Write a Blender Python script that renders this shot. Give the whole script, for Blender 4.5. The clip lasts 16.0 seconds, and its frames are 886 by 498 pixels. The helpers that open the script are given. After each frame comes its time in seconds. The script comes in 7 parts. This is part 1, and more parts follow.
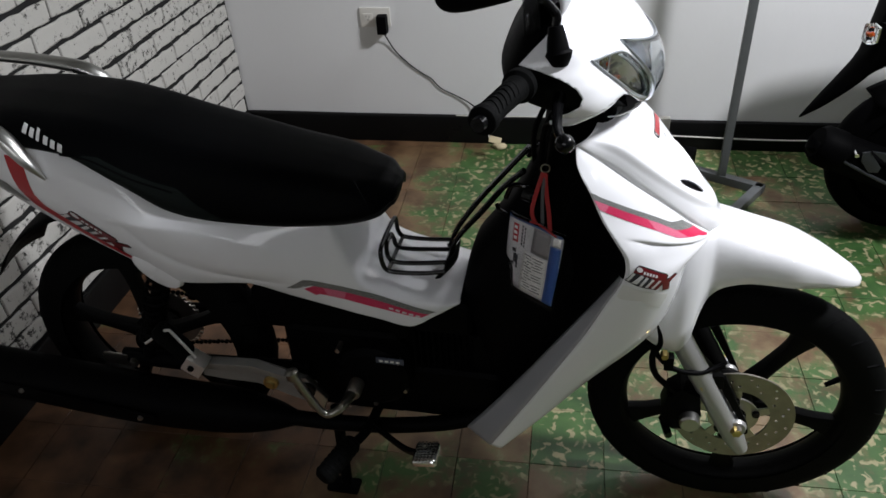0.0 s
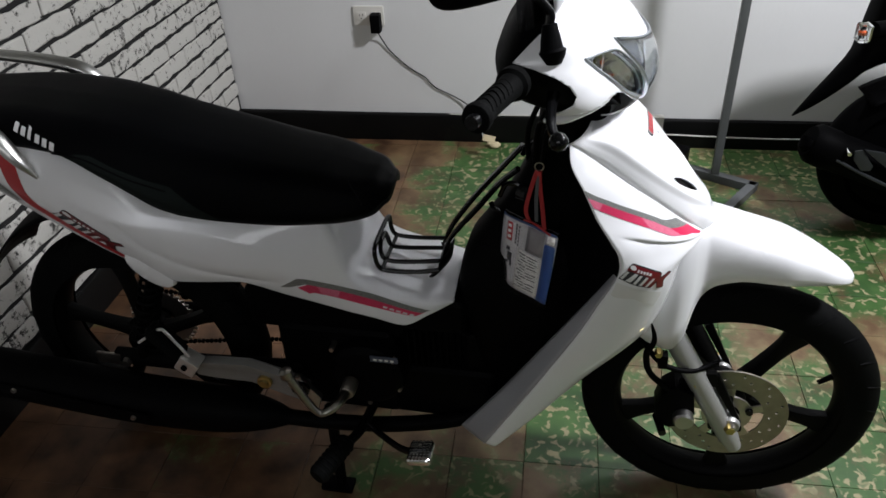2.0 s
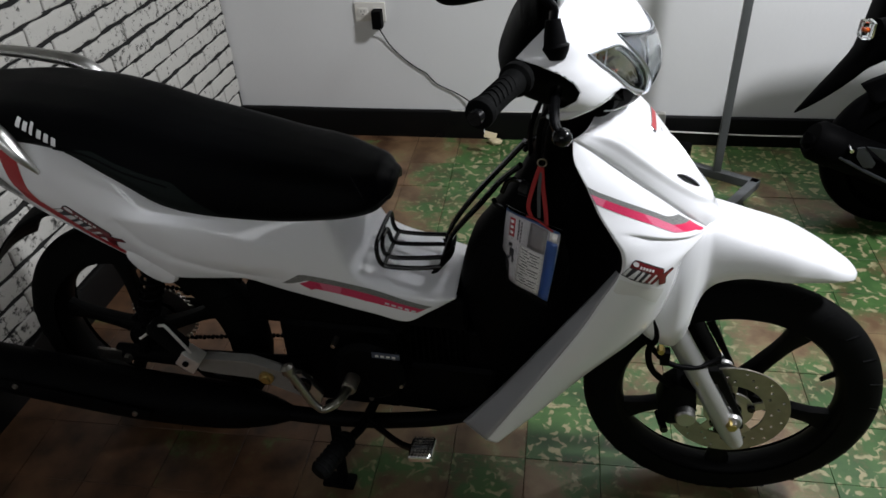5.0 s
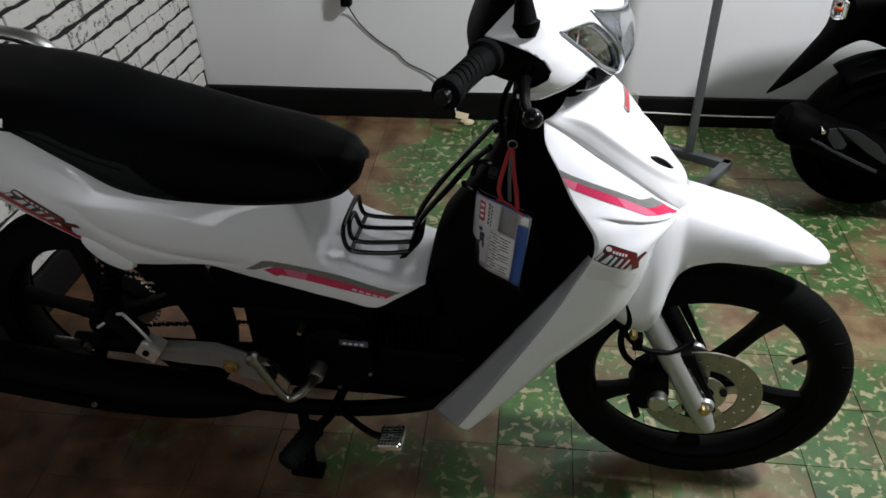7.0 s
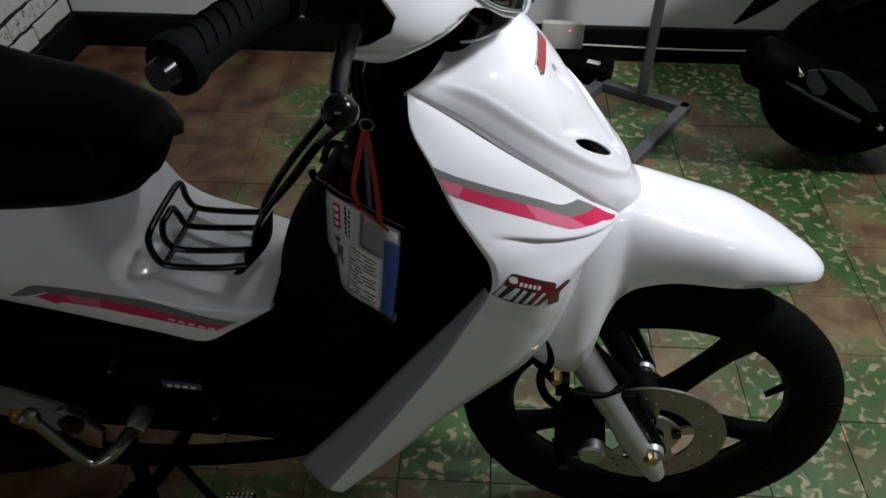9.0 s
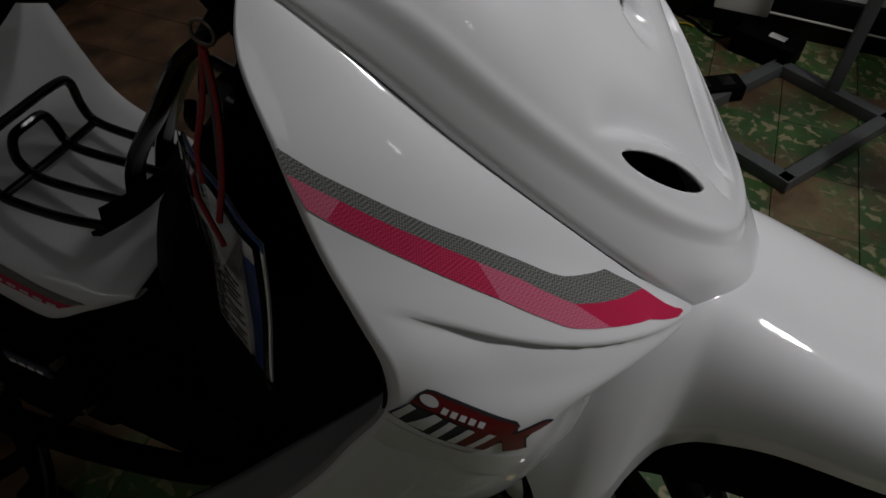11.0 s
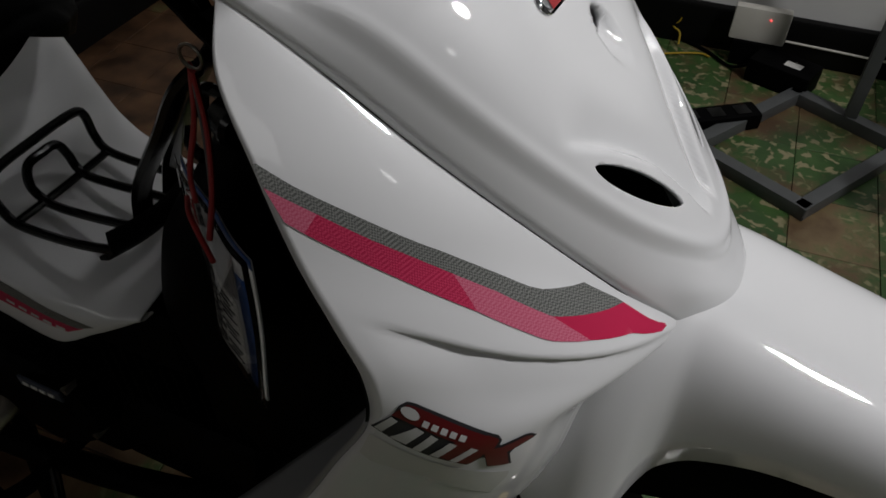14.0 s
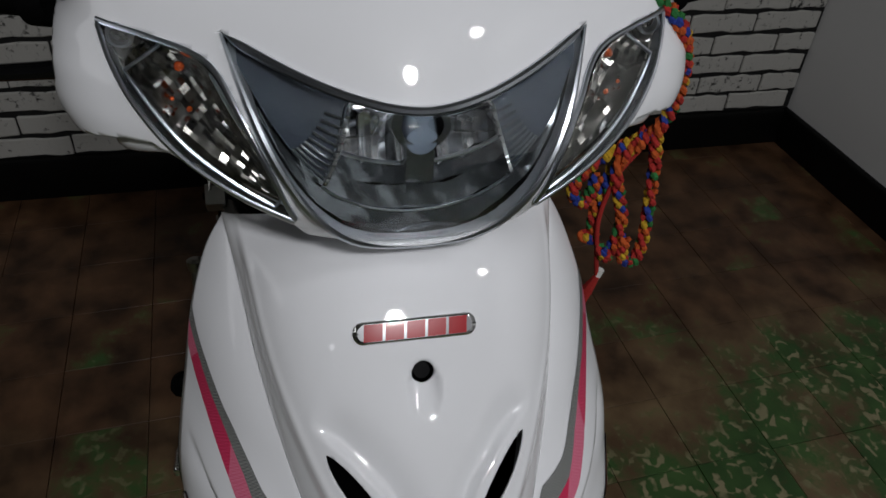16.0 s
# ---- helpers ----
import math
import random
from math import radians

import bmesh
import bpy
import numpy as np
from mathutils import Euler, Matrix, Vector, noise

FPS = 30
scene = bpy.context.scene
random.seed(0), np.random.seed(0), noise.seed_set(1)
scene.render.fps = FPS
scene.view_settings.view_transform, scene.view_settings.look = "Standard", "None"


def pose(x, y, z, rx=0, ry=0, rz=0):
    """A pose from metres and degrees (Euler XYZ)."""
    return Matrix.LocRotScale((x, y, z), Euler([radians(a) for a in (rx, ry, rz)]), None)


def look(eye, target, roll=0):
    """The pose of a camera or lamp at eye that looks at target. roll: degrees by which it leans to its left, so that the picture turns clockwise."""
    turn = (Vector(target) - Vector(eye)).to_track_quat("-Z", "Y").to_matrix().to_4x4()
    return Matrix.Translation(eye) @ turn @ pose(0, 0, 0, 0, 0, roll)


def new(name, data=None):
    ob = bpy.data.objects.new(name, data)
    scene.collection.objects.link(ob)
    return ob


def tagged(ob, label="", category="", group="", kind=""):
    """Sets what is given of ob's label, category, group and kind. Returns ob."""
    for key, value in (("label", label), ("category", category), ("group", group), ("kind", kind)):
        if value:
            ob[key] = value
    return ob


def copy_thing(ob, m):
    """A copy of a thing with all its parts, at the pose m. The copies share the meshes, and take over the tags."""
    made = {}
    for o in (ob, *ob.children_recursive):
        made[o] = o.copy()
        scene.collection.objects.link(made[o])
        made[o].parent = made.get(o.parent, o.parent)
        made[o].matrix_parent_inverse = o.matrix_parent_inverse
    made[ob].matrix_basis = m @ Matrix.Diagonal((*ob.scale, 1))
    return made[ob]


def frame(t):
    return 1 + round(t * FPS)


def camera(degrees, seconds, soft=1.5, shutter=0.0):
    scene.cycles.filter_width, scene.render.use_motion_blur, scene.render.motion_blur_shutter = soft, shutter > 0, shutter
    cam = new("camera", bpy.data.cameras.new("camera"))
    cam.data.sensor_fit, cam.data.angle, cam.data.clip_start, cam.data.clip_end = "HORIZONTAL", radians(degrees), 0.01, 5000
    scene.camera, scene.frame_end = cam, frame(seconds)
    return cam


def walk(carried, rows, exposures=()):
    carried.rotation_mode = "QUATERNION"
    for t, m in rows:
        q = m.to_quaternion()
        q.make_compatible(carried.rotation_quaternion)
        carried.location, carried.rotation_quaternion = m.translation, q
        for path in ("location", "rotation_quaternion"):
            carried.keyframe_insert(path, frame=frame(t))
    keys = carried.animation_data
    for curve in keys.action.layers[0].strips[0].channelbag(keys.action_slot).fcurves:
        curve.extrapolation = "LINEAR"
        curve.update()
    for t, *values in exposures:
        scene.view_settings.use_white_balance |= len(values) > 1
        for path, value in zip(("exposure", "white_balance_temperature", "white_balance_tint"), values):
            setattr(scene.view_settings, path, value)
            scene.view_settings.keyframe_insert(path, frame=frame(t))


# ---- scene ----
cam = camera(60.65, 16.0, soft=1.6)
ROWS = [
    (0, 0.9485, -1.1158, 1.4034, 54.30, 2.90, 11.49),
    (0.5, 0.9494, -1.1137, 1.4037, 54.46, 2.66, 11.45),
    (1, 0.9498, -1.1120, 1.4025, 54.13, 2.54, 11.26),
    (1.5, 0.9495, -1.1122, 1.4026, 54.05, 2.57, 11.04),
    (2, 0.9484, -1.1155, 1.4019, 54.21, 2.71, 11.07),
    (2.5, 0.9479, -1.1173, 1.4026, 54.35, 2.74, 11.36),
    (3, 0.9475, -1.1173, 1.4018, 54.19, 2.76, 11.38),
    (3.5, 0.9475, -1.1194, 1.4026, 54.14, 2.77, 11.32),
    (4, 0.9469, -1.1173, 1.4011, 54.06, 2.64, 11.20),
    (6.5, 0.9444, -1.1106, 1.3971, 53.76, 2.79, 10.91),
    (7, 0.9470, -1.0813, 1.3826, 52.48, 1.68, 9.42),
    (7.5, 0.9603, -1.0363, 1.3571, 51.01, 1.29, 9.14),
    (8, 1.0002, -0.9775, 1.3265, 50.42, 0.47, 8.38),
    (8.5, 1.0279, -0.8600, 1.2812, 47.53, -0.55, 6.33),
    (9, 1.0180, -0.6969, 1.2332, 46.70, 0.32, 6.55),
    (9.2, 1.0011, -0.6468, 1.2062, 46.92, 0.80, 7.01),
    (11.3, 1.1067, -0.3308, 1.0054, 41.63, -1.78, 24.11),
    (11.5, 1.1031, -0.3298, 0.9991, 41.38, -1.52, 23.52),
    (12, 1.0994, -0.3253, 0.9920, 40.33, -1.94, 22.92),
    (12.5, 1.0961, -0.3226, 0.9930, 40.71, -2.29, 22.59),
    (13, 1.0969, -0.3228, 0.9903, 40.63, -2.54, 22.34),
    (13.5, 1.0950, -0.3410, 0.9944, 41.82, -2.35, 21.78),
    (14, 1.1277, -0.3448, 1.0181, 44.83, 0.03, 24.44),
    (14.5, 1.2213, -0.3399, 1.0750, 46.99, -0.36, 42.03),
    (15, 1.2537, -0.3009, 1.1126, 48.34, -0.79, 52.88),
    (15.5, 1.2754, -0.2257, 1.1738, 46.90, -0.82, 64.22),
    (16, 1.3708, -0.0646, 1.1959, 50.88, -3.05, 77.97),
]
walk(cam, [(t, pose(*row)) for t, *row in ROWS],
     [(0, 0.95, 6380, 13), (0.5, 1.0, 6400, 13), (3.0, 0.95, 6380, 13), (3.5, 0.85, 6350, 12), (4.0, 0.88, 6380, 12), (6.5, 0.95, 6380, 12), (7.5, 1.08, 6380, 12), (8.5, 0.58, 6350, 11), (9.2, 0.12, 6300, 12),
      (11.3, -1.25, 6750, 13), (11.5, -1.2, 6750, 13), (12.0, -0.45, 6800, 14), (12.5, -0.42, 6800, 14), (13.0, -0.75, 6800, 14), (13.5, -0.57, 6800, 14), (14.0, -0.7, 6750, 12), (14.5, -0.72, 6800, 13), (15.0, -0.6, 6700, 13), (15.5, -0.58, 6600, 12), (16.0, -0.98, 6500, 12)])

# ---- world and lamps ----
world = bpy.data.worlds.new("room_air")
scene.world = world
world.use_nodes = True
world.node_tree.nodes["Background"].inputs[0].default_value = (0.8, 0.86, 1.0, 1)
world.node_tree.nodes["Background"].inputs[1].default_value = 0.004
scene.view_settings.exposure = 0.0


def bulb(x, y, z, watts, radius, colour=(0.96, 0.98, 1.0)):
    data = bpy.data.lights.new("ceiling_bulb_light", "SPOT")
    data.energy, data.shadow_soft_size, data.color = watts, radius, colour
    data.spot_size, data.spot_blend = radians(165), 0.6
    ob = new("ceiling_bulb_light", data)
    ob.location = (x, y, z)
    return ob


BULBS = ((2.60, 0.17, 2.62, 178, 0.13), (1.72, 1.22, 2.62, 27, 0.10), (3.35, -1.35, 2.62, 3, 0.085))
for bx, by, bz, bw, br in BULBS:
    bulb(bx, by, bz - 0.14, bw, br)
# wide fill panel added behind the camera to brighten the near flank
FILL_PANEL = (0.75, -3.30, 2.30)
fill_light = bpy.data.lights.new("wall_lamp_light", "AREA")
fill_light.shape, fill_light.size, fill_light.size_y = "RECTANGLE", 2.4, 0.9
fill_light.energy, fill_light.color = 9.5, (0.96, 0.98, 1.0)
new("wall_lamp_light", fill_light).matrix_basis = look(FILL_PANEL, (0.6, 0.0, 0.6))

# ---- materials ----
def mat(name, colour, rough=0.5, metal=0.0, coat=0.0, var=0.0, scale=30.0, bump=0.0, bump_scale=200.0, spec=0.5, rough_var=0.0, ior=1.45):
    """Principled surface with colour variation, roughness wear and fine relief at real size."""
    m = bpy.data.materials.new(name)
    m.use_nodes = True
    nt = m.node_tree
    b = nt.nodes["Principled BSDF"]
    b.inputs["Base Color"].default_value = (*colour, 1)
    b.inputs["Roughness"].default_value = rough
    b.inputs["Metallic"].default_value = metal
    b.inputs["Coat Weight"].default_value = coat
    b.inputs["Coat Roughness"].default_value = 0.03
    b.inputs["Specular IOR Level"].default_value = spec
    b.inputs["IOR"].default_value = ior
    co = nt.nodes.new("ShaderNodeTexCoord")
    if var:
        n = nt.nodes.new("ShaderNodeTexNoise")
        n.inputs["Scale"].default_value, n.inputs["Detail"].default_value = scale, 5
        r = nt.nodes.new("ShaderNodeMapRange")
        r.inputs[3].default_value, r.inputs[4].default_value = 1 - var, 1 + var
        mx = nt.nodes.new("ShaderNodeMix")
        mx.data_type, mx.blend_type = "RGBA", "MULTIPLY"
        mx.inputs[0].default_value = 1
        mx.inputs[6].default_value = (*colour, 1)
        nt.links.new(co.outputs["Object"], n.inputs["Vector"])
        nt.links.new(n.outputs[0], r.inputs[0])
        nt.links.new(r.outputs[0], mx.inputs[7])
        nt.links.new(mx.outputs[2], b.inputs["Base Color"])
    if rough_var:
        n2 = nt.nodes.new("ShaderNodeTexNoise")
        n2.inputs["Scale"].default_value, n2.inputs["Detail"].default_value = scale * 0.4, 4
        r2 = nt.nodes.new("ShaderNodeMapRange")
        r2.inputs[3].default_value, r2.inputs[4].default_value = max(0, rough - rough_var), rough + rough_var
        nt.links.new(co.outputs["Object"], n2.inputs["Vector"])
        nt.links.new(n2.outputs[0], r2.inputs[0])
        nt.links.new(r2.outputs[0], b.inputs["Roughness"])
    if bump:
        n3 = nt.nodes.new("ShaderNodeTexNoise")
        n3.inputs["Scale"].default_value, n3.inputs["Detail"].default_value = bump_scale, 3
        bp = nt.nodes.new("ShaderNodeBump")
        bp.inputs["Strength"].default_value, bp.inputs["Distance"].default_value = bump, 0.002
        nt.links.new(co.outputs["Object"], n3.inputs["Vector"])
        nt.links.new(n3.outputs[0], bp.inputs["Height"])
        nt.links.new(bp.outputs[0], b.inputs["Normal"])
    return m


WHITE = mat("white_gloss_paint", (0.84, 0.845, 0.865), 0.45, coat=1.0, var=0.02, scale=6, spec=0.25)
BLACK = mat("black_moulded_plastic", (0.0016, 0.0016, 0.0019), 0.55, var=0.25, scale=40, bump=0.15, bump_scale=900, rough_var=0.12, spec=0.05)
GLOSSBLACK = mat("black_gloss_enamel", (0.003, 0.003, 0.0034), 0.2, coat=0.12, var=0.2, scale=30, spec=0.25)
VINYL = mat("black_seat_vinyl", (0.0009, 0.0010, 0.0013), 0.42, spec=0.04, var=0.15, scale=15, bump=0.25, bump_scale=1400, rough_var=0.06)
VINYL_SIDE = mat("black_green_seat_vinyl", (0.006, 0.0085, 0.0078), 0.65, spec=0.1, var=0.15, scale=15, bump=0.35, bump_scale=900)
RUBBER = mat("tyre_rubber", (0.0024, 0.0026, 0.0026), 0.75, spec=0.07, var=0.3, scale=25, bump=0.3, bump_scale=600, rough_var=0.1)
RIMBLACK = mat("black_cast_alloy", (0.002, 0.002, 0.002), 0.55, var=0.2, scale=30, spec=0.10)
ALLOY = mat("cast_aluminium", (0.52, 0.52, 0.50), 0.3, metal=1.0, var=0.12, scale=35, bump=0.1, bump_scale=700, rough_var=0.1)
SILVER = mat("silver_painted_fork", (0.42, 0.42, 0.41), 0.38, metal=0.55, var=0.06, scale=25, rough_var=0.06)
SILVERSTRIP = mat("silver_grey_paint", (0.36, 0.37, 0.39), 0.35, metal=0.3, coat=0.4, var=0.05, scale=15)
STEEL = mat("brushed_steel", (0.5, 0.47, 0.43), 0.34, metal=1.0, var=0.2, scale=60, bump=0.12, bump_scale=500, rough_var=0.1)
CHROME = mat("chrome", (0.82, 0.82, 0.82), 0.09, metal=1.0, var=0.05, scale=30)
BRASS = mat("yellow_zinc_bolt", (0.55, 0.42, 0.16), 0.35, metal=1.0, var=0.2, scale=90)
WALLPAINT = mat("white_wall_paint", (0.66, 0.66, 0.655), 0.62, var=0.05, scale=2.5, bump=0.2, bump_scale=60, rough_var=0.1)
CEILPAINT = mat("unseen_ceiling_grey", (0.34, 0.34, 0.335), 0.8, var=0.04, scale=2, bump=0.1, bump_scale=40)
BASEBLACK = mat("black_gloss_baseboard", (0.0035, 0.0035, 0.0035), 0.3, spec=0.2, var=0.3, scale=12, bump=0.2, bump_scale=40, rough_var=0.1)
MORTAR = mat("black_painted_joint", (0.006, 0.006, 0.006), 0.85, var=0.4, scale=50, bump=0.5, bump_scale=150)
STANDGREY = mat("grey_painted_steel_tube", (0.085, 0.09, 0.092), 0.45, var=0.12, scale=30, rough_var=0.1)
IVORY = mat("ivory_plastic", (0.62, 0.6, 0.55), 0.4, var=0.04, scale=40)
REDCORD = mat("red_cord", (0.35, 0.02, 0.02), 0.6, var=0.2, scale=120)
BLUECARD = mat("blue_printed_card", (0.02, 0.07, 0.24), 0.35, coat=0.5, var=0.1, scale=40)
PAPER = mat("white_paper", (0.78, 0.77, 0.74), 0.6, var=0.08, scale=60)
GREYCARD = mat("grey_printed_card", (0.36, 0.36, 0.38), 0.35, coat=0.4, var=0.35, scale=18)
INK = mat("dark_ink", (0.03, 0.03, 0.035), 0.6, var=0.1, scale=60)
REDINK = mat("red_vinyl_film", (0.40, 0.012, 0.018), 0.3, coat=0.15, var=0.12, scale=25)
DARKRED = mat("dark_red_vinyl_film", (0.13, 0.008, 0.012), 0.3, coat=0.15, var=0.12, scale=25)
WHITEFILM = mat("white_vinyl_film", (0.66, 0.66, 0.66), 0.3, coat=0.4, var=0.03, scale=25)
CLEARFILM = mat("clear_sticker_film", (0.76, 0.755, 0.745), 0.25, coat=0.5, var=0.05, scale=25)
AMBER = mat("amber_bulb_glass", (0.22, 0.030, 0.003), 0.12, coat=1.0)
BEIGE = mat("beige_paper_label", (0.5, 0.42, 0.26), 0.7, var=0.1, scale=60)


def halftone(name, a, b, cell):
    """Vinyl film printed with fine dots."""
    m = mat(name, a, 0.3, coat=0.25)
    nt = m.node_tree
    co = nt.nodes.new("ShaderNodeTexCoord")
    mp = nt.nodes.new("ShaderNodeMapping")
    mp.inputs["Rotation"].default_value = (0, radians(40), 0)
    ck = nt.nodes.new("ShaderNodeTexChecker")
    ck.inputs["Scale"].default_value = 1 / cell
    ck.inputs[1].default_value, ck.inputs[2].default_value = (*a, 1), (*b, 1)
    nt.links.new(co.outputs["Object"], mp.inputs[0])
    nt.links.new(mp.outputs[0], ck.inputs[0])
    nt.links.new(ck.outputs[0], nt.nodes["Principled BSDF"].inputs["Base Color"])
    return m


GREYDOT = halftone("grey_halftone_film", (0.10, 0.105, 0.10), (0.26, 0.265, 0.255), 0.0011)
PINKDOT = halftone("deep_pink_halftone_film", (0.50, 0.018, 0.075), (0.66, 0.06, 0.14), 0.0011)
PINKLIGHT = halftone("light_pink_halftone_film", (0.62, 0.10, 0.19), (0.70, 0.20, 0.29), 0.0011)
PINK = mat("crimson_film", (0.60, 0.02, 0.085), 0.3, coat=0.15, var=0.08, scale=30)


def glass(name, colour, rough, ior=1.45):
    m = bpy.data.materials.new(name)
    m.use_nodes = True
    b = m.node_tree.nodes["Principled BSDF"]
    b.inputs["Base Color"].default_value = (*colour, 1)
    b.inputs["Transmission Weight"].default_value = 1
    b.inputs["Roughness"].default_value = rough
    b.inputs["IOR"].default_value = ior
    return m


LENS = glass("clear_lens_plastic", (0.93, 0.96, 0.97), 0.0, 1.35)


def brick_paint():
    m = mat("white_painted_brick", (0.62, 0.61, 0.57), 0.75, bump=0.6, bump_scale=90)
    nt = m.node_tree
    b = nt.nodes["Principled BSDF"]
    geo = nt.nodes.new("ShaderNodeNewGeometry")
    info = nt.nodes.new("ShaderNodeObjectInfo")
    n = nt.nodes.new("ShaderNodeTexNoise")
    n.inputs["Scale"].default_value, n.inputs["Detail"].default_value, n.inputs["Roughness"].default_value = 45, 8, 0.75
    ramp = nt.nodes.new("ShaderNodeValToRGB")
    ramp.color_ramp.elements[0].position, ramp.color_ramp.elements[0].color = 0.375, (0.02, 0.02, 0.018, 1)
    ramp.color_ramp.elements[1].position, ramp.color_ramp.elements[1].color = 0.45, (0.45, 0.44, 0.41, 1)
    add = nt.nodes.new("ShaderNodeMath")
    add.operation = "MULTIPLY_ADD"
    add.inputs[1].default_value, add.inputs[2].default_value = 0.08, -0.03
    sm = nt.nodes.new("ShaderNodeMath")
    nt.links.new(geo.outputs["Position"], n.inputs["Vector"])
    nt.links.new(info.outputs["Random"], add.inputs[0])
    nt.links.new(n.outputs[0], sm.inputs[0])
    nt.links.new(add.outputs[0], sm.inputs[1])
    nt.links.new(sm.outputs[0], ramp.inputs[0])
    nt.links.new(ramp.outputs[0], b.inputs["Base Color"])
    return m


BRICK = brick_paint()


def tile_glaze(random_socket):
    """Old cement tile: brown-tan body, rubbed green dye in blotches, curled tan flecks in the green; a rubbed zone also
    carries shade.
    """
    m = mat("green_flecked_cement_tile", (0.2, 0.15, 0.1), 0.4, rough_var=0.14, scale=14, bump=0.08, bump_scale=120)
    nt = m.node_tree
    L, N = nt.links.new, nt.nodes.new
    b = nt.nodes["Principled BSDF"]
    geo = N("ShaderNodeNewGeometry")
    if random_socket == "object":
        rnd = N("ShaderNodeObjectInfo").outputs["Random"]
    else:
        rnd = geo.outputs["Random Per Island"]
    pos = geo.outputs["Position"]
    # curled flecks: warped, stretched cells
    warp = N("ShaderNodeTexNoise")
    warp.inputs["Scale"].default_value, warp.inputs["Detail"].default_value = 26, 2
    wv = N("ShaderNodeVectorMath")
    wv.operation = "MULTIPLY_ADD"
    wv.inputs[1].default_value = (0.05, 0.05, 0)
    L(pos, warp.inputs["Vector"])
    L(warp.outputs[1], wv.inputs[0])
    L(pos, wv.inputs[2])
    fl = N("ShaderNodeTexNoise")
    fl.inputs["Scale"].default_value, fl.inputs["Detail"].default_value = 44, 1.0
    L(wv.outputs[0], fl.inputs["Vector"])
    flr = N("ShaderNodeValToRGB")
    flr.color_ramp.elements[0].position, flr.color_ramp.elements[0].color = 0.555, (0, 0, 0, 1)
    flr.color_ramp.elements[1].position, flr.color_ramp.elements[1].color = 0.63, (1, 1, 1, 1)
    L(fl.outputs[0], flr.inputs[0])
    # green blotches
    gr = N("ShaderNodeTexNoise")
    gr.inputs["Scale"].default_value, gr.inputs["Detail"].default_value, gr.inputs["Roughness"].default_value = 5.5, 6, 0.68
    L(pos, gr.inputs["Vector"])
    off = N("ShaderNodeMath")
    off.operation = "MULTIPLY_ADD"
    off.inputs[1].default_value, off.inputs[2].default_value = 0.13, -0.05
    L(rnd, off.inputs[0])
    sm = N("ShaderNodeMath")
    L(gr.outputs[0], sm.inputs[0])
    L(off.outputs[0], sm.inputs[1])
    grr = N("ShaderNodeValToRGB")
    grr.color_ramp.elements[0].position, grr.color_ramp.elements[0].color = 0.41, (0, 0, 0, 1)
    grr.color_ramp.elements[1].position, grr.color_ramp.elements[1].color = 0.54, (1, 1, 1, 1)
    # dye trodden off towards the brick wall: red-brown body, darkened for the shade there
    sep = N("ShaderNodeSeparateXYZ")
    L(pos, sep.inputs[0])
    ragged = N("ShaderNodeTexNoise")
    ragged.inputs["Scale"].default_value, ragged.inputs["Detail"].default_value = 3.2, 5
    L(pos, ragged.inputs["Vector"])
    depth = N("ShaderNodeMapRange")
    depth.inputs[1].default_value, depth.inputs[2].default_value = 0.2, 1.0
    depth.inputs[3].default_value, depth.inputs[4].default_value = 0.0, 0.25
    L(sep.outputs[1], depth.inputs[0])
    along = N("ShaderNodeMath")
    L(sep.outputs[0], along.inputs[0])
    L(depth.outputs[0], along.inputs[1])
    edge = N("ShaderNodeMath")
    edge.operation = "MULTIPLY_ADD"
    edge.inputs[1].default_value = 0.9
    L(ragged.outputs[0], edge.inputs[0])
    L(along.outputs[0], edge.inputs[2])
    worn_shaded = N("ShaderNodeMapRange")
    worn_shaded.inputs[1].default_value, worn_shaded.inputs[2].default_value = 0.78, 1.30
    worn_shaded.inputs[3].default_value, worn_shaded.inputs[4].default_value = 1.0, 0.0
    L(edge.outputs[0], worn_shaded.inputs[0])
    less = N("ShaderNodeMath")
    less.operation = "MULTIPLY_ADD"
    less.inputs[1].default_value = -0.20
    L(worn_shaded.outputs[0], less.inputs[0])
    L(sm.outputs[0], less.inputs[2])
    L(less.outputs[0], grr.inputs[0])
    # two browns
    bn = N("ShaderNodeTexNoise")
    bn.inputs["Scale"].default_value, bn.inputs["Detail"].default_value = 11, 6
    L(pos, bn.inputs["Vector"])
    br = N("ShaderNodeValToRGB")
    br.color_ramp.elements[0].position, br.color_ramp.elements[0].color = 0.34, (0.100, 0.058, 0.030, 1)
    br.color_ramp.elements[1].position, br.color_ramp.elements[1].color = 0.66, (0.235, 0.172, 0.090, 1)
    L(bn.outputs[0], br.inputs[0])
    gn = N("ShaderNodeValToRGB")
    gn.color_ramp.elements[0].position, gn.color_ramp.elements[0].color = 0.3, (0.016, 0.050, 0.013, 1)
    gn.color_ramp.elements[1].position, gn.color_ramp.elements[1].color = 0.7, (0.058, 0.120, 0.034, 1)
    L(bn.outputs[0], gn.inputs[0])
    red = N("ShaderNodeValToRGB")
    red.color_ramp.elements[0].position, red.color_ramp.elements[0].color = 0.34, (0.034, 0.017, 0.009, 1)
    red.color_ramp.elements[1].position, red.color_ramp.elements[1].color = 0.68, (0.135, 0.068, 0.034, 1)
    L(bn.outputs[0], red.inputs[0])
    body_mix = N("ShaderNodeMix")
    body_mix.data_type = "RGBA"
    L(worn_shaded.outputs[0], body_mix.inputs[0])
    L(br.outputs[0], body_mix.inputs[6])
    L(red.outputs[0], body_mix.inputs[7])
    mx = N("ShaderNodeMix")
    mx.data_type = "RGBA"
    L(grr.outputs[0], mx.inputs[0])
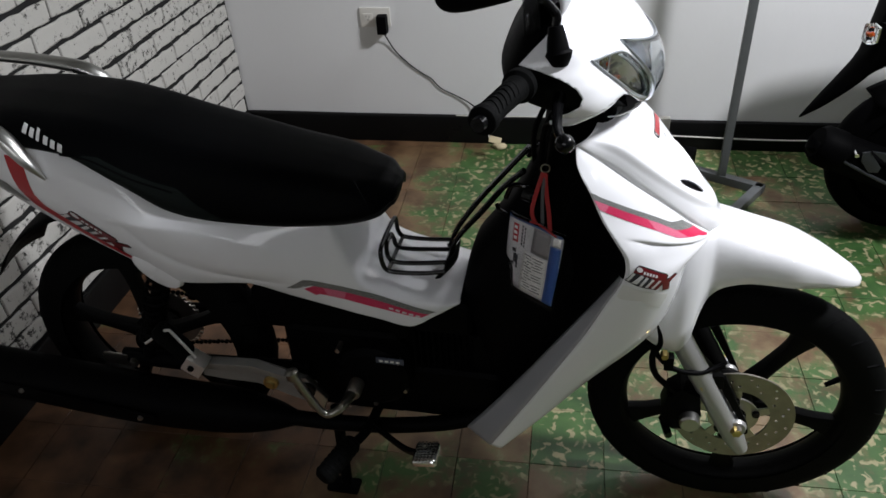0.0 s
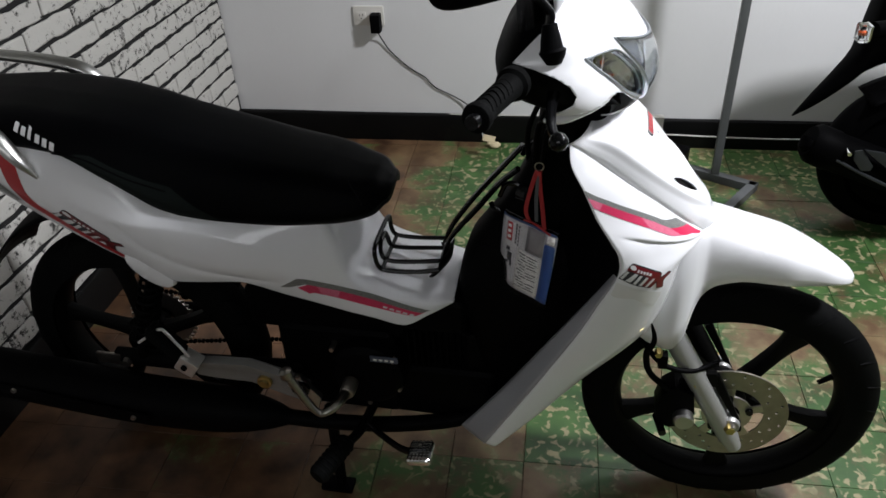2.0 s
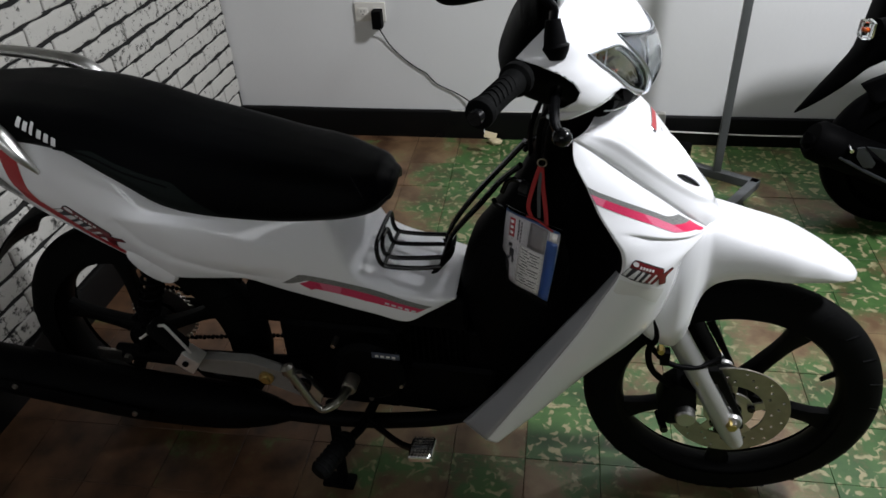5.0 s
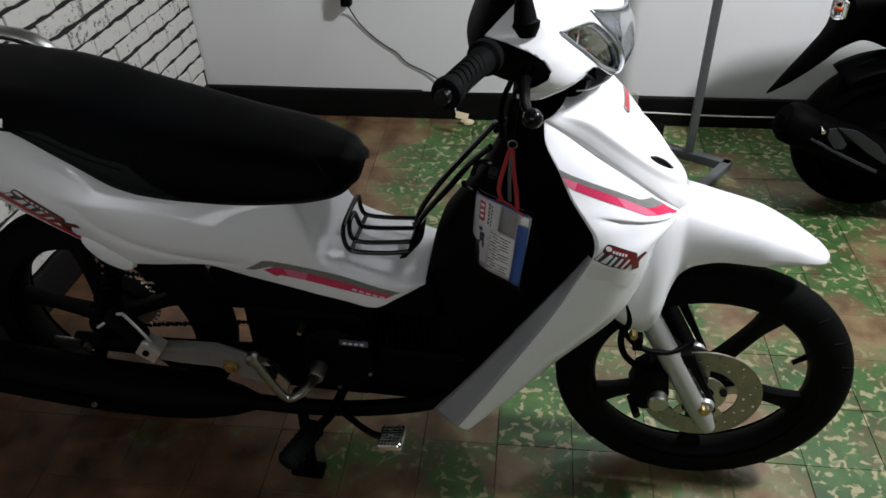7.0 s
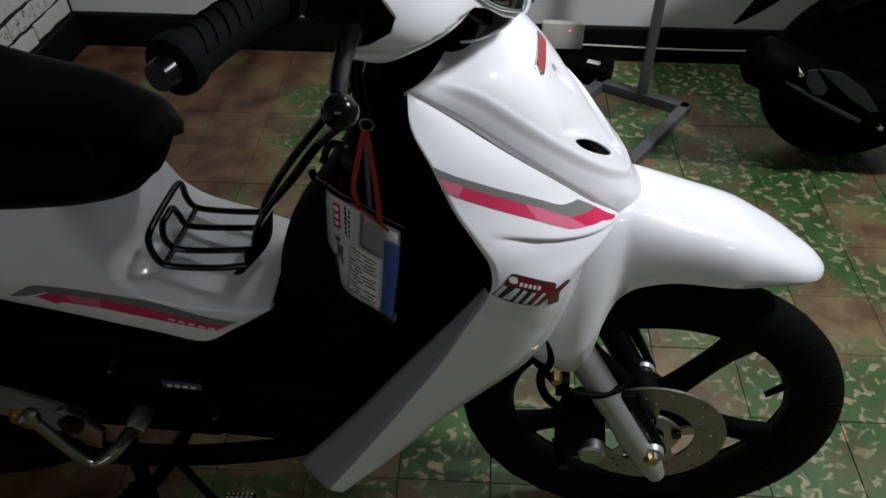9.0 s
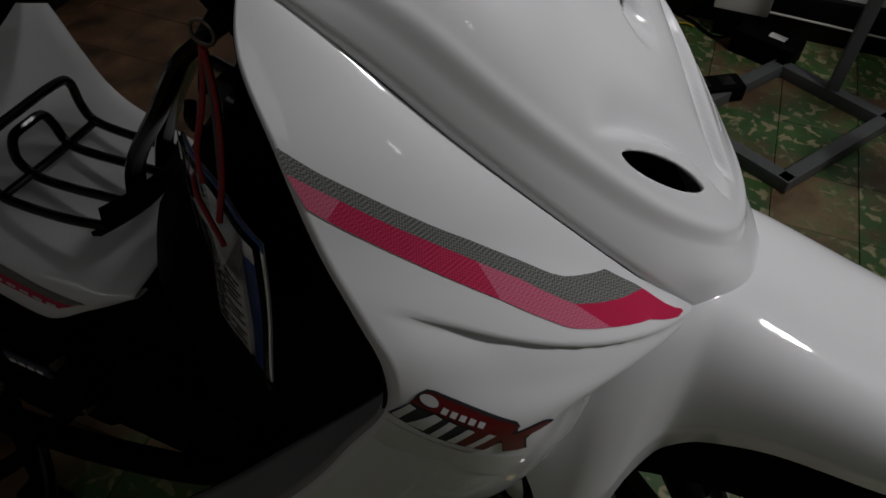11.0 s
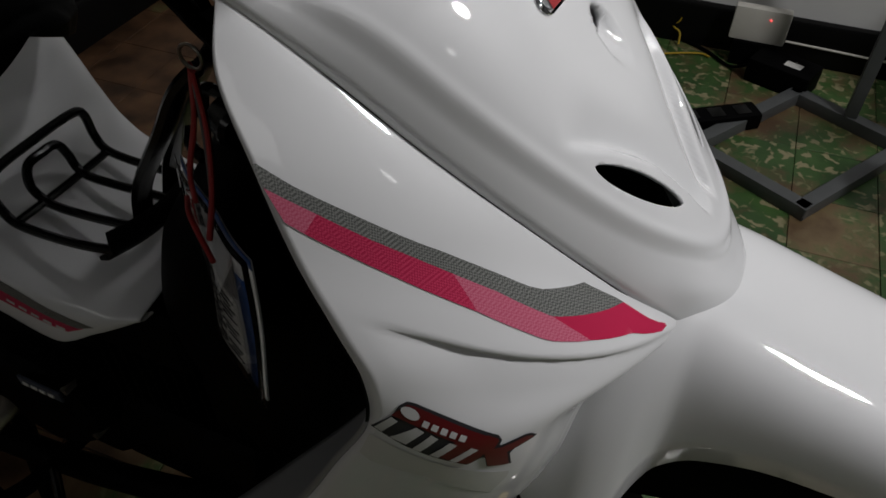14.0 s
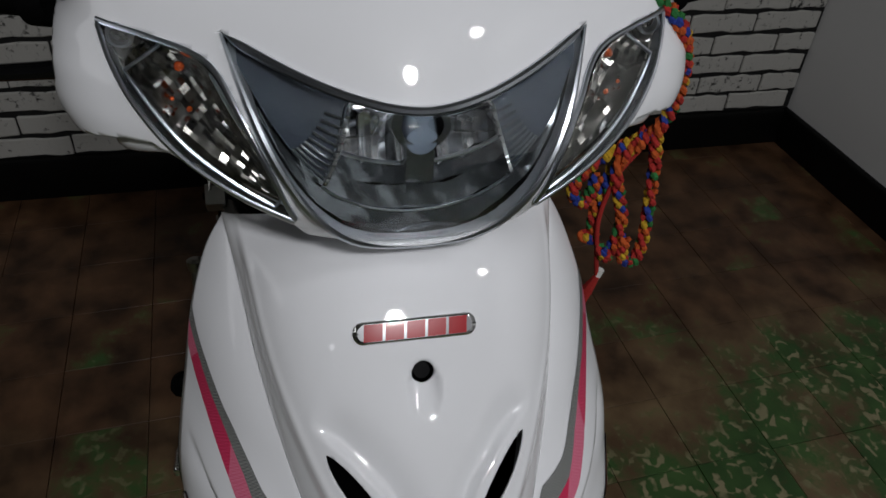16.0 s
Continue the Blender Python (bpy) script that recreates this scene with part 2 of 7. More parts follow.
    L(body_mix.outputs[2], mx.inputs[6])
    L(gn.outputs[0], mx.inputs[7])
    mx2 = N("ShaderNodeMix")
    mx2.data_type = "RGBA"
    mx2.inputs[7].default_value = (0.27, 0.24, 0.135, 1)
    mul = N("ShaderNodeMath")
    mul.operation = "MULTIPLY"
    keep = N("ShaderNodeMath")
    keep.operation = "MULTIPLY_ADD"
    keep.inputs[1].default_value, keep.inputs[2].default_value = -0.75, 1.0
    L(worn_shaded.outputs[0], keep.inputs[0])
    left = N("ShaderNodeMath")
    left.operation = "MULTIPLY"
    L(flr.outputs[0], left.inputs[0])
    L(keep.outputs[0], left.inputs[1])
    L(left.outputs[0], mul.inputs[0])
    L(grr.outputs[0], mul.inputs[1])
    L(mul.outputs[0], mx2.inputs[0])
    L(mx.outputs[2], mx2.inputs[6])
    L(mx2.outputs[2], b.inputs["Base Color"])
    return m


TILE = tile_glaze("object")
TILE_REST = tile_glaze("island")
GROUT = mat("brown_tile_joint", (0.075, 0.045, 0.026), 0.85, var=0.3, scale=60, bump=0.4, bump_scale=200)

# ---- building helpers ----
def finish(bm, angle=35):
    bmesh.ops.recalc_face_normals(bm, faces=bm.faces)
    lim = radians(angle)
    for f in bm.faces:
        f.smooth = True
    for e in bm.edges:
        if len(e.link_faces) == 2 and e.calc_face_angle(0) > lim:
            e.smooth = False
    return bm


def mesh_of(name, bm, material, angle=35):
    finish(bm, angle)
    me = bpy.data.meshes.new(name)
    bm.to_mesh(me)
    bm.free()
    me.materials.append(material)
    return me


def part(name, bm, material, parent, label="", angle=35):
    ob = new(name, mesh_of(name, bm, material, angle))
    ob.parent = parent
    if label:
        ob["label"] = label
    return ob


def thing(name, label, category, m=None, group="", kind=""):
    e = new(name)
    e.empty_display_size = 0.05
    if m is not None:
        e.matrix_basis = m
    return tagged(e, label, category, group, kind)


def smooth(pts, n):
    """n points on a smooth curve through pts, evenly in the number of given points."""
    p = np.array(pts, float)
    k = len(p)
    if k == 2:
        return [p[0] + (p[1] - p[0]) * i / (n - 1) for i in range(n)]
    q = np.vstack([2 * p[0] - p[1], p, 2 * p[-1] - p[-2]])
    out = []
    for i in range(n):
        s = i / (n - 1) * (k - 1)
        j = min(int(s), k - 2)
        t = s - j
        a, b, c, d = q[j], q[j + 1], q[j + 2], q[j + 3]
        out.append(0.5 * (2 * b + (c - a) * t + (2 * a - 5 * b + 4 * c - d) * t * t + (3 * b - a - 3 * c + d) * t ** 3))
    return out


def grid(rows, ring=False):
    """A sheet of quads over rows of points."""
    bm = bmesh.new()
    vs = [[bm.verts.new(tuple(p)) for p in r] for r in rows]
    for a, b in zip(vs, vs[1:]):
        m = len(a)
        for j in range(m if ring else m - 1):
            k = (j + 1) % m
            bm.faces.new((a[j], a[k], b[k], b[j]))
    return bm


def thick(ob, t, offset=-1.0):
    md = ob.modifiers.new("thickness", "SOLIDIFY")
    md.thickness, md.offset = t, offset
    return ob


def box(cx, cy, cz, sx, sy, sz, bevel=0.0, m=None, segs=2):
    bm = bmesh.new()
    bmesh.ops.create_cube(bm, size=1, matrix=Matrix.Translation((cx, cy, cz)) @ Matrix.Diagonal((sx, sy, sz, 1)))
    if bevel:
        bmesh.ops.bevel(bm, geom=list(bm.edges), offset=bevel, segments=segs, profile=0.7, affect="EDGES")
    if m is not None:
        bm.transform(m)
    return bm


def lathe(profile, segs=48, m=None, close=False):
    """Turns (radius, height) round the y axis."""
    rows = []
    for i in range(segs):
        a = 2 * math.pi * i / segs
        rows.append([(r * math.cos(a), h, r * math.sin(a)) for r, h in profile])
    bm = bmesh.new()
    vs = [[bm.verts.new(p) for p in r] for r in rows]
    k = len(profile)
    for i in range(segs):
        a, b = vs[i], vs[(i + 1) % segs]
        for j in range(k if close else k - 1):
            q = (j + 1) % k
            bm.faces.new((a[j], a[q], b[q], b[j]))
    bmesh.ops.remove_doubles(bm, verts=bm.verts, dist=1e-6)
    if m is not None:
        bm.transform(m)
    return bm


def tube(pts, r, segs=10, n=0, closed=False, flat=1.0):
    """A round (or flattened) bar along a smooth line; r may be a list of radii."""
    p = [Vector(q) for q in (smooth(pts, n) if n else pts)]
    k = len(p)
    rad = list(r) if isinstance(r, (list, tuple)) else [r] * k
    if len(rad) != k:
        rad = [float(v[0]) for v in smooth([(q, 0) for q in rad], k)]
    bm = bmesh.new()
    ring, ref = [], None
    for i in range(k):
        if closed:
            d = (p[(i + 1) % k] - p[i - 1]).normalized()
        else:
            d = (p[min(i + 1, k - 1)] - p[max(i - 1, 0)]).normalized()
        if ref is None:
            ref = d.orthogonal().normalized()
            up = Vector((0, 0, 1))
            if abs(d.dot(up)) < 0.95:
                ref = (up - d * up.dot(d)).normalized()
        ref = (ref - d * ref.dot(d)).normalized()
        s = d.cross(ref)
        ring.append([bm.verts.new(p[i] + (ref * math.cos(2 * math.pi * j / segs) * flat + s * math.sin(2 * math.pi * j / segs)) * rad[i]) for j in range(segs)])
    for i in range(k if closed else k - 1):
        a, b = ring[i], ring[(i + 1) % k]
        for j in range(segs):
            q = (j + 1) % segs
            bm.faces.new((a[j], a[q], b[q], b[j]))
    if not closed:
        bm.faces.new(ring[0])
        bm.faces.new(ring[-1][::-1])
    return bm


def join(*bms):
    out = bmesh.new()
    for b in bms:
        me = bpy.data.meshes.new("tmp")
        b.to_mesh(me)
        b.free()
        out.from_mesh(me)
        bpy.data.meshes.remove(me)
    return out


def plate(outline, depth, m=None, bevel=0.0):
    """An outline in the x-z plane, extruded along y by depth, centred."""
    bm = bmesh.new()
    lo = [bm.verts.new((x, -depth / 2, z)) for x, z in outline]
    hi = [bm.verts.new((x, depth / 2, z)) for x, z in outline]
    bm.faces.new(lo)
    bm.faces.new(hi[::-1])
    k = len(outline)
    for i in range(k):
        j = (i + 1) % k
        bm.faces.new((lo[i], hi[i], hi[j], lo[j]))
    if bevel:
        bmesh.ops.recalc_face_normals(bm, faces=bm.faces)
        bmesh.ops.bevel(bm, geom=list(bm.edges), offset=bevel, segments=2, profile=0.7, affect="EDGES")
    if m is not None:
        bm.transform(m)
    return bm


def cut(ob, *cutters):
    """Cuts openings through ob for good; each cutter is a bmesh in ob's own space."""
    for c in cutters:
        bmesh.ops.triangulate(c, faces=[f for f in c.faces if len(f.verts) > 4])
        bmesh.ops.recalc_face_normals(c, faces=c.faces)
        me = bpy.data.meshes.new("cutter")
        c.to_mesh(me)
        c.free()
        tool = new("cutter", me)
        md = ob.modifiers.new("cut", "BOOLEAN")
        md.operation, md.object, md.solver = "DIFFERENCE", tool, "EXACT"
        keep, ob.parent = ob.parent, None
        bpy.context.view_layer.update()
        done = bpy.data.meshes.new_from_object(ob.evaluated_get(bpy.context.evaluated_depsgraph_get()))
        ob.modifiers.clear()
        ob.data = done
        ob.parent = keep
        bpy.data.objects.remove(tool)
    return ob


def tree_of(ob):
    """A search tree over the finished faces of ob, in its own space."""
    from mathutils.bvhtree import BVHTree
    keep, ob.parent = ob.parent, None
    bpy.context.view_layer.update()
    me = bpy.data.meshes.new_from_object(ob.evaluated_get(bpy.context.evaluated_depsgraph_get()))
    ob.parent = keep
    t = BVHTree.FromPolygons([v.co.copy() for v in me.vertices], [tuple(p.vertices) for p in me.polygons])
    bpy.data.meshes.remove(me)
    return t


def film(name, outline, tree, material, parent, to3, ray, lift=0.0006, step=0.006, label=""):
    """A thin film laid on a curved panel. outline: flat (a, b) corners; to3 places them in front of the panel, ray drops them on it."""
    bm = bmesh.new()
    bm.faces.new([bm.verts.new((a, b, 0)) for a, b in outline])
    for ax in (0, 1):
        vals = [p[ax] for p in outline]
        c = math.floor(min(vals) / step) * step + step
        while c < max(vals):
            no = (1, 0, 0) if ax == 0 else (0, 1, 0)
            co = (c, 0, 0) if ax == 0 else (0, c, 0)
            bmesh.ops.bisect_plane(bm, geom=bm.verts[:] + bm.edges[:] + bm.faces[:], plane_co=co, plane_no=no)
            c += step
    d = Vector(ray).normalized()
    for v in bm.verts:
        o = Vector(to3(v.co.x, v.co.y))
        hit, nor, _, _ = tree.ray_cast(o, d)
        if hit is None:
            hit, nor, _, _ = tree.find_nearest(o + d * 0.2)
        if nor.dot(d) > 0:
            nor = -nor
        v.co = hit + nor * lift
    bmesh.ops.triangulate(bm, faces=bm.faces[:])
    return part(name, bm, material, parent, label, angle=80)

# ---- the room ----
def wall_line(ax, ay, bx, by, z0, z1, t):
    """A wall slab from (ax, ay) to (bx, by), its inner face on that line, its thickness behind it (to the left of the way)."""
    d = Vector((bx - ax, by - ay, 0))
    u = d.normalized()
    n = Vector((-u.y, u.x, 0))
    c = Vector((ax, ay, 0)) + d / 2 + n * t / 2
    m = Matrix.Translation((c.x, c.y, (z0 + z1) / 2)) @ Matrix.Rotation(math.atan2(u.y, u.x), 4, "Z")
    return box(0, 0, 0, d.length, t, z1 - z0, 0, m)


def structure(name, bm, material, label):
    ob = new(name, mesh_of(name, bm, material))
    return tagged(ob, label, name.split("_")[0], kind="structure")


CORNER = Vector((-0.452, 1.478))
BACK = math.radians(2.6)      # heading of the back wall
SIDE = math.radians(90.6)     # heading of the brick wall, towards the back
back_u = Vector((math.cos(BACK), math.sin(BACK)))
side_u = Vector((math.cos(SIDE), math.sin(SIDE)))
bk = CORNER + back_u * 5.2
sd = CORNER - side_u * 5.0
fr = bk - side_u * 5.0
CEIL = 2.62
structure("wall_north", wall_line(bk.x, bk.y, CORNER.x, CORNER.y, 0, CEIL, -0.15), WALLPAINT, "white painted plaster wall with black skirting")
structure("wall_west", wall_line(CORNER.x - side_u.x * 0.0, CORNER.y, sd.x, sd.y, 0, CEIL, -0.15), MORTAR, "wall of rough white painted bricks with black joints")
# south and east walls stay unseen; dark so that they bounce less light
DARKWALL = mat("unseen_wall_dark", (0.10, 0.10, 0.105), 0.7, var=0.08, scale=2.5, bump=0.2, bump_scale=60)
structure("wall_south", wall_line(sd.x, sd.y, fr.x, fr.y, 0, CEIL, -0.15), DARKWALL, "unseen plain wall, dark to cut bounced light")
structure("wall_east", wall_line(fr.x, fr.y, bk.x, bk.y, 0, CEIL, -0.15), DARKWALL, "unseen plain wall, dark to cut bounced light")
mid = (CORNER + fr) / 2
rm = Matrix.Rotation(BACK, 4, "Z")
# the ceiling is never in view; its grey holds back bounced light
structure("ceiling", box(0, 0, CEIL + 0.06, 5.8, 5.8, 0.12, 0, Matrix.Translation((mid.x, mid.y, 0)) @ rm), CEILPAINT, "unseen plain ceiling, greyed to cut bounced light")
floor = structure("floor", box(0, 0, -0.06, 5.8, 5.8, 0.108, 0, Matrix.Translation((mid.x, mid.y, 0)) @ rm), GROUT, "floor of old green and brown cement tiles")

# black skirting along both visible walls: a rounded top edge
def skirting(name, p, u, length, height, depth, side, label):
    n = Vector((-u.y, u.x)) * side
    prof = [(0, 0.0), (depth, 0.0), (depth, height - 0.012), (depth - 0.004, height - 0.003), (depth - 0.010, height), (0, height)]
    rows = []
    k = 60
    for i in range(k + 1):
        s = length * i / k
        w = 0.002 * noise.noise((s * 3, height * 10, 0))
        rows.append([(p.x + u.x * s + n.x * a, p.y + u.y * s + n.y * a, b + (w if b > 0.05 else 0)) for a, b in prof])
    structure(name, grid(rows, ring=True), BASEBLACK, label)


skirting("baseboard_north", CORNER, back_u, 5.2, 0.112, 0.018, -1, "black glossy painted skirting board")
skirting("baseboard_west", CORNER - side_u * 5.0, side_u, 4.98, 0.115, 0.02, -1, "black glossy painted skirting board")

# ---- the white motorcycle ----
LEAN = pose(0, 0, 0, -0.72)
bike = thing("motorcycle", "white step-through motorcycle with black seat and pink stripe decals", "motorcycle", LEAN)


def sub(name, label="", parent=bike):
    e = new(name)
    e.parent = parent
    e.empty_display_size = 0.03
    if label:
        e["label"] = label
    return e


def at_col(table, x):
    """Row of a table of stations at x, smoothly between its rows."""
    t = np.array(table, float)
    xs = t[:, 0]
    i = int(np.clip(np.searchsorted(xs, x) - 1, 0, len(xs) - 2))
    k = len(xs)
    h = xs[i + 1] - xs[i]
    s = (x - xs[i]) / h
    def slope(j):
        if j == 0:
            return (t[1] - t[0]) / (xs[1] - xs[0])
        if j == k - 1:
            return (t[-1] - t[-2]) / (xs[-1] - xs[-2])
        a, b = (t[j] - t[j - 1]) / (xs[j] - xs[j - 1]), (t[j + 1] - t[j]) / (xs[j + 1] - xs[j])
        return np.where(a * b > 0, 2 * a * b / (a + b + 1e-12 * np.sign(a + b + 1e-30)), 0)
    m0, m1 = slope(i) * h, slope(i + 1) * h
    return (2 * s ** 3 - 3 * s ** 2 + 1) * t[i] + (s ** 3 - 2 * s ** 2 + s) * m0 + (3 * s ** 2 - 2 * s ** 3) * t[i + 1] + (s ** 3 - s ** 2) * m1


def ease(x):
    x = min(1.0, max(0.0, x))
    return x * x * (3 - 2 * x)


DISC = mat("worn_disc_steel", (0.34, 0.32, 0.28), 0.42, metal=1.0, var=0.25, scale=45, bump=0.12, bump_scale=500, rough_var=0.12)


# --- wheels ---
def build_wheel(cx, radius, half, disc_y, spokes, first):
    w = sub("wheel")
    w.location = (cx, 0, radius)
    rim_r = 0.216
    prof = []
    for i in range(19):
        a = math.pi * i / 18
        prof.append((rim_r - 0.006 + (radius - rim_r + 0.006) * math.sin(a) ** 0.62, -half * math.cos(a) * (1 + 0.12 * math.sin(a))))
    part("tyre", lathe(prof, 96), RUBBER, w, "black rubber tyre with shallow tread")
    for i in range(26):
        for side in (-1, 1):
            a0 = 2 * math.pi * (i + 0.5 * (side > 0)) / 26
            pts = []
            for j in range(5):
                u = 0.25 + 0.17 * j
                ang = a0 + 0.10 * j / 4 * 1.0
                bend = math.acos(min(1, u * 0.98))
                rr = rim_r + (radius - rim_r) * math.sin(math.pi / 2 - (math.pi / 2 - bend) * 0.999) ** 0.62 - 0.0018
                yy = side * half * math.cos(bend) * (1 + 0.12 * math.sin(bend))
                pts.append((rr * math.cos(ang), yy, rr * math.sin(ang)))
            bmg = tube(pts, [0.0016, 0.0026, 0.0026, 0.0024, 0.0012], segs=4)
            groove_bms.append((bmg, w))
    rim = [(rim_r, -half * 0.80), (rim_r + 0.004, -half * 0.86), (rim_r - 0.006, -half * 0.80), (0.204, -half * 0.62), (0.199, -half * 0.40), (0.196, 0), (0.199, half * 0.40), (0.204, half * 0.62), (rim_r - 0.006, half * 0.80), (rim_r + 0.004, half * 0.86), (rim_r, half * 0.8)]
    part("rim", lathe(rim, 80, close=True), RIMBLACK, w, "black cast alloy rim")
    part("hub", lathe([(0.0, -0.040), (0.034, -0.040), (0.038, -0.034), (0.040, -0.012), (0.052, -0.006), (0.052, 0.006), (0.040, 0.012), (0.038, 0.034), (0.034, 0.040), (0.0, 0.040)], 32), RIMBLACK, w)
    for k in range(spokes):
        a = radians(first + 360 * k / spokes)
        rows = []
        for i in range(9):
            s = i / 8
            r = 0.034 + (0.206 - 0.034) * s
            wd = 0.017 - 0.003 * math.sin(s * math.pi) + 0.011 * max(0, s - 0.72) / 0.28 + 0.012 * max(0, 0.2 - s)
            dp = 0.017 - 0.005 * s
            ring = []
            for q in range(10):
                b = 2 * math.pi * q / 10
                cx2 = wd * abs(math.cos(b)) ** 0.6 * (1 if math.cos(b) >= 0 else -1)
                cy2 = dp * abs(math.sin(b)) ** 0.6 * (1 if math.sin(b) >= 0 else -1)
                ring.append((r * math.cos(a) - cx2 * math.sin(a), cy2, r * math.sin(a) + cx2 * math.cos(a)))
            rows.append(ring)
        part("spoke", grid(rows, ring=True), RIMBLACK, w)
    va = radians(22)
    part("valve", tube([(0.199 * math.cos(va), 0, 0.199 * math.sin(va)), (0.17 * math.cos(va), -0.01, 0.17 * math.sin(va))], [0.006, 0.0045], 8), BLACK, w)
    if disc_y is not None:
        ob = part("brake_disc", lathe([(0.066, -0.0018), (0.110, -0.0018), (0.110, 0.0018), (0.066, 0.0018)], 72, Matrix.Translation((0, disc_y, 0)), close=True), DISC, w, "drilled steel brake disc")
        holes = bmesh.new()
        for k in range(36):
            rr = (0.078, 0.089, 0.100)[k % 3]
            aa = 2 * math.pi * k / 36
            bmesh.ops.create_cone(holes, cap_ends=True, segments=10, radius1=0.0030, radius2=0.0030, depth=0.02, matrix=Matrix.Translation((rr * math.cos(aa), disc_y, rr * math.sin(aa))) @ Matrix.Rotation(radians(90), 4, "X"))
        cut(ob, holes)
        # carrier of the disc: ring with five arms
        part("disc_carrier", lathe([(0.024, -0.002), (0.046, -0.002), (0.046, 0.003), (0.024, 0.003)], 40, Matrix.Translation((0, disc_y, 0)), close=True), STEEL, w)
        for k in range(5):
            a = radians(20 + 72 * k)
            m = Matrix.Rotation(-a, 4, "Y") @ Matrix.Translation((0.056, disc_y, 0))
            part("disc_arm", box(0, 0, 0, 0.026, 0.0034, 0.018, 0.001, m), STEEL, w)
            part("disc_bolt", lathe([(0, -0.006), (0.0065, -0.006), (0.0075, -0.002), (0.0075, 0.002)], 12, Matrix.Translation((0.041 * math.cos(a), disc_y - 0.003, 0.041 * math.sin(a)))), GLOSSBLACK, w)
    return w


groove_bms = []
front_wheel = build_wheel(1.238, 0.275, 0.033, -0.052, 5, 58)
rear_wheel = build_wheel(0.005, 0.281, 0.042, None, 5, 168)
for w in (front_wheel, rear_wheel):
    part("tread_groove", join(*[b for b, o in groove_bms if o is w]), BLACK, w)["kind"] = "stuff"

# --- front fork, caliper, hose ---
FK = Vector((-0.478, 0, 0.878))       # the fork's way up
for side in (-1, 1):
    fork = sub("fork_leg", "fork slider, silver on the right, black for shade on the left")
    a = Vector((1.260, side * 0.074, 0.210))
    # left slider gets black in place of the shadow it stands in
    part("slider", tube([a, a + FK * 0.03, a + FK * 0.06, a + FK * 0.32, a + FK * 0.33], [0.014, 0.019, 0.0205, 0.0205, 0.018], 24), SILVER if side < 0 else RIMBLACK, fork)
    part("stanchion", tube([a + FK * 0.32, a + FK * 0.62], 0.0135, 20), CHROME, fork)
    c = Vector((1.240, side * 0.075, 0.277))
    part("axle_lug", lathe([(0, -0.014), (0.017, -0.014), (0.019, -0.010), (0.019, 0.014), (0, 0.014)], 20, Matrix.Translation(c)), SILVER, fork)
    part("axle_nut", lathe([(0, -0.014), (0.0085, -0.014), (0.0115, -0.010), (0.0115, 0)], 6, Matrix.Translation((c.x, c.y + side * 0.012 if side < 0 else c.y + 0.02, c.z)) @ Matrix.Rotation(0 if side < 0 else math.pi, 4, "X")), BRASS, fork)
    # brace from lug to slider
    part("web", plate([(1.243, 0.292), (1.262, 0.278), (1.205, 0.395), (1.19, 0.385)], 0.012, Matrix.Translation((0, side * 0.074, 0)), 0.003), RIMBLACK, fork)
part("axle", lathe([(0, -0.1), (0.007, -0.1), (0.007, 0.1), (0, 0.1)], 12, Matrix.Translation((1.243, 0, 0.281))), STEEL, bike)
cal = sub("brake_caliper", "grey brake caliper with round piston cover")
part("caliper_body", plate([(1.105, 0.285), (1.125, 0.265), (1.165, 0.275), (1.172, 0.31), (1.165, 0.355), (1.13, 0.372), (1.108, 0.35), (1.1, 0.31)], 0.05, Matrix.Translation((0, -0.072, 0)), 0.006), BLACK, cal)
part("piston_cover", lathe([(0, -0.016), (0.016, -0.016), (0.019, -0.012), (0.019, 0.012), (0.021, 0.014), (0.021, 0.02)], 24, Matrix.Translation((1.152, -0.10, 0.302))), ALLOY, cal)
part("caliper_bracket", plate([(1.13, 0.36), (1.17, 0.35), (1.205, 0.37), (1.2, 0.40), (1.16, 0.395)], 0.012, Matrix.Translation((0, -0.075, 0)), 0.003), RIMBLACK, cal)
part("slide_pin", tube([(1.118, -0.115, 0.268), (1.108, -0.07, 0.268)], 0.0075, 12), GLOSSBLACK, cal)
for bx, bz in ((1.167, 0.378), (1.125, 0.352), (1.135, 0.268)):
    part("caliper_bolt", lathe([(0, -0.008), (0.006, -0.008), (0.007, -0.004), (0.007, 0.01)], 6, Matrix.Translation((bx, -0.086, bz))), BRASS if bz > 0.36 else STEEL, cal)
part("brake_hose", tube([(1.12, -0.09, 0.36), (1.082, -0.095, 0.40), (1.07, -0.10, 0.45), (1.08, -0.10, 0.49), (1.06, -0.09, 0.56)], 0.006, 10, 24), BLACK, bike)
part("speed_cable", tube([(1.06, -0.095, 0.475), (1.10, -0.10, 0.43), (1.15, -0.095, 0.415), (1.20, -0.06, 0.41)], 0.005, 10, 20), BLACK, bike)
part("hose_clip", box(1.098, -0.108, 0.448, 0.016, 0.018, 0.03, 0.003, None), BLACK, bike)
part("hose_bolt", lathe([(0, -0.006), (0.006, -0.006), (0.007, 0), (0.007, 0.008)], 6, Matrix.Translation((1.088, -0.118, 0.47))), BRASS, bike)

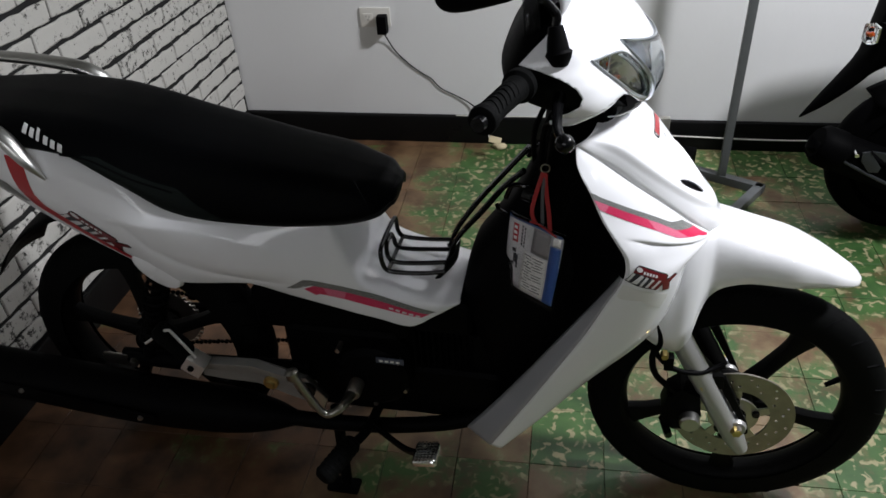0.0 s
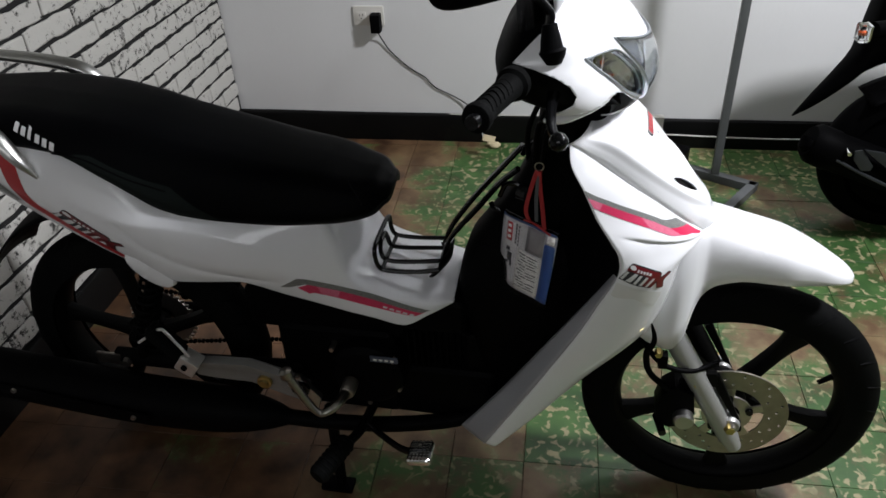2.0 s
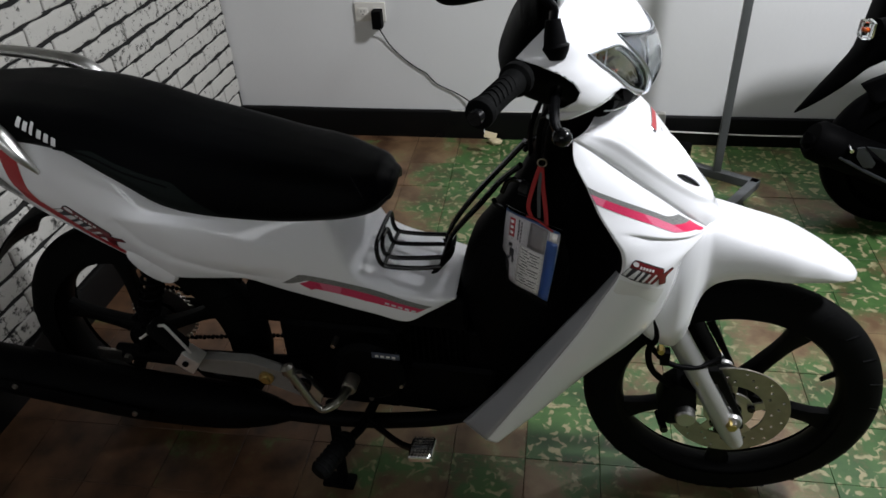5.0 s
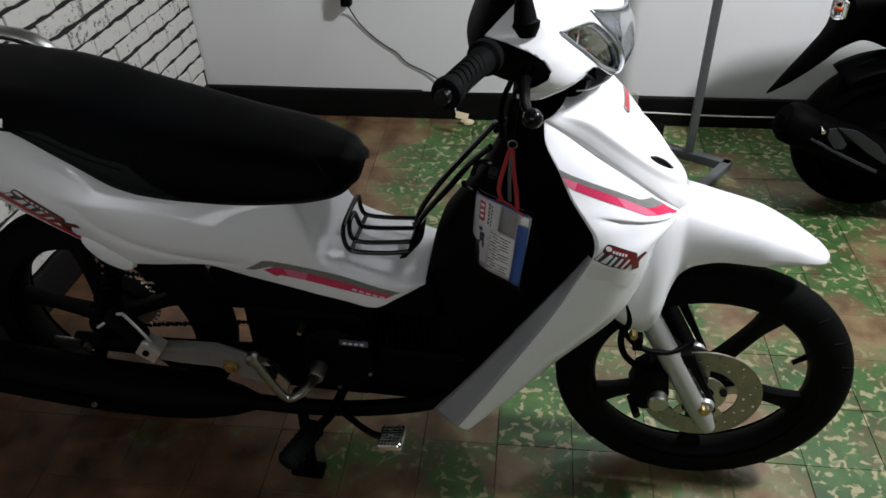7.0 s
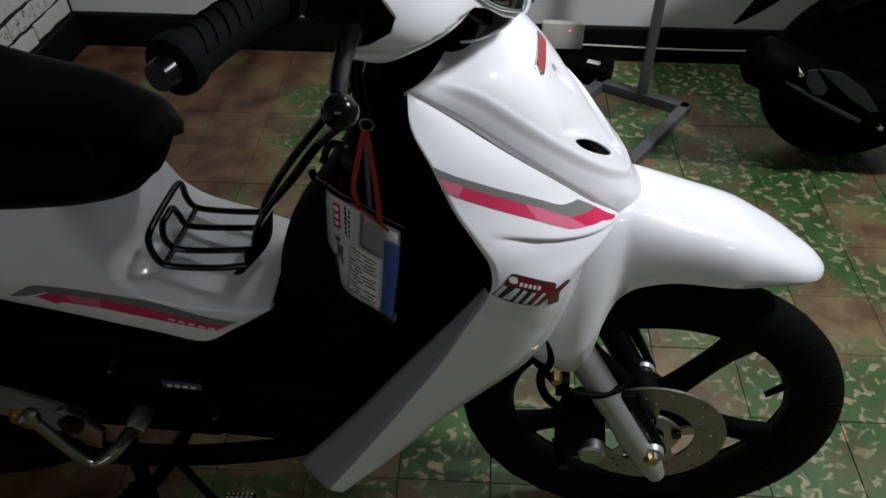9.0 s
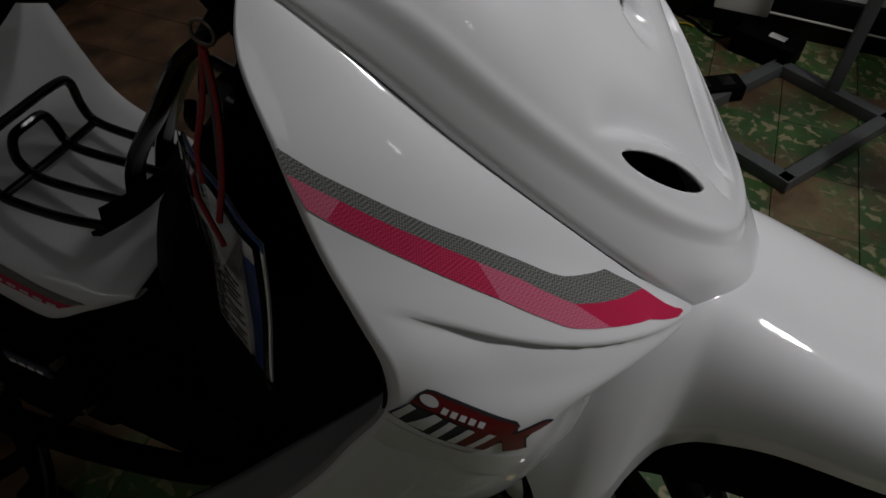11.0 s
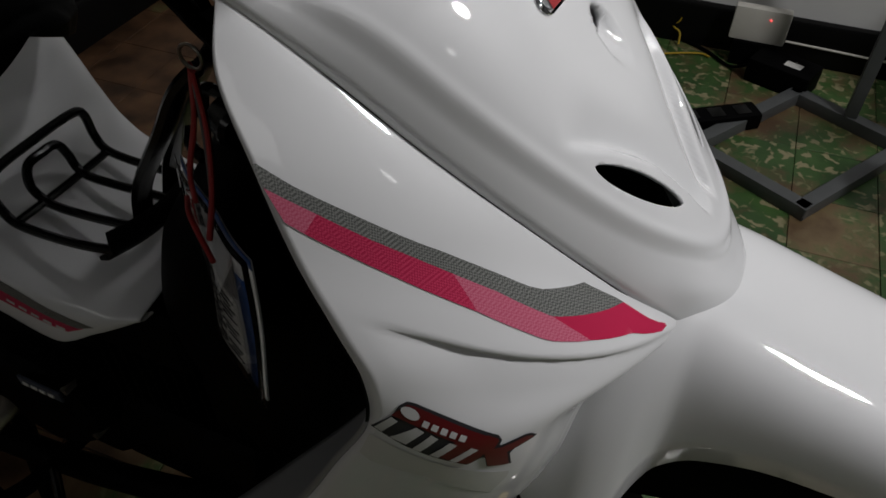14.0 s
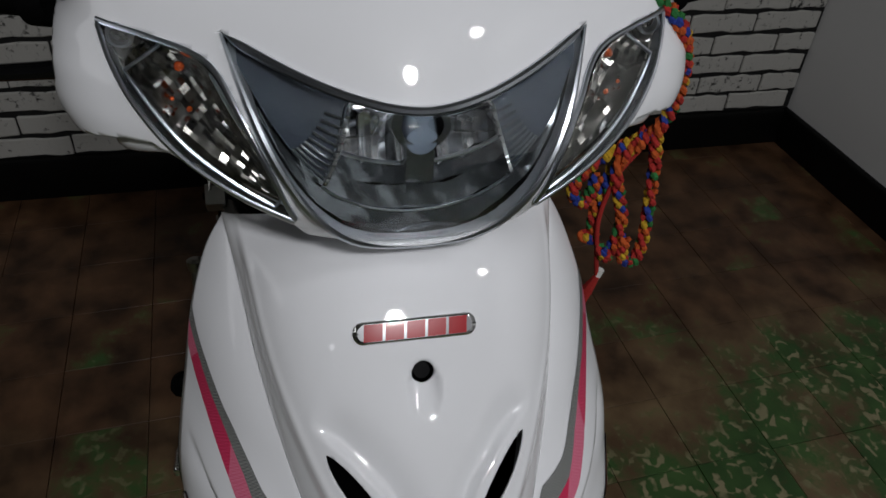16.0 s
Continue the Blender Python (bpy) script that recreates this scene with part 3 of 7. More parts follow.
# --- front mudguard ---
FENDER = [  # x, top, low, half width
    (1.000, 0.705, 0.560, 0.060), (1.040, 0.712, 0.500, 0.092), (1.075, 0.712, 0.477, 0.103), (1.105, 0.707, 0.470, 0.106), (1.126, 0.701, 0.490, 0.096),
    (1.138, 0.697, 0.545, 0.083), (1.150, 0.693, 0.573, 0.074), (1.172, 0.687, 0.592, 0.071), (1.215, 0.674, 0.601, 0.068),
    (1.278, 0.656, 0.596, 0.064), (1.322, 0.636, 0.592, 0.053), (1.360, 0.615, 0.587, 0.040), (1.384, 0.601, 0.582, 0.027), (1.396, 0.590, 0.579, 0.014), (1.400, 0.584, 0.581, 0.003)]
rows = []
xs = list(np.linspace(1.0, 1.12, 14)) + list(np.linspace(1.125, 1.18, 16)) + list(np.linspace(1.19, 1.38, 26)) + [1.384, 1.388, 1.392, 1.396, 1.3985, 1.400]
for x in xs:
    _, top, low, hw = at_col(FENDER, x)
    r = []
    for j in range(41):
        th = -math.pi / 2 + math.pi * j / 40
        s, c = math.sin(th), math.cos(th)
        box_like = ease((x - 1.06) / 0.10) * (1 - ease((x - 1.33) / 0.07))
        y = hw * math.copysign(abs(s) ** (0.82 - 0.26 * box_like), s)
        z = low + (top - low) * max(c, 0) ** (0.9 - 0.36 * box_like)
        r.append((x, y, z))
    rows.append(r)
thick(part("front_mudguard", grid(rows), WHITE, bike, "glossy white front mudguard", 60), 0.0028)

# --- leg shield, nose cover, inner shield ---
REAR_EDGE = [(0.916, 0.122, 0.866), (0.921, 0.138, 0.838), (0.942, 0.151, 0.803), (0.963, 0.160, 0.762), (0.985, 0.167, 0.730), (1.001, 0.171, 0.702), (1.001, 0.172, 0.664), (0.977, 0.174, 0.610), (0.946, 0.176, 0.541), (0.884, 0.180, 0.425), (0.835, 0.181, 0.335), (0.792, 0.180, 0.256)]
FRONT_EDGE = [(0.922, 0.119, 0.864), (0.962, 0.112, 0.832), (1.008, 0.103, 0.795), (1.055, 0.090, 0.757), (1.100, 0.072, 0.717), (1.137, 0.053, 0.682), (1.102, 0.099, 0.662), (1.088, 0.112, 0.594), (1.056, 0.113, 0.505), (0.962, 0.122, 0.400), (0.885, 0.140, 0.318), (0.806, 0.158, 0.243)]


def shield_point(v, u):
    """v down the shield 0..1, u from its rear edge to its front edge 0..1; right half, y positive here."""
    i = v * 159
    j = min(int(i), 158)
    f = i - j
    R = SH_R[j] * (1 - f) + SH_R[j + 1] * f
    F = SH_F[j] * (1 - f) + SH_F[j + 1] * f
    c = R * 0.35 + F * 0.65
    flat = 0.55 + 0.45 * ease((v - 0.26) / 0.16)
    c = c + flat * np.array([0.024 * min(1, v * 3), (0.034 + 0.022 * math.exp(-((v - 0.5) / 0.13) ** 2)) * min(1, v * 4) * (1 - 0.45 * v), 0.0])
    p = R * (1 - u) ** 2 + 2 * c * u * (1 - u) + F * u ** 2
    # the crease below the stripe: the lower part sits deeper, fading out downward
    vc = 0.322 + 0.120 * u + 0.020 * math.sin(math.pi * min(1, max(0, u)))
    e = (v - vc) / 0.012
    step = 0 if e < 0 else min(1, e)
    step = step * step * (3 - 2 * step)
    fade = max(0, 1 - (v - vc) / 0.16) if v > vc else 0
    along = min(1, max(0, (u - 0.09) / 0.18)) * min(1, max(0, (1.0 - u) / 0.08))
    p = p - np.array([0.0, 1.0, 0.15]) * 0.0062 * step * fade * along
    return p


SH_R = smooth(REAR_EDGE, 160)
SH_F = smooth(FRONT_EDGE, 160)
for side in (-1, 1):
    rows = []
    for i in range(150):
        v = i / 149
        r = []
        for j in range(30):
            p = shield_point(v, j / 29)
            r.append((p[0], side * p[1], p[2]))
        # rounded return of the front edge into the body
        p = shield_point(v, 1.0)
        r.append((p[0] + 0.002, side * (p[1] - 0.005), p[2] - 0.002))
        r.append((p[0] - 0.004, side * (p[1] - 0.016), p[2] - 0.004))
        rows.append(r)
    ob = thick(part("leg_shield", grid(rows), WHITE, bike, "glossy white leg shield panel", 60), 0.0025)
    if side < 0:
        SHIELD_R = ob
    else:
        SHIELD_L = ob
    # silver return strip along the lower inner edge
    strip = []
    inner = smooth([(1.003, 0.163, 0.673), (0.968, 0.152, 0.607), (0.917, 0.146, 0.523), (0.841, 0.142, 0.401), (0.79, 0.141, 0.325), (0.74, 0.140, 0.254)], 60)
    for k in range(60):
        v = 0.545 + 0.455 * k / 59
        a = shield_point(v, 0.0)
        b = inner[k]
        strip.append([(a[0] + (b[0] - a[0]) * q / 6, side * (a[1] - 0.001 + (b[1] - a[1]) * (q / 6)), a[2] + (b[2] - a[2]) * q / 6) for q in range(7)])
    thick(part("edge_strip", grid(strip), SILVERSTRIP, bike, "silver grey edge strip of the leg shield", 60), 0.003)
    # black inner shield: from the edge to the tunnel
    rows = []
    for i in range(70):
        v = i / 69
        a = shield_point(v, 0.0)
        if v > 0.545:
            k = (v - 0.545) / 0.455 * 59
            a = np.array(inner[int(k)])
        cxx = 0.89 - 0.10 * min(1, v / 0.5) + 0.02 * max(0, v - 0.5)
        b = np.array([min(a[0] + 0.02, cxx), 0.0, a[2] - 0.01])
        r = []
        for j in range(14):
            u = j / 13
            bow = 0.055 * math.sin(math.pi * u) * (1 - 0.5 * v)
            q = a * (1 - u) + b * u
            r.append((q[0] + bow, side * q[1], q[2]))
        rows.append(r)
    thick(part("inner_shield", grid(rows), BLACK, bike, "black inner leg shield", 60), 0.002)

CENTRE = [(0.960, 0.894), (0.996, 0.884), (1.030, 0.856), (1.056, 0.826), (1.092, 0.786), (1.122, 0.748), (1.150, 0.712), (1.168, 0.682), (1.164, 0.668)]
NOSE_EDGE = [(0.9165, 0.1235, 0.8675), (0.962, 0.1145, 0.8355), (1.008, 0.1055, 0.7985), (1.055, 0.0925, 0.7605), (1.100, 0.0745, 0.7205), (1.128, 0.0590, 0.6935), (1.140, 0.0480, 0.6800), (1.147, 0.030, 0.6715), (1.150, 0.012, 0.6685)]
NROW = 190
NC = smooth([(a, 0, b) for a, b in CENTRE], NROW)
NE = smooth(NOSE_EDGE, NROW)
BROW = [Vector(p) for p in ((0.114, 0.060), (0.135, 0.0425), (0.155, 0.0288), (0.178, 0.0189), (0.200, 0.0105))]


def brow_place(p):
    """Where p lies along the crease over a vent (0..1), and how far below it."""
    best = (9.0, 0.0, 0.0)
    for k in range(len(BROW) - 1):
        d = BROW[k + 1] - BROW[k]
        t = min(1.0, max(0.0, (p - BROW[k]).dot(d) / d.length_squared))
        q = p - (BROW[k] + d * t)
        if q.length < best[0]:
            best = (q.length, (k + t) / (len(BROW) - 1), -(d.x * q.y - d.y * q.x) / d.length)
    return best


rows = []
for i in range(NROW):
    v = i / (NROW - 1)
    M, E = NC[i], NE[i]
    r = []
    for j in range(125):
        w = -1 + 2 * j / 124
        a = abs(w)
        g = a ** (2.3 + 0.5 * v)
        y = E[1] * math.sin(a * math.pi / 2 * 0.96) / math.sin(math.pi / 2 * 0.96)
        x = M[0] + (E[0] - M[0]) * g
        z = M[2] + (E[2] - M[2]) * g
        # raised middle field with a crisp border, lower band around it
        f = (a / 0.80) ** 2.0 + (v / 0.745) ** 4.2
        deep = 0.0026 * ease((f - 0.92) / 0.20) * (1 - 0.45 * ease((f - 1.20) / 0.5)) * min(1, v / 0.10)
        deep -= 0.0010 * math.exp(-((f - 0.90) / 0.07) ** 2) * min(1, v / 0.10)
        # hollow below the headlamp
        deep += 0.016 * math.exp(-(v / 0.10) ** 2) * (1 - a * a)
        # recess of each vent under its brow
        far, along, below = brow_place(Vector((0.29 * v, 0.09 * a)))
        if below > 0 and far < 0.05:
            deep += 0.0074 * ease(far / 0.0048) * math.exp(-(far / 0.014) ** 2) * ease(along / 0.20) * ease((1 - along) / 0.16)
        # long dish round the lock
        q = (y / 0.0100) ** 2 + ((v - 0.392) * 0.29 / 0.0145) ** 2
        if q < 1:
            deep += 0.0075 * (1 - q) ** 0.4 * ease((0.45 - v) / 0.08)
        x -= 0.74 * deep
        z -= 0.62 * deep
        y -= 0.35 * deep * a
        # rolled rim
        roll = max(0, (a - 0.95) / 0.05, (v - 0.975) / 0.025) ** 2
        x -= 0.0040 * roll
        z -= 0.0050 * roll
        y -= 0.0030 * roll * a
        r.append((x, math.copysign(y, w), z))
    rows.append(r)
# black tube laid in the seam draws the dark of its groove
for side in (-1, 1):
    seam = []
    for k in range(60):
        a, b = SH_F[int(k * 92 / 59)], NE[int(k * (NROW - 1) * 0.70 / 59)]
        a = min(SH_F[:100], key=lambda q: float(np.sum((q - b) ** 2)))
        m = (a + b) / 2
        seam.append((m[0] - 0.0028, side * (m[1] - 0.0030), m[2] - 0.0026))
    part("seam_gasket", tube(seam, 0.0032, 8), BLACK, bike)
nose = part("nose_cover", grid(rows), WHITE, bike, "glossy white front nose cover", 70)
thick(nose, 0.0025)


def vent_cutter(side):
    """An almond prism for one vent of the nose cover."""
    a, b = Vector((1.072, side * 0.064, 0.783)), Vector((1.113, side * 0.025, 0.743))
    d = (b - a)
    n = Vector((0.72, side * 0.20, 0.66)).normalized()
    t = n.cross(d).normalized()
    bm = bmesh.new()
    k = 28
    ring = []
    for i in range(k):
        s = 2 * math.pi * i / k
        c = a + d * (0.5 - 0.5 * math.cos(s))
        wdt = 0.0065 * math.sin(s) * (abs(math.sin(s)) ** 0.25) * (1.15 if math.sin(s) * side > 0 else 0.9)
        ring.append(c + t * wdt)
    lo = [bm.verts.new(p - n * 0.03) for p in ring]
    hi = [bm.verts.new(p + n * 0.03) for p in ring]
    bm.faces.new(lo)
    bm.faces.new(hi[::-1])
    for i in range(k):
        j = (i + 1) % k
        bm.faces.new((lo[i], hi[i], hi[j], lo[j]))
    return bm


hole_c = bmesh.new()
bmesh.ops.create_cone(hole_c, cap_ends=True, segments=24, radius1=0.0075, radius2=0.0075, depth=0.06, matrix=Matrix.Translation((1.05, 0, 0.826)) @ Matrix.Rotation(radians(52), 4, "Y"))
cut(nose, vent_cutter(-1), vent_cutter(1), hole_c)
for p in nose.data.polygons:
    p.use_smooth = True
# dark shell behind the nose
rows = []
for i in range(24):
    M, E = NC[int(i * (NROW - 1) / 23)], NE[int(i * (NROW - 1) / 23)]
    rows.append([(M[0] + (E[0] - M[0]) * abs(w) ** 2.4 - 0.022, E[1] * 0.9 * w, M[2] + (E[2] - M[2]) * abs(w) ** 2.4 - 0.020) for w in np.linspace(-1, 1, 17)])
part("inner_nose", grid(rows), BLACK, bike, "", 60)

# steering head and central inner cover
INNER = [  # z, rear x, front x, half width
    (0.30, 0.760, 0.95, 0.060), (0.42, 0.742, 0.98, 0.085), (0.52, 0.722, 1.0, 0.092), (0.60, 0.738, 1.0, 0.085), (0.66, 0.775, 1.0, 0.066), (0.74, 0.825, 1.0, 0.056), (0.82, 0.856, 0.99, 0.062), (0.895, 0.865, 0.97, 0.075), (0.935, 0.87, 0.96, 0.075)]
rows = []
for z in np.linspace(0.30, 0.935, 34):
    _, xr, xf, hw = at_col(INNER, z)
    r = []
    for j in range(28):
        a = 2 * math.pi * j / 28
        c, s = math.cos(a), math.sin(a)
        r.append(((xr + xf) / 2 + (xf - xr) / 2 * math.copysign(abs(c) ** 0.6, c), hw * math.copysign(abs(s) ** 0.6, s), z))
    rows.append(r)
part("inner_cover", grid(rows, ring=True), BLACK, bike, "black centre cover round the steering head", 60)

# --- white body ---
BODY = [  # x, low z, low w, mid z, mid w, top z, top w
    (-0.330, 0.775, 0.050, 0.800, 0.060, 0.828, 0.050), (-0.230, 0.745, 0.080, 0.782, 0.098, 0.822, 0.090), (-0.144, 0.712, 0.102, 0.765, 0.122, 0.815, 0.108), (-0.016, 0.656, 0.125, 0.728, 0.145, 0.812, 0.118),
    (0.124, 0.594, 0.139, 0.668, 0.157, 0.760, 0.128), (0.210, 0.561, 0.146, 0.632, 0.160, 0.706, 0.130), (0.333, 0.566, 0.141, 0.610, 0.154, 0.686, 0.122), (0.418, 0.534, 0.124, 0.600, 0.140, 0.682, 0.112),
    (0.490, 0.510, 0.115, 0.585, 0.122, 0.684, 0.098), (0.512, 0.503, 0.113, 0.578, 0.117, 0.650, 0.097), (0.530, 0.497, 0.112, 0.562, 0.114, 0.604, 0.098), (0.548, 0.492, 0.111, 0.546, 0.112, 0.566, 0.099), (0.575, 0.485, 0.110, 0.531, 0.110, 0.548, 0.097), (0.630, 0.473, 0.109, 0.519, 0.107, 0.533, 0.093),
    (0.680, 0.494, 0.098, 0.516, 0.098, 0.529, 0.080), (0.722, 0.512, 0.080, 0.518, 0.081, 0.524, 0.050)]
CREASE_X = (0.130, 0.175, 0.225, 0.285, 0.345, 0.405, 0.460)
CREASE_UP = (0.686, 0.684, 0.681, 0.672, 0.658, 0.640, 0.606)
CREASE_LOW = (0.682, 0.636, 0.608, 0.587, 0.574, 0.566, 0.560)
rows = []
for x in np.linspace(-0.33, 0.722, 240):
    _, lz, lw, mz, mw, tz, tw = at_col(BODY, x)
    half = smooth([(lw - 0.012, lz - 0.002), (lw, lz), (mw, mz), (tw, tz), (tw * 0.55, tz + 0.006), (0, tz + 0.007)], 120)
    pts = []
    for y, z in half:
        # two creases that part on the flank: a raised shelf, a facet falling inward, a lip below it
        zu = float(np.interp(x, CREASE_X, CREASE_UP))
        zl = float(np.interp(x, CREASE_X, CREASE_LOW))
        amp = ease((x - 0.09) / 0.13) * (1 - ease((x - 0.34) / 0.12))
        if z > zu:
            off = math.exp(-(z - zu) / 0.035)
        elif z > zl:
            off = 1 - 1.7 * (zu - z) / max(zu - zl, 0.004)
        else:
            off = -0.7 * math.exp(-(zl - z) / 0.007)
        pts.append((y + 0.0090 * amp * off, z))
    rows.append([(x, -y, z) for y, z in pts] + [(x, y, z) for y, z in pts[::-1][1:]])
body = thick(part("body_panel", grid(rows), WHITE, bike, "glossy white side body and step-through tunnel", 60), 0.0025)
for side in (-1, 1):
    part("hinge_cover", lathe([(0, -0.006), (0.03, -0.005), (0.040, 0.0), (0.043, 0.008)], 28, Matrix.Translation((0.165, side * 0.146, 0.578)) @ Matrix.Rotation(radians(38), 4, "Y") @ Matrix.Diagonal((1.25, 1 if side < 0 else -1, 0.62, 1))), WHITE, bike)

# --- seat ---
SEAT = [  # x, low z, half low, top z, half top
    (-0.300, 0.800, 0.070, 0.842, 0.050), (-0.270, 0.798, 0.092, 0.862, 0.070), (-0.200, 0.802, 0.108, 0.862, 0.088), (-0.085, 0.808, 0.118, 0.866, 0.096), (0.035, 0.800, 0.126, 0.858, 0.100),
    (0.130, 0.754, 0.132, 0.843, 0.102), (0.222, 0.702, 0.134, 0.818, 0.104), (0.320, 0.681, 0.127, 0.796, 0.100), (0.420, 0.677, 0.117, 0.774, 0.092), (0.500, 0.680, 0.106, 0.762, 0.082), (0.553, 0.683, 0.090, 0.746, 0.068), (0.582, 0.687, 0.072, 0.742, 0.052), (0.600, 0.698, 0.048, 0.728, 0.032)]
rows = []
for x in list(np.linspace(-0.30, -0.25, 6)) + list(np.linspace(-0.23, 0.55, 64)) + list(np.linspace(0.555, 0.600, 10)):
    _, lz, lw, tz, tw = at_col(SEAT, x)
    h = tz - lz
    half = smooth([(lw * 0.9, lz - 0.006), (lw, lz + 0.004), (lw * 1.035, lz + h * 0.25), (tw * 1.10 + 0.004, lz + h * 0.68), (tw * 0.86, lz + h * 0.93), (tw * 0.5, tz), (0, tz + 0.002)], 32)
    rows.append([(x, -y, z) for y, z in half] + [(x, y, z) for y, z in half[::-1][1:]])
for xx, at, sgn in ((-0.30, 0, -1), (0.600, -1, 1)):
    base = rows[at]
    mz = sum(p[2] for p in base) / len(base)
    for k in range(1, 7):
        c, h = math.cos(math.pi / 2 * k / 6), math.sin(math.pi / 2 * k / 6)
        ring = [(xx + sgn * 0.011 * h, p[1] * c, mz + (p[2] - mz) * c) for p in base]
        rows = rows + [ring] if sgn > 0 else [ring] + rows
        if sgn < 0:
            at = 0
    if sgn < 0:
        base = rows[-1]
bm = grid(rows)
seat = part("seat", bm, VINYL, bike, "long black vinyl seat", 60)
thick(seat, 0.004)
# piping seams on the seat
for side in (-1, 1):
    part("seat_seam", tube([(0.04, side * 0.132, 0.806), (0.10, side * 0.137, 0.800), (0.17, side * 0.140, 0.770), (0.24, side * 0.139, 0.748)], 0.0016, 6, 30), BLACK, bike)
part("front_seam", tube([(0.545, -0.070, 0.752), (0.560, -0.083, 0.735), (0.572, -0.088, 0.715)], 0.0012, 6, 16), BLACK, bike)

# --- tail rail ---
rail = sub("grab_rail", "satin aluminium rear grab rail")
for side in (-1, 1):
    part("rail_arm", tube([(0.005, side * 0.145, 0.762), (-0.02, side * 0.148, 0.802), (-0.062, side * 0.140, 0.846), (-0.14, side * 0.128, 0.868), (-0.25, side * 0.105, 0.885), (-0.33, side * 0.06, 0.892)], [0.003, 0.014, 0.017, 0.015, 0.013, 0.012], 14, 40, flat=0.75), ALLOY, rail)
part("rail_cross", tube([(-0.33, -0.06, 0.892), (-0.345, 0, 0.893), (-0.33, 0.06, 0.892)], 0.012, 12, 16), ALLOY, rail)

# --- handlebar cowl with lamps ---
COWL = [  # z, rear x, front x, half width
    (0.885, 0.950, 0.985, 0.060), (0.910, 0.905, 1.020, 0.130), (0.925, 0.880, 1.029, 0.180), (0.945, 0.888, 1.034, 0.204), (0.965, 0.900, 1.032, 0.210), (0.985, 0.890, 1.024, 0.211), (1.000, 0.868, 1.014, 0.209), (1.015, 0.838, 1.004, 0.203),
    (1.030, 0.850, 0.992, 0.195), (1.060, 0.882, 0.958, 0.168), (1.090, 0.903, 0.918, 0.130), (1.120, 0.866, 0.872, 0.080), (1.135, 0.838, 0.840, 0.040)]


def cowl_x(y, z, out=0.0):
    _, xr, xf, w = at_col(COWL, z)
    s = min(1, abs(y) / w)
    xh = xf - 0.55 * (math.sqrt(y * y + 0.0036) - 0.06)
    return xr + (xh - xr) * max(0, 1 - s ** 14) ** 0.5 + out


rows = []
for z in np.linspace(0.885, 1.135, 84):
    _, xr, xf, w = at_col(COWL, z)
    r = []
    for j in range(121):
        ph = -math.pi / 2 + math.pi * j / 120
        y = w * math.sin(ph)
        r.append((cowl_x(y, z), y, z))
    rows.append(r)
bar = sub("handlebar_unit", "white handlebar cowl with headlamp and indicators")
cowl = part("cowl", grid(rows), WHITE, bar, "glossy white handlebar cowl", 60)
thick(cowl, 0.0025)


def lamp_edges(y):
    """Upper and lower rim of the headlamp at |y|."""
    a = min(1, abs(y) / 0.1045)
    top = 0.997 + 0.025 * a ** 1.7
    low = 0.905 + 0.117 * a ** 2.55 - 0.006 * (1 - a)
    return top, max(low, 0.0) if low < top else top


def lens_patch(f_point, nu, nv):
    return grid([[f_point(i / (nu - 1), j / (nv - 1)) for j in range(nv)] for i in range(nu)])


def head_pt(u, v, out=0.0, shrink=1.0):
    y = (-1 + 2 * u) * 0.1045 * shrink
    top, low = lamp_edges(y)
    m = (top + low) / 2
    z = m + (low - m + (top - low) * v) * shrink
    return (cowl_x(y, z, out), y, z)


def blink_pt(u, v, side, out=0.0, shrink=1.0):
    """Indicator: from its outer upper tip (u 0) to its inner lower tip (u 1)."""
    up = smooth([(0.1725, 1.0165), (0.1425, 1.0145), (0.1135, 1.008), (0.0985, 0.987), (0.085, 0.960), (0.073, 0.9285)], 30)
    lo = smooth([(0.172, 1.0145), (0.1655, 0.998), (0.153, 0.9795), (0.130, 0.9565), (0.1005, 0.939), (0.073, 0.9265)], 30)
    k = u * 29
    j = min(int(k), 28)
    f = k - j
    a, b = up[j] * (1 - f) + up[j + 1] * f, lo[j] * (1 - f) + lo[j + 1] * f
    m = (a + b) / 2
    p = m + (a + (b - a) * v - m) * shrink
    return (cowl_x(p[0], p[1], out), side * p[0], p[1])


def prism_of(points, depth):
    bm = bmesh.new()
    lo = [bm.verts.new((0.87, p[1], p[2])) for p in points]
    hi = [bm.verts.new((0.87 + depth, p[1], p[2])) for p in points]
    bm.faces.new(lo)
    bm.faces.new(hi[::-1])
    k = len(points)
    for i in range(k):
        j = (i + 1) % k
        bm.faces.new((lo[i], hi[i], hi[j], lo[j]))
    return bm


def rim_of(f, n):
    a = [f(i / n, 1.0) for i in range(n + 1)]
    b = [f(i / n, 0.0) for i in range(n, -1, -1)]
    pts = []
    for p in a + b:
        if not pts or (Vector(p) - Vector(pts[-1])).length > 1e-4:
            pts.append(p)
    if (Vector(pts[0]) - Vector(pts[-1])).length < 1e-4:
        pts.pop()
    return pts


head_rim = rim_of(lambda u, v: head_pt(u, v), 36)
# openings: lamps, the recess for grip and lever on each side, the hollow under each wing
RECESS = [(0.70, 1.021), (0.836, 1.0205), (0.868, 1.012), (0.898, 1.001), (0.915, 0.990), (0.924, 0.977), (0.920, 0.966), (0.905, 0.957), (0.892, 0.952), (0.868, 0.935), (0.855, 0.87), (0.70, 0.87)]
WING = [(0.062, 0.86), (0.066, 0.908), (0.073, 0.919), (0.100, 0.932), (0.118, 0.944), (0.131, 0.954), (0.148, 0.962), (0.165, 0.961), (0.180, 0.957), (0.200, 0.951), (0.26, 0.946), (0.26, 0.86)]


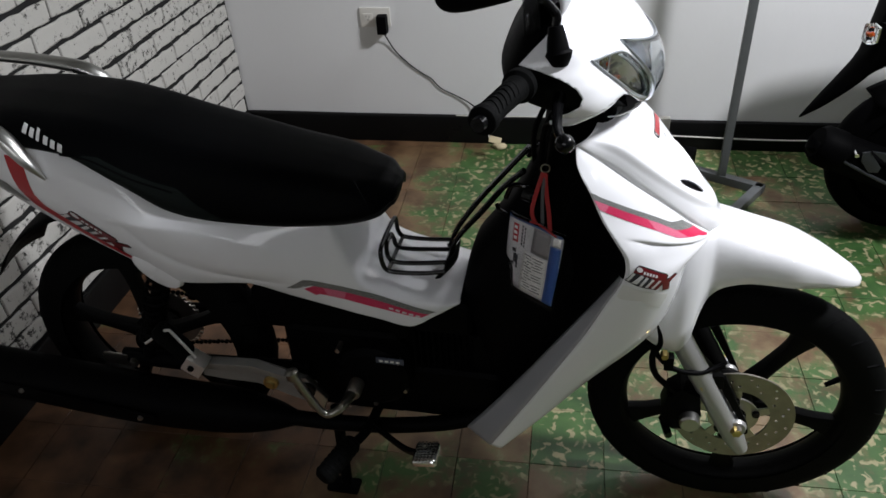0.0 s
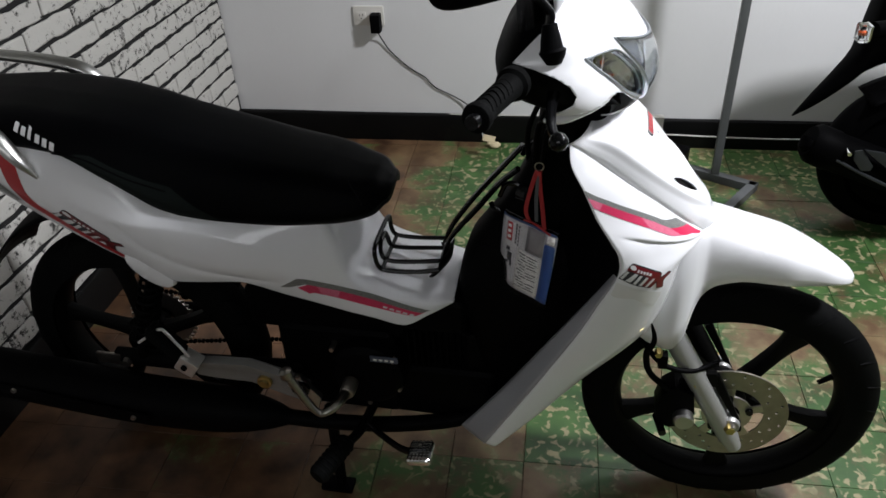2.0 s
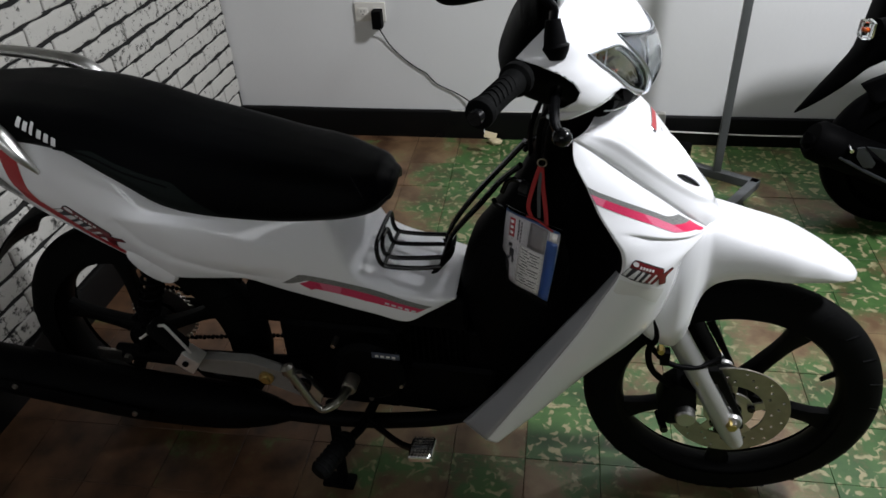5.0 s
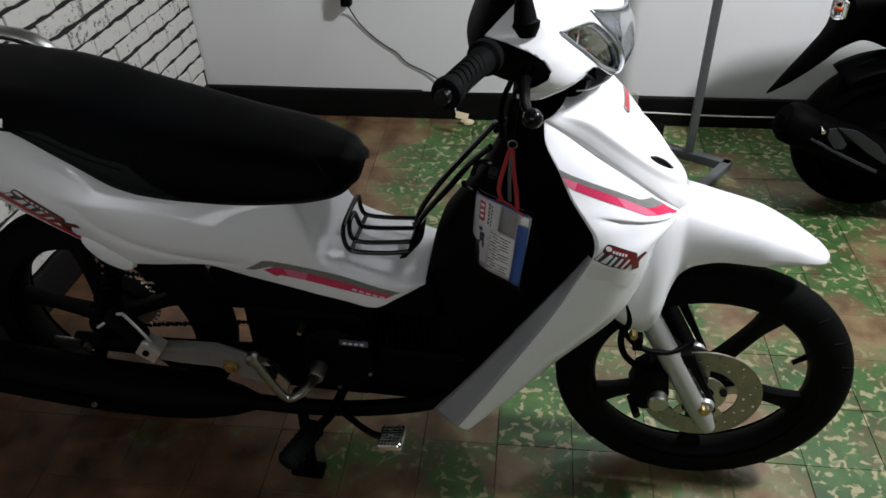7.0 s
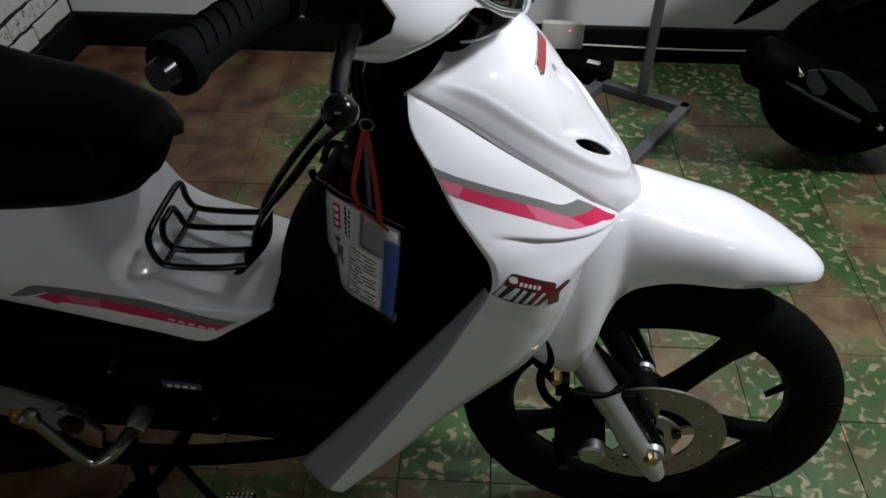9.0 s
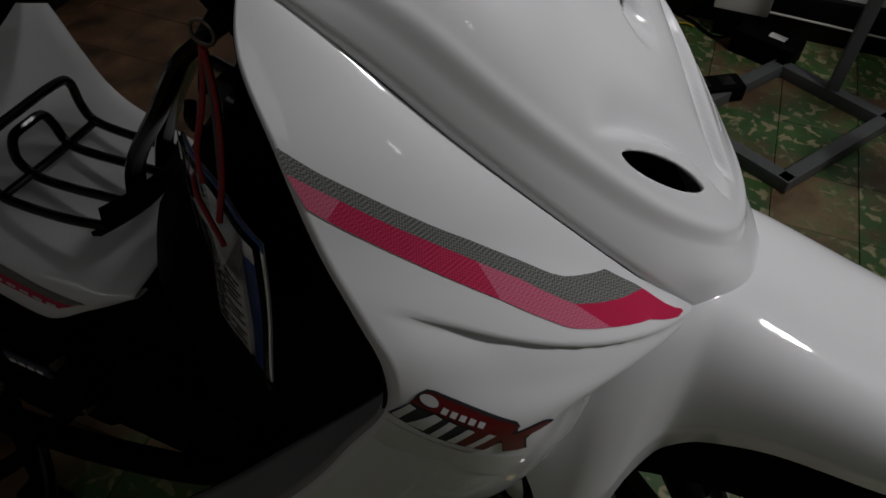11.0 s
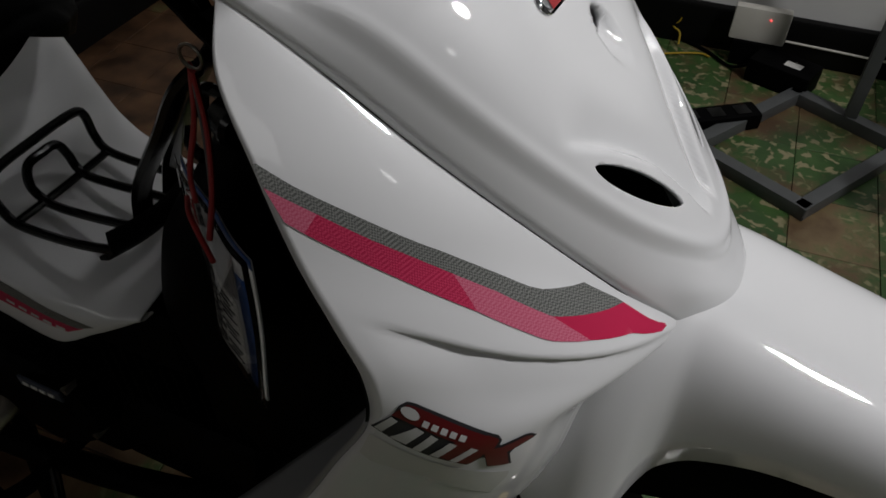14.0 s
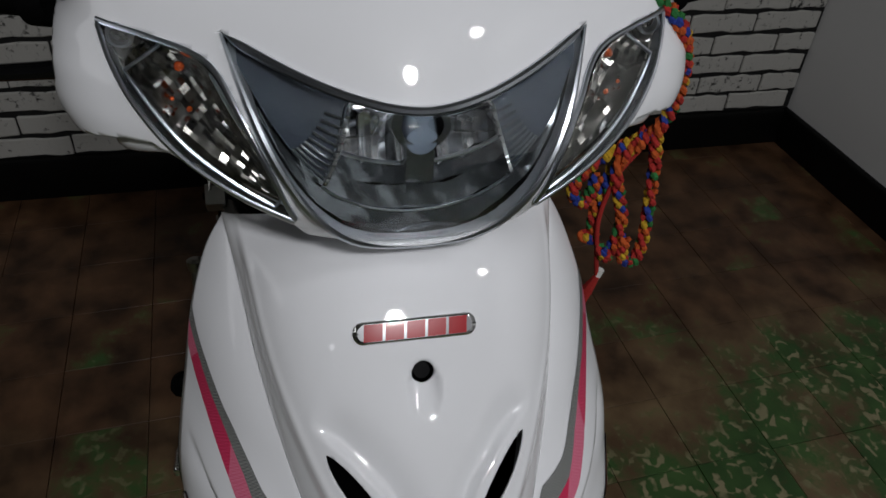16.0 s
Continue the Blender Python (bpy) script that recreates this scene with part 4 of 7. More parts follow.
def wing_cutter(side):
    bm = bmesh.new()
    lo = [bm.verts.new((0.80, side * y, z)) for y, z in WING]
    hi = [bm.verts.new((1.15, side * y, z)) for y, z in WING]
    bm.faces.new(lo)
    bm.faces.new(hi[::-1])
    for i in range(len(WING)):
        j = (i + 1) % len(WING)
        bm.faces.new((lo[i], hi[i], hi[j], lo[j]))
    return bm


cut(cowl, prism_of(head_rim, 0.25), *[prism_of(rim_of(lambda u, v, s=s: blink_pt(u, v, s), 24), 0.25) for s in (-1, 1)])
cut(cowl, *[plate(RECESS, 0.16, Matrix.Translation((0, s * 0.215, 0))) for s in (-1, 1)])
cut(cowl, wing_cutter(-1), wing_cutter(1))
for p in cowl.data.polygons:
    p.use_smooth = True

for side in (-1, 1):
    part("cowl_lip", tube([(0.968, side * 0.135, 0.955), (0.958, side * 0.150, 0.957), (0.945, side * 0.162, 0.952), (0.927, side * 0.165, 0.940), (0.904, side * 0.166, 0.928), (0.880, side * 0.160, 0.921)], [0.006, 0.011, 0.012, 0.010, 0.008, 0.003], 14, 28), WHITE, bar, "white lower lip of the grip recess")
    # black sheet stands in for the shaded gap between cowl and nose
    outer = smooth([(0.985, 0.002, 0.889), (0.985, 0.06, 0.906), (0.966, 0.10, 0.936), (0.945, 0.135, 0.940), (0.915, 0.150, 0.926), (0.880, 0.150, 0.914)], 20)
    inner = smooth([(0.950, 0.002, 0.886), (0.945, 0.035, 0.888), (0.925, 0.060, 0.893), (0.905, 0.085, 0.895), (0.885, 0.100, 0.893), (0.865, 0.105, 0.890)], 20)
    thick(part("under_cowl", grid([[(p[0] + (q[0] - p[0]) * k / 5, side * (p[1] + (q[1] - p[1]) * k / 5), p[2] + (q[2] - p[2]) * (k / 5) ** 1.4) for k in range(6)] for p, q in zip(outer, inner)]), BLACK, bar, "black sheet in place of the shade under the cowl", 60), 0.002)
lamp = sub("headlamp", "clear headlamp with faceted chrome reflector", bar)
LENSDARK = mat("smoked_chrome_bezel", (0.16, 0.17, 0.18), 0.16, metal=0.9, var=0.1, scale=40)
BLINKCHROME = mat("faceted_chrome", (0.52, 0.49, 0.45), 0.12, metal=1.0, var=0.5, scale=90)
RIMCHROME = mat("satin_chrome_rim", (0.50, 0.53, 0.57), 0.28, metal=1.0, var=0.1, scale=40)
REFLECT = mat("vapour_chrome_facet", (0.92, 0.93, 0.95), 0.13, metal=0.9, var=0.1, scale=50)
BOWLGREY = mat("grey_lamp_bowl", (0.27, 0.29, 0.31), 0.16, metal=0.95, var=0.25, scale=30)
BULBGLASS = mat("blue_grey_bulb_glass", (0.10, 0.12, 0.15), 0.12, spec=0.6, var=0.2, scale=80)
FIELD = mat("blue_grey_lamp_field", (0.020, 0.025, 0.033), 0.4, spec=0.3, var=0.15, scale=60)
# bezel: ring between the rim and the reflector
def inset(f, n, s0, o0, s1, o1):
    a = rim_of(lambda u, v: f(u, v, o0, s0), n)
    b = rim_of(lambda u, v: f(u, v, o1, s1), n)
    k = min(len(a), len(b))
    return grid([a[:k] + a[:1], b[:k] + b[:1]])


part("bezel", inset(head_pt, 36, 1.0, 0.000, 0.935, -0.010), mat("grey_chrome_bezel", (0.34, 0.36, 0.39), 0.3, metal=0.7, var=0.15, scale=60), lamp, "smoked chrome bezel")
ob = part("lens", lens_patch(lambda u, v: head_pt(u, v, 0.0035, 1.0), 40, 16), LENS, lamp, "clear plastic headlamp lens", 60)
thick(ob, 0.0022)
ob.visible_shadow = False
part("lens_rim", tube([(p[0] + 0.002, p[1], p[2]) for p in head_rim], [0.0027 * min(1, 0.35 + (0.1045 - abs(p[1])) / 0.02) for p in head_rim], 8, closed=True), RIMCHROME, lamp, "satin chrome lens rim")
# reflector: stepped bright facets above, a smooth grey bowl below, dark finned fields in the corners
def bowl(u, v, extra=0.0):
    x, y, z = head_pt(u, v, 0, 0.90)
    return (x - 0.011 - 0.042 * (1 - (2 * u - 1) ** 2) * math.sin(math.pi * min(1, 0.9 * v)) - extra, y, z)


FACET = (0.004, 0.012, 0.000, 0.010, 0.003, 0.013, 0.001, 0.009)
for k in range(8):
    u0, u1 = 0.16 + 0.085 * k, 0.245 + 0.085 * k
    rows = [[bowl(u0 + (u1 - u0) * i / 4, 0.42 + 0.58 * j / 8, FACET[k] * 1.6 * (j / 9 if k % 2 else 1 - j / 9) + 0.005 * math.sin(math.pi * i / 4) + 0.006 * math.sin(math.pi * j / 8) - 0.003 * (k in (2, 5))) for j in range(9)] for i in range(5)]
    part("reflector", grid(rows), REFLECT, lamp, "chrome reflector facet", 20)
for k in range(3):
    v0, v1 = 0.44 * k / 3 - 0.012 * (k > 0), 0.44 * (k + 1) / 3
    rows = [[bowl(0.03 + 0.94 * i / 36, v0 + (v1 - v0) * j / 8, 0.0022 * (1 - j / 8) + 0.0013 * math.sin(i * 0.7 + 2 * k) + 0.0007 * math.sin(i * 1.9 + j * 0.6 + k)) for j in range(9)] for i in range(37)]
    part("lower_reflector", grid(rows), BOWLGREY, lamp, "smooth grey lower reflector band", 60)
part("divider", tube([bowl(0.14 + 0.72 * i / 20, 0.46, -0.004) for i in range(21)], 0.0014, 6), RIMCHROME, lamp)
part("bowl_ridge", tube([bowl(0.20 + 0.60 * i / 20, 0.16, -0.003) for i in range(21)], 0.0008, 6), RIMCHROME, lamp, "thin bright ridge in the lower bowl")
for side in (-1, 1):
    # bright folded panels beside the bulb
    o = [(0.5 + side * 0.10, 0.93), (0.5 + side * 0.24, 0.93), (0.5 + side * 0.27, 0.52), (0.5 + side * 0.13, 0.66)]
    part("panel_edge", tube([bowl(u, v, -0.005) for u, v in o], 0.0008, 6, closed=True), CHROME, lamp)
part("bulb", lathe([(0, -0.016), (0.009, -0.014), (0.011, -0.004), (0.011, 0.012)], 16, Matrix.Translation((0.996, 0, 0.974)) @ Matrix.Rotation(radians(90), 4, "Z")), BULBGLASS, lamp, "blue-grey tinted bulb")
back = [[head_pt(i / 20, j / 8, -0.075, 0.9) for j in range(9)] for i in range(21)]
part("housing", grid(back), BLACK, lamp, "", 60)
part("housing_wall", inset(head_pt, 36, 0.99, -0.004, 0.9, -0.076), BLACK, lamp)
part("bulb_shield", box(0.999, 0, 0.962, 0.020, 0.017, 0.034, 0.003), LENSDARK, lamp)
part("bulb_hood", lathe([(0.012, -0.010), (0.017, -0.008), (0.019, 0.006), (0.017, 0.012)], 24, Matrix.Translation((1.001, 0, 0.984)) @ Matrix.Rotation(radians(90), 4, "Z")), LENSDARK, lamp)
for side in (-1, 1):
    field = [[head_pt(0.5 + side * (0.285 - 0.075 * j / 6 + (0.215 + 0.075 * j / 6) * i / 12), 0.30 + 0.69 * j / 6, -0.005 - 0.008 * (1 - i / 12), 0.93) for j in range(7)] for i in range(13)]
    part("side_field", grid(field), FIELD, lamp, "dark blue-grey side field", 60)
    part("toothed_edge", tube([head_pt(0.5 + side * (0.285 - 0.075 * q), 0.30 + 0.62 * q, -0.009 - (0.002 if i % 2 else 0), 0.92) for i, q in enumerate(np.linspace(0, 1, 22))], 0.0017, 5), CHROME, lamp)
    for k in range(9):
        q = 0.06 + k * 0.095
        u0 = 0.5 + side * (0.285 - 0.075 * q)
        part("fin", tube([head_pt(u0 + side * (0.09 - 0.05 * q) * i / 5, 0.30 + 0.66 * q, -0.0045 - 0.008 * (1 - i / 12), 0.93) for i in range(6)], 0.0009, 5), LENSDARK, lamp)
    ind = sub("indicator", "clear indicator lens with amber bulb", bar)
    f = lambda u, v, o=0.0, s=1.0, sd=side: blink_pt(u, v, sd, o, s)
    part("bezel", inset(f, 24, 1.0, 0.0, 0.88, -0.009), LENSDARK, ind)
    ob = part("lens", lens_patch(lambda u, v: f(u, v, 0.003, 1.0), 26, 10), LENS, ind, "clear plastic indicator lens", 60)
    thick(ob, 0.002)
    ob.visible_shadow = False
    rows = []
    rnd = random.Random(21)
    for i in range(37):
        rows.append([])
        for j in range(17):
            x, y, z = f(i / 36, j / 16, 0.0, 0.87)
            rows[-1].append((x - 0.011 - 0.018 * math.sin(math.pi * j / 16) * math.sin(math.pi * i / 36) - rnd.uniform(0, 0.0026) * (0 < j < 16), y, z))
    part("reflector", grid(rows), BLINKCHROME, ind, "", 5)
    # first sphere is the bulb, the two smaller ones are modelled amber glints
    for u, v, rad, out in ((0.40, 0.42, 0.0032, -0.019), (0.52, 0.62, 0.0019, -0.016), (0.46, 0.70, 0.0015, -0.014)):
        x, y, z = f(u, v)
        bmb = bmesh.new()
        bmesh.ops.create_uvsphere(bmb, u_segments=12, v_segments=8, radius=rad, matrix=Matrix.Translation((x + out, y, z)))
        part("amber_bulb", bmb, AMBER, ind, "amber indicator bulb with its glints as small spheres")
    x, y, z = f(0.13, 0.5)
    part("position_lamp", lathe([(0.0055, -0.002), (0.0075, -0.001), (0.0075, 0.004), (0.0055, 0.004)], 20, Matrix.Translation((x - 0.006, y, z)) @ Matrix.Rotation(radians(90), 4, "Z"), close=True), RIMCHROME, ind)
    part("inner_frame", tube([f(u, v, -0.004, 0.84) for u, v in [(0.26 + 0.66 * q / 14, 0.97) for q in range(15)] + [(0.92 - 0.66 * q / 14, 0.03) for q in range(15)]], 0.0013, 6, closed=True), RIMCHROME, ind)
    part("lens_rim", tube([(p[0] + 0.002, p[1], p[2]) for p in rim_of(f, 24)], 0.0017, 8, closed=True), RIMCHROME, ind)

VISOR = bpy.data.materials.new("grey_smoked_visor")
VISOR.use_nodes = True
vn = VISOR.node_tree.nodes
vn.remove(vn["Principled BSDF"])
v_clear, v_gloss, v_mix, v_fres = vn.new("ShaderNodeBsdfTransparent"), vn.new("ShaderNodeBsdfGlossy"), vn.new("ShaderNodeMixShader"), vn.new("ShaderNodeFresnel")
v_clear.inputs[0].default_value = (0.62, 0.62, 0.63, 1)
v_gloss.inputs["Roughness"].default_value = 0.04
v_fres.inputs["IOR"].default_value = 1.3
VISOR.node_tree.links.new(v_fres.outputs[0], v_mix.inputs[0])
VISOR.node_tree.links.new(v_clear.outputs[0], v_mix.inputs[1])
VISOR.node_tree.links.new(v_gloss.outputs[0], v_mix.inputs[2])
VISOR.node_tree.links.new(v_mix.outputs[0], vn["Material Output"].inputs[0])
# smoked visor over the instruments and black rear half of the cowl
rows = []
for i in range(22):
    z = 1.015 + 0.175 * i / 21
    w = 0.140 - 0.08 * (i / 21) ** 1.5
    xc = 0.842 - 0.020 * (i / 21)
    rows.append([(xc + 0.045 * math.cos(a) ** 0.8 * (1 - 0.3 * i / 21), w * math.sin(a), z) for a in np.linspace(-math.pi / 2, math.pi / 2, 30)])
thick(part("visor", grid(rows), VISOR, bar, "grey smoked instrument visor", 60), 0.002)
REARC = [(0.905, 0.90, 0.96, 0.10), (0.93, 0.84, 0.95, 0.145), (0.96, 0.803, 0.93, 0.176), (0.99, 0.800, 0.91, 0.192), (1.01, 0.810, 0.90, 0.186), (1.03, 0.822, 0.89, 0.160), (1.042, 0.835, 0.88, 0.12), (1.048, 0.85, 0.87, 0.04)]
rows = []
for z in np.linspace(0.905, 1.048, 24):
    _, xr, xf, w = at_col(REARC, z)
    r = []
    for j in range(36):
        a = 2 * math.pi * j / 36
        c, s = math.cos(a), math.sin(a)
        r.append(((xr + xf) / 2 + (xf - xr) / 2 * math.copysign(abs(c) ** 0.7, c), w * 0.97 * math.copysign(abs(s) ** 0.7, s), z))
    rows.append(r)
part("rear_cowl", grid(rows, ring=True), BLACK, bar, "black plastic rear half of the handlebar cowl", 60)
for side in (-1, 1):
    # grip
    a, b = Vector((0.846, side * 0.212, 1.000)), Vector((0.812, side * 0.336, 1.002))
    d = b - a
    grip = sub("grip", "black ribbed rubber handlebar grip", bar)
    prof = [0.0205, 0.0225, 0.0225, 0.0175, 0.0165, 0.0158, 0.0155, 0.0153, 0.0155, 0.0158, 0.0185, 0.0192, 0.0180, 0.014]
    part("sleeve", tube([a + d * t for t in (0, 0.03, 0.12, 0.15, 0.3, 0.4, 0.5, 0.62, 0.75, 0.86, 0.89, 0.94, 0.98, 1.0)], prof, 28), RUBBER, grip)
    for k in range(7):
        c = a + d * (0.2 + 0.095 * k)
        pts = []
        u1 = d.normalized()
        n1 = Vector((0, 0, 1)) - u1 * u1.z
        n1.normalize()
        n2 = u1.cross(n1)
        for q in range(9):
            th = radians(-70 + 140 * q / 8)
            pts.append(c + (n1 * math.cos(th) + n2 * math.sin(th)) * 0.0160 + u1 * 0.010 * abs(q - 4) / 4)
        part("rib", tube(pts, 0.0011, 6), RUBBER, grip)
    part("end_plug", tube([b, b + d.normalized() * 0.010], [0.011, 0.009], 16), GLOSSBLACK, grip)
    # mirror: rubber boot, stem, head
    mir = sub("mirror", "black rear-view mirror on a bent stem", bar)
    part("boot", tube([(0.8905, side * 0.188, 1.016), (0.890, side * 0.187, 1.026), (0.889, side * 0.186, 1.031), (0.888, side * 0.185, 1.035), (0.886, side * 0.182, 1.050), (0.884, side * 0.179, 1.064)], [0.012, 0.0165, 0.0185, 0.0150, 0.0125, 0.0098], 20), BLACK, mir)
    part("stem", tube([(0.884, side * 0.179, 1.062), (0.885, side * 0.177, 1.076), (0.876, side * 0.178, 1.088), (0.862, side * 0.186, 1.104), (0.848, side * 0.215, 1.124), (0.830, side * 0.250, 1.145)], 0.0058, 10, 28), GLOSSBLACK, mir)
    rows = []
    for i in range(11):
        s = i / 10
        k = math.sqrt(max(0, 1 - (2 * s - 1) ** 2))
        rim = 0.25 + 0.75 * k
        r = []
        for a in np.linspace(0, 2 * math.pi, 33)[:-1]:
            mx = 0.064 * rim * math.copysign(abs(math.cos(a)) ** 0.6, math.cos(a))
            mz = 0.043 * rim * math.copysign(abs(math.sin(a)) ** 0.6, math.sin(a))
            r.append((0.810 + mx, side * (0.262 + 0.042 * (s - 0.5)), 1.156 + mz + 0.25 * mx))
        rows.append(r)
    part("mirror_shell", grid(rows, ring=True), BLACK, mir)
    part("mirror_glass", box(0.810, side * 0.2403, 1.156, 0.030, 0.002, 0.020, 0.0008), CHROME, mir)
for side in (-1,):
    # lever with a ball end
    lever = sub("brake_lever", "black lever with a ball end", bar)
    part("blade", tube([(0.893, side * 0.180, 0.970), (0.893, side * 0.225, 0.968), (0.898, side * 0.280, 0.969), (0.908, side * 0.320, 0.973)], [0.009, 0.0075, 0.0065, 0.0055], 10, 20, flat=0.7), GLOSSBLACK, lever)
    bmb = bmesh.new()
    bmesh.ops.create_uvsphere(bmb, u_segments=18, v_segments=12, radius=0.0118, matrix=Matrix.Translation((0.9095, side * 0.326, 0.974)))
    part("ball", bmb, GLOSSBLACK, lever)
# cables under the bar
for k, pts in enumerate(([(0.905, -0.12, 0.93), (0.885, -0.13, 0.89), (0.878, -0.10, 0.84), (0.872, -0.06, 0.78), (0.868, -0.03, 0.70)], [(0.89, -0.10, 0.93), (0.868, -0.095, 0.88), (0.862, -0.07, 0.82), (0.86, -0.04, 0.74)], [(0.865, -0.05, 0.90), (0.85, -0.055, 0.86), (0.846, -0.03, 0.81), (0.85, 0.0, 0.74)])):
    part("cable", tube(pts, 0.0045 + 0.001 * (k == 0), 8, 24), BLACK, bike)
part("ignition_lock", lathe([(0, -0.012), (0.013, -0.012), (0.016, -0.008), (0.016, 0.01)], 20, Matrix.Translation((0.846, -0.05, 0.735)) @ Matrix.Rotation(radians(60), 4, "Z")), GLOSSBLACK, bike)

# --- engine, frame and running gear ---
def rounded(x0, x1, z0, z1, hw, bevel, material, name, parent, y=0.0, label=""):
    return part(name, box((x0 + x1) / 2, y, (z0 + z1) / 2, x1 - x0, 2 * hw, z1 - z0, bevel, None, 3), material, parent, label)


eng = sub("engine", "black horizontal engine below the step-through")
rounded(0.36, 0.60, 0.205, 0.42, 0.085, 0.02, BLACK, "crankcase", eng)
part("clutch_cover", lathe([(0, -0.028), (0.062, -0.026), (0.074, -0.016), (0.078, 0.0), (0.078, 0.03)], 32, Matrix.Translation((0.545, -0.092, 0.330))), BLACK, eng)
part("generator_cover", lathe([(0, -0.028), (0.055, -0.026), (0.066, -0.016), (0.07, 0.0), (0.07, 0.03)], 32, Matrix.Translation((0.545, 0.092, 0.330)) @ Matrix.Rotation(math.pi, 4, "X")), BLACK, eng)
for k in range(9):
    part("cooling_fin", box(0.625 + 0.0125 * k, 0, 0.365, 0.004, 0.145 - 0.004 * k, 0.125, 0.0015, None, 1), BLACK, eng)
rounded(0.60, 0.74, 0.325, 0.405, 0.045, 0.012, BLACK, "cylinder", eng)
rounded(0.735, 0.79, 0.315, 0.415, 0.06, 0.014, BLACK, "cylinder_head", eng)
part("engine_badge", box(0.590, -0.124, 0.392, 0.055, 0.003, 0.014, 0.001), mat("blue_grey_engine_plate", (0.10, 0.12, 0.17), 0.35, metal=0.5), eng, "small blue-grey plate with unreadable writing")
for k in range(4):
    part("badge_bar", box(0.573 + 0.011 * k, -0.1265, 0.392, 0.007, 0.0012, 0.004), PAPER, eng)
for k, (bx, bz) in enumerate(((0.48, 0.39), (0.61, 0.30), (0.60, 0.375), (0.50, 0.275), (0.545, 0.255))):
    part("engine_bolt", lathe([(0, -0.006), (0.005, -0.006), (0.006, 0.0), (0.006, 0.02)], 6, Matrix.Translation((bx, -0.106, bz))), STEEL, eng)
rounded(0.58, 0.800, 0.196, 0.33, 0.075, 0.02, BLACK, "engine_underside", eng)
rounded(0.30, 0.62, 0.40, 0.50, 0.075, 0.02, BLACK, "under_cover", bike)
rounded(0.56, 0.74, 0.42, 0.50, 0.07, 0.02, BLACK, "carburettor_box", bike)
part("down_tube", tube([(0.86, 0, 0.70), (0.80, 0, 0.55), (0.74, 0, 0.46), (0.55, 0, 0.44), (0.30, 0, 0.50), (0.1, 0, 0.62)], 0.022, 12, 30), BLACK, bike)
# exhaust: header and muffler on the right
exh = sub("exhaust", "black painted exhaust with long muffler")
part("header_pipe", tube([(0.78, -0.03, 0.32), (0.80, -0.05, 0.27), (0.74, -0.08, 0.215), (0.60, -0.105, 0.195), (0.46, -0.12, 0.195), (0.34, -0.13, 0.205)], 0.0165, 14, 44), BLACK, exh)
part("muffler", tube([(0.37, -0.128, 0.203), (0.32, -0.132, 0.208), (0.23, -0.137, 0.214), (0.06, -0.143, 0.222), (-0.10, -0.150, 0.244), (-0.28, -0.158, 0.274), (-0.345, -0.160, 0.286), (-0.36, -0.160, 0.289)], [0.017, 0.034, 0.049, 0.053, 0.053, 0.051, 0.047, 0.02], 28, 64), BLACK, exh)
part("heat_guard", plate([(0.10, 0.244), (-0.26, 0.294), (-0.27, 0.269), (0.09, 0.220)], 0.006, Matrix.Translation((0, -0.206, 0)), 0.0025), BLACK, exh)
for bx, bz in ((0.065, 0.238), (-0.20, 0.276)):
    part("guard_bolt", lathe([(0, -0.005), (0.005, -0.005), (0.006, 0.0)], 8, Matrix.Translation((bx, -0.209, bz))), STEEL, exh)
SILVER = mat("bright_cast_silver", (0.78, 0.77, 0.75), 0.3, metal=0.75, var=0.12, scale=60, rough_var=0.08)
CASTGREY = mat("cast_grey_alloy", (0.24, 0.235, 0.225), 0.36, metal=0.35, var=0.14, scale=45, bump=0.1, bump_scale=600, rough_var=0.1)
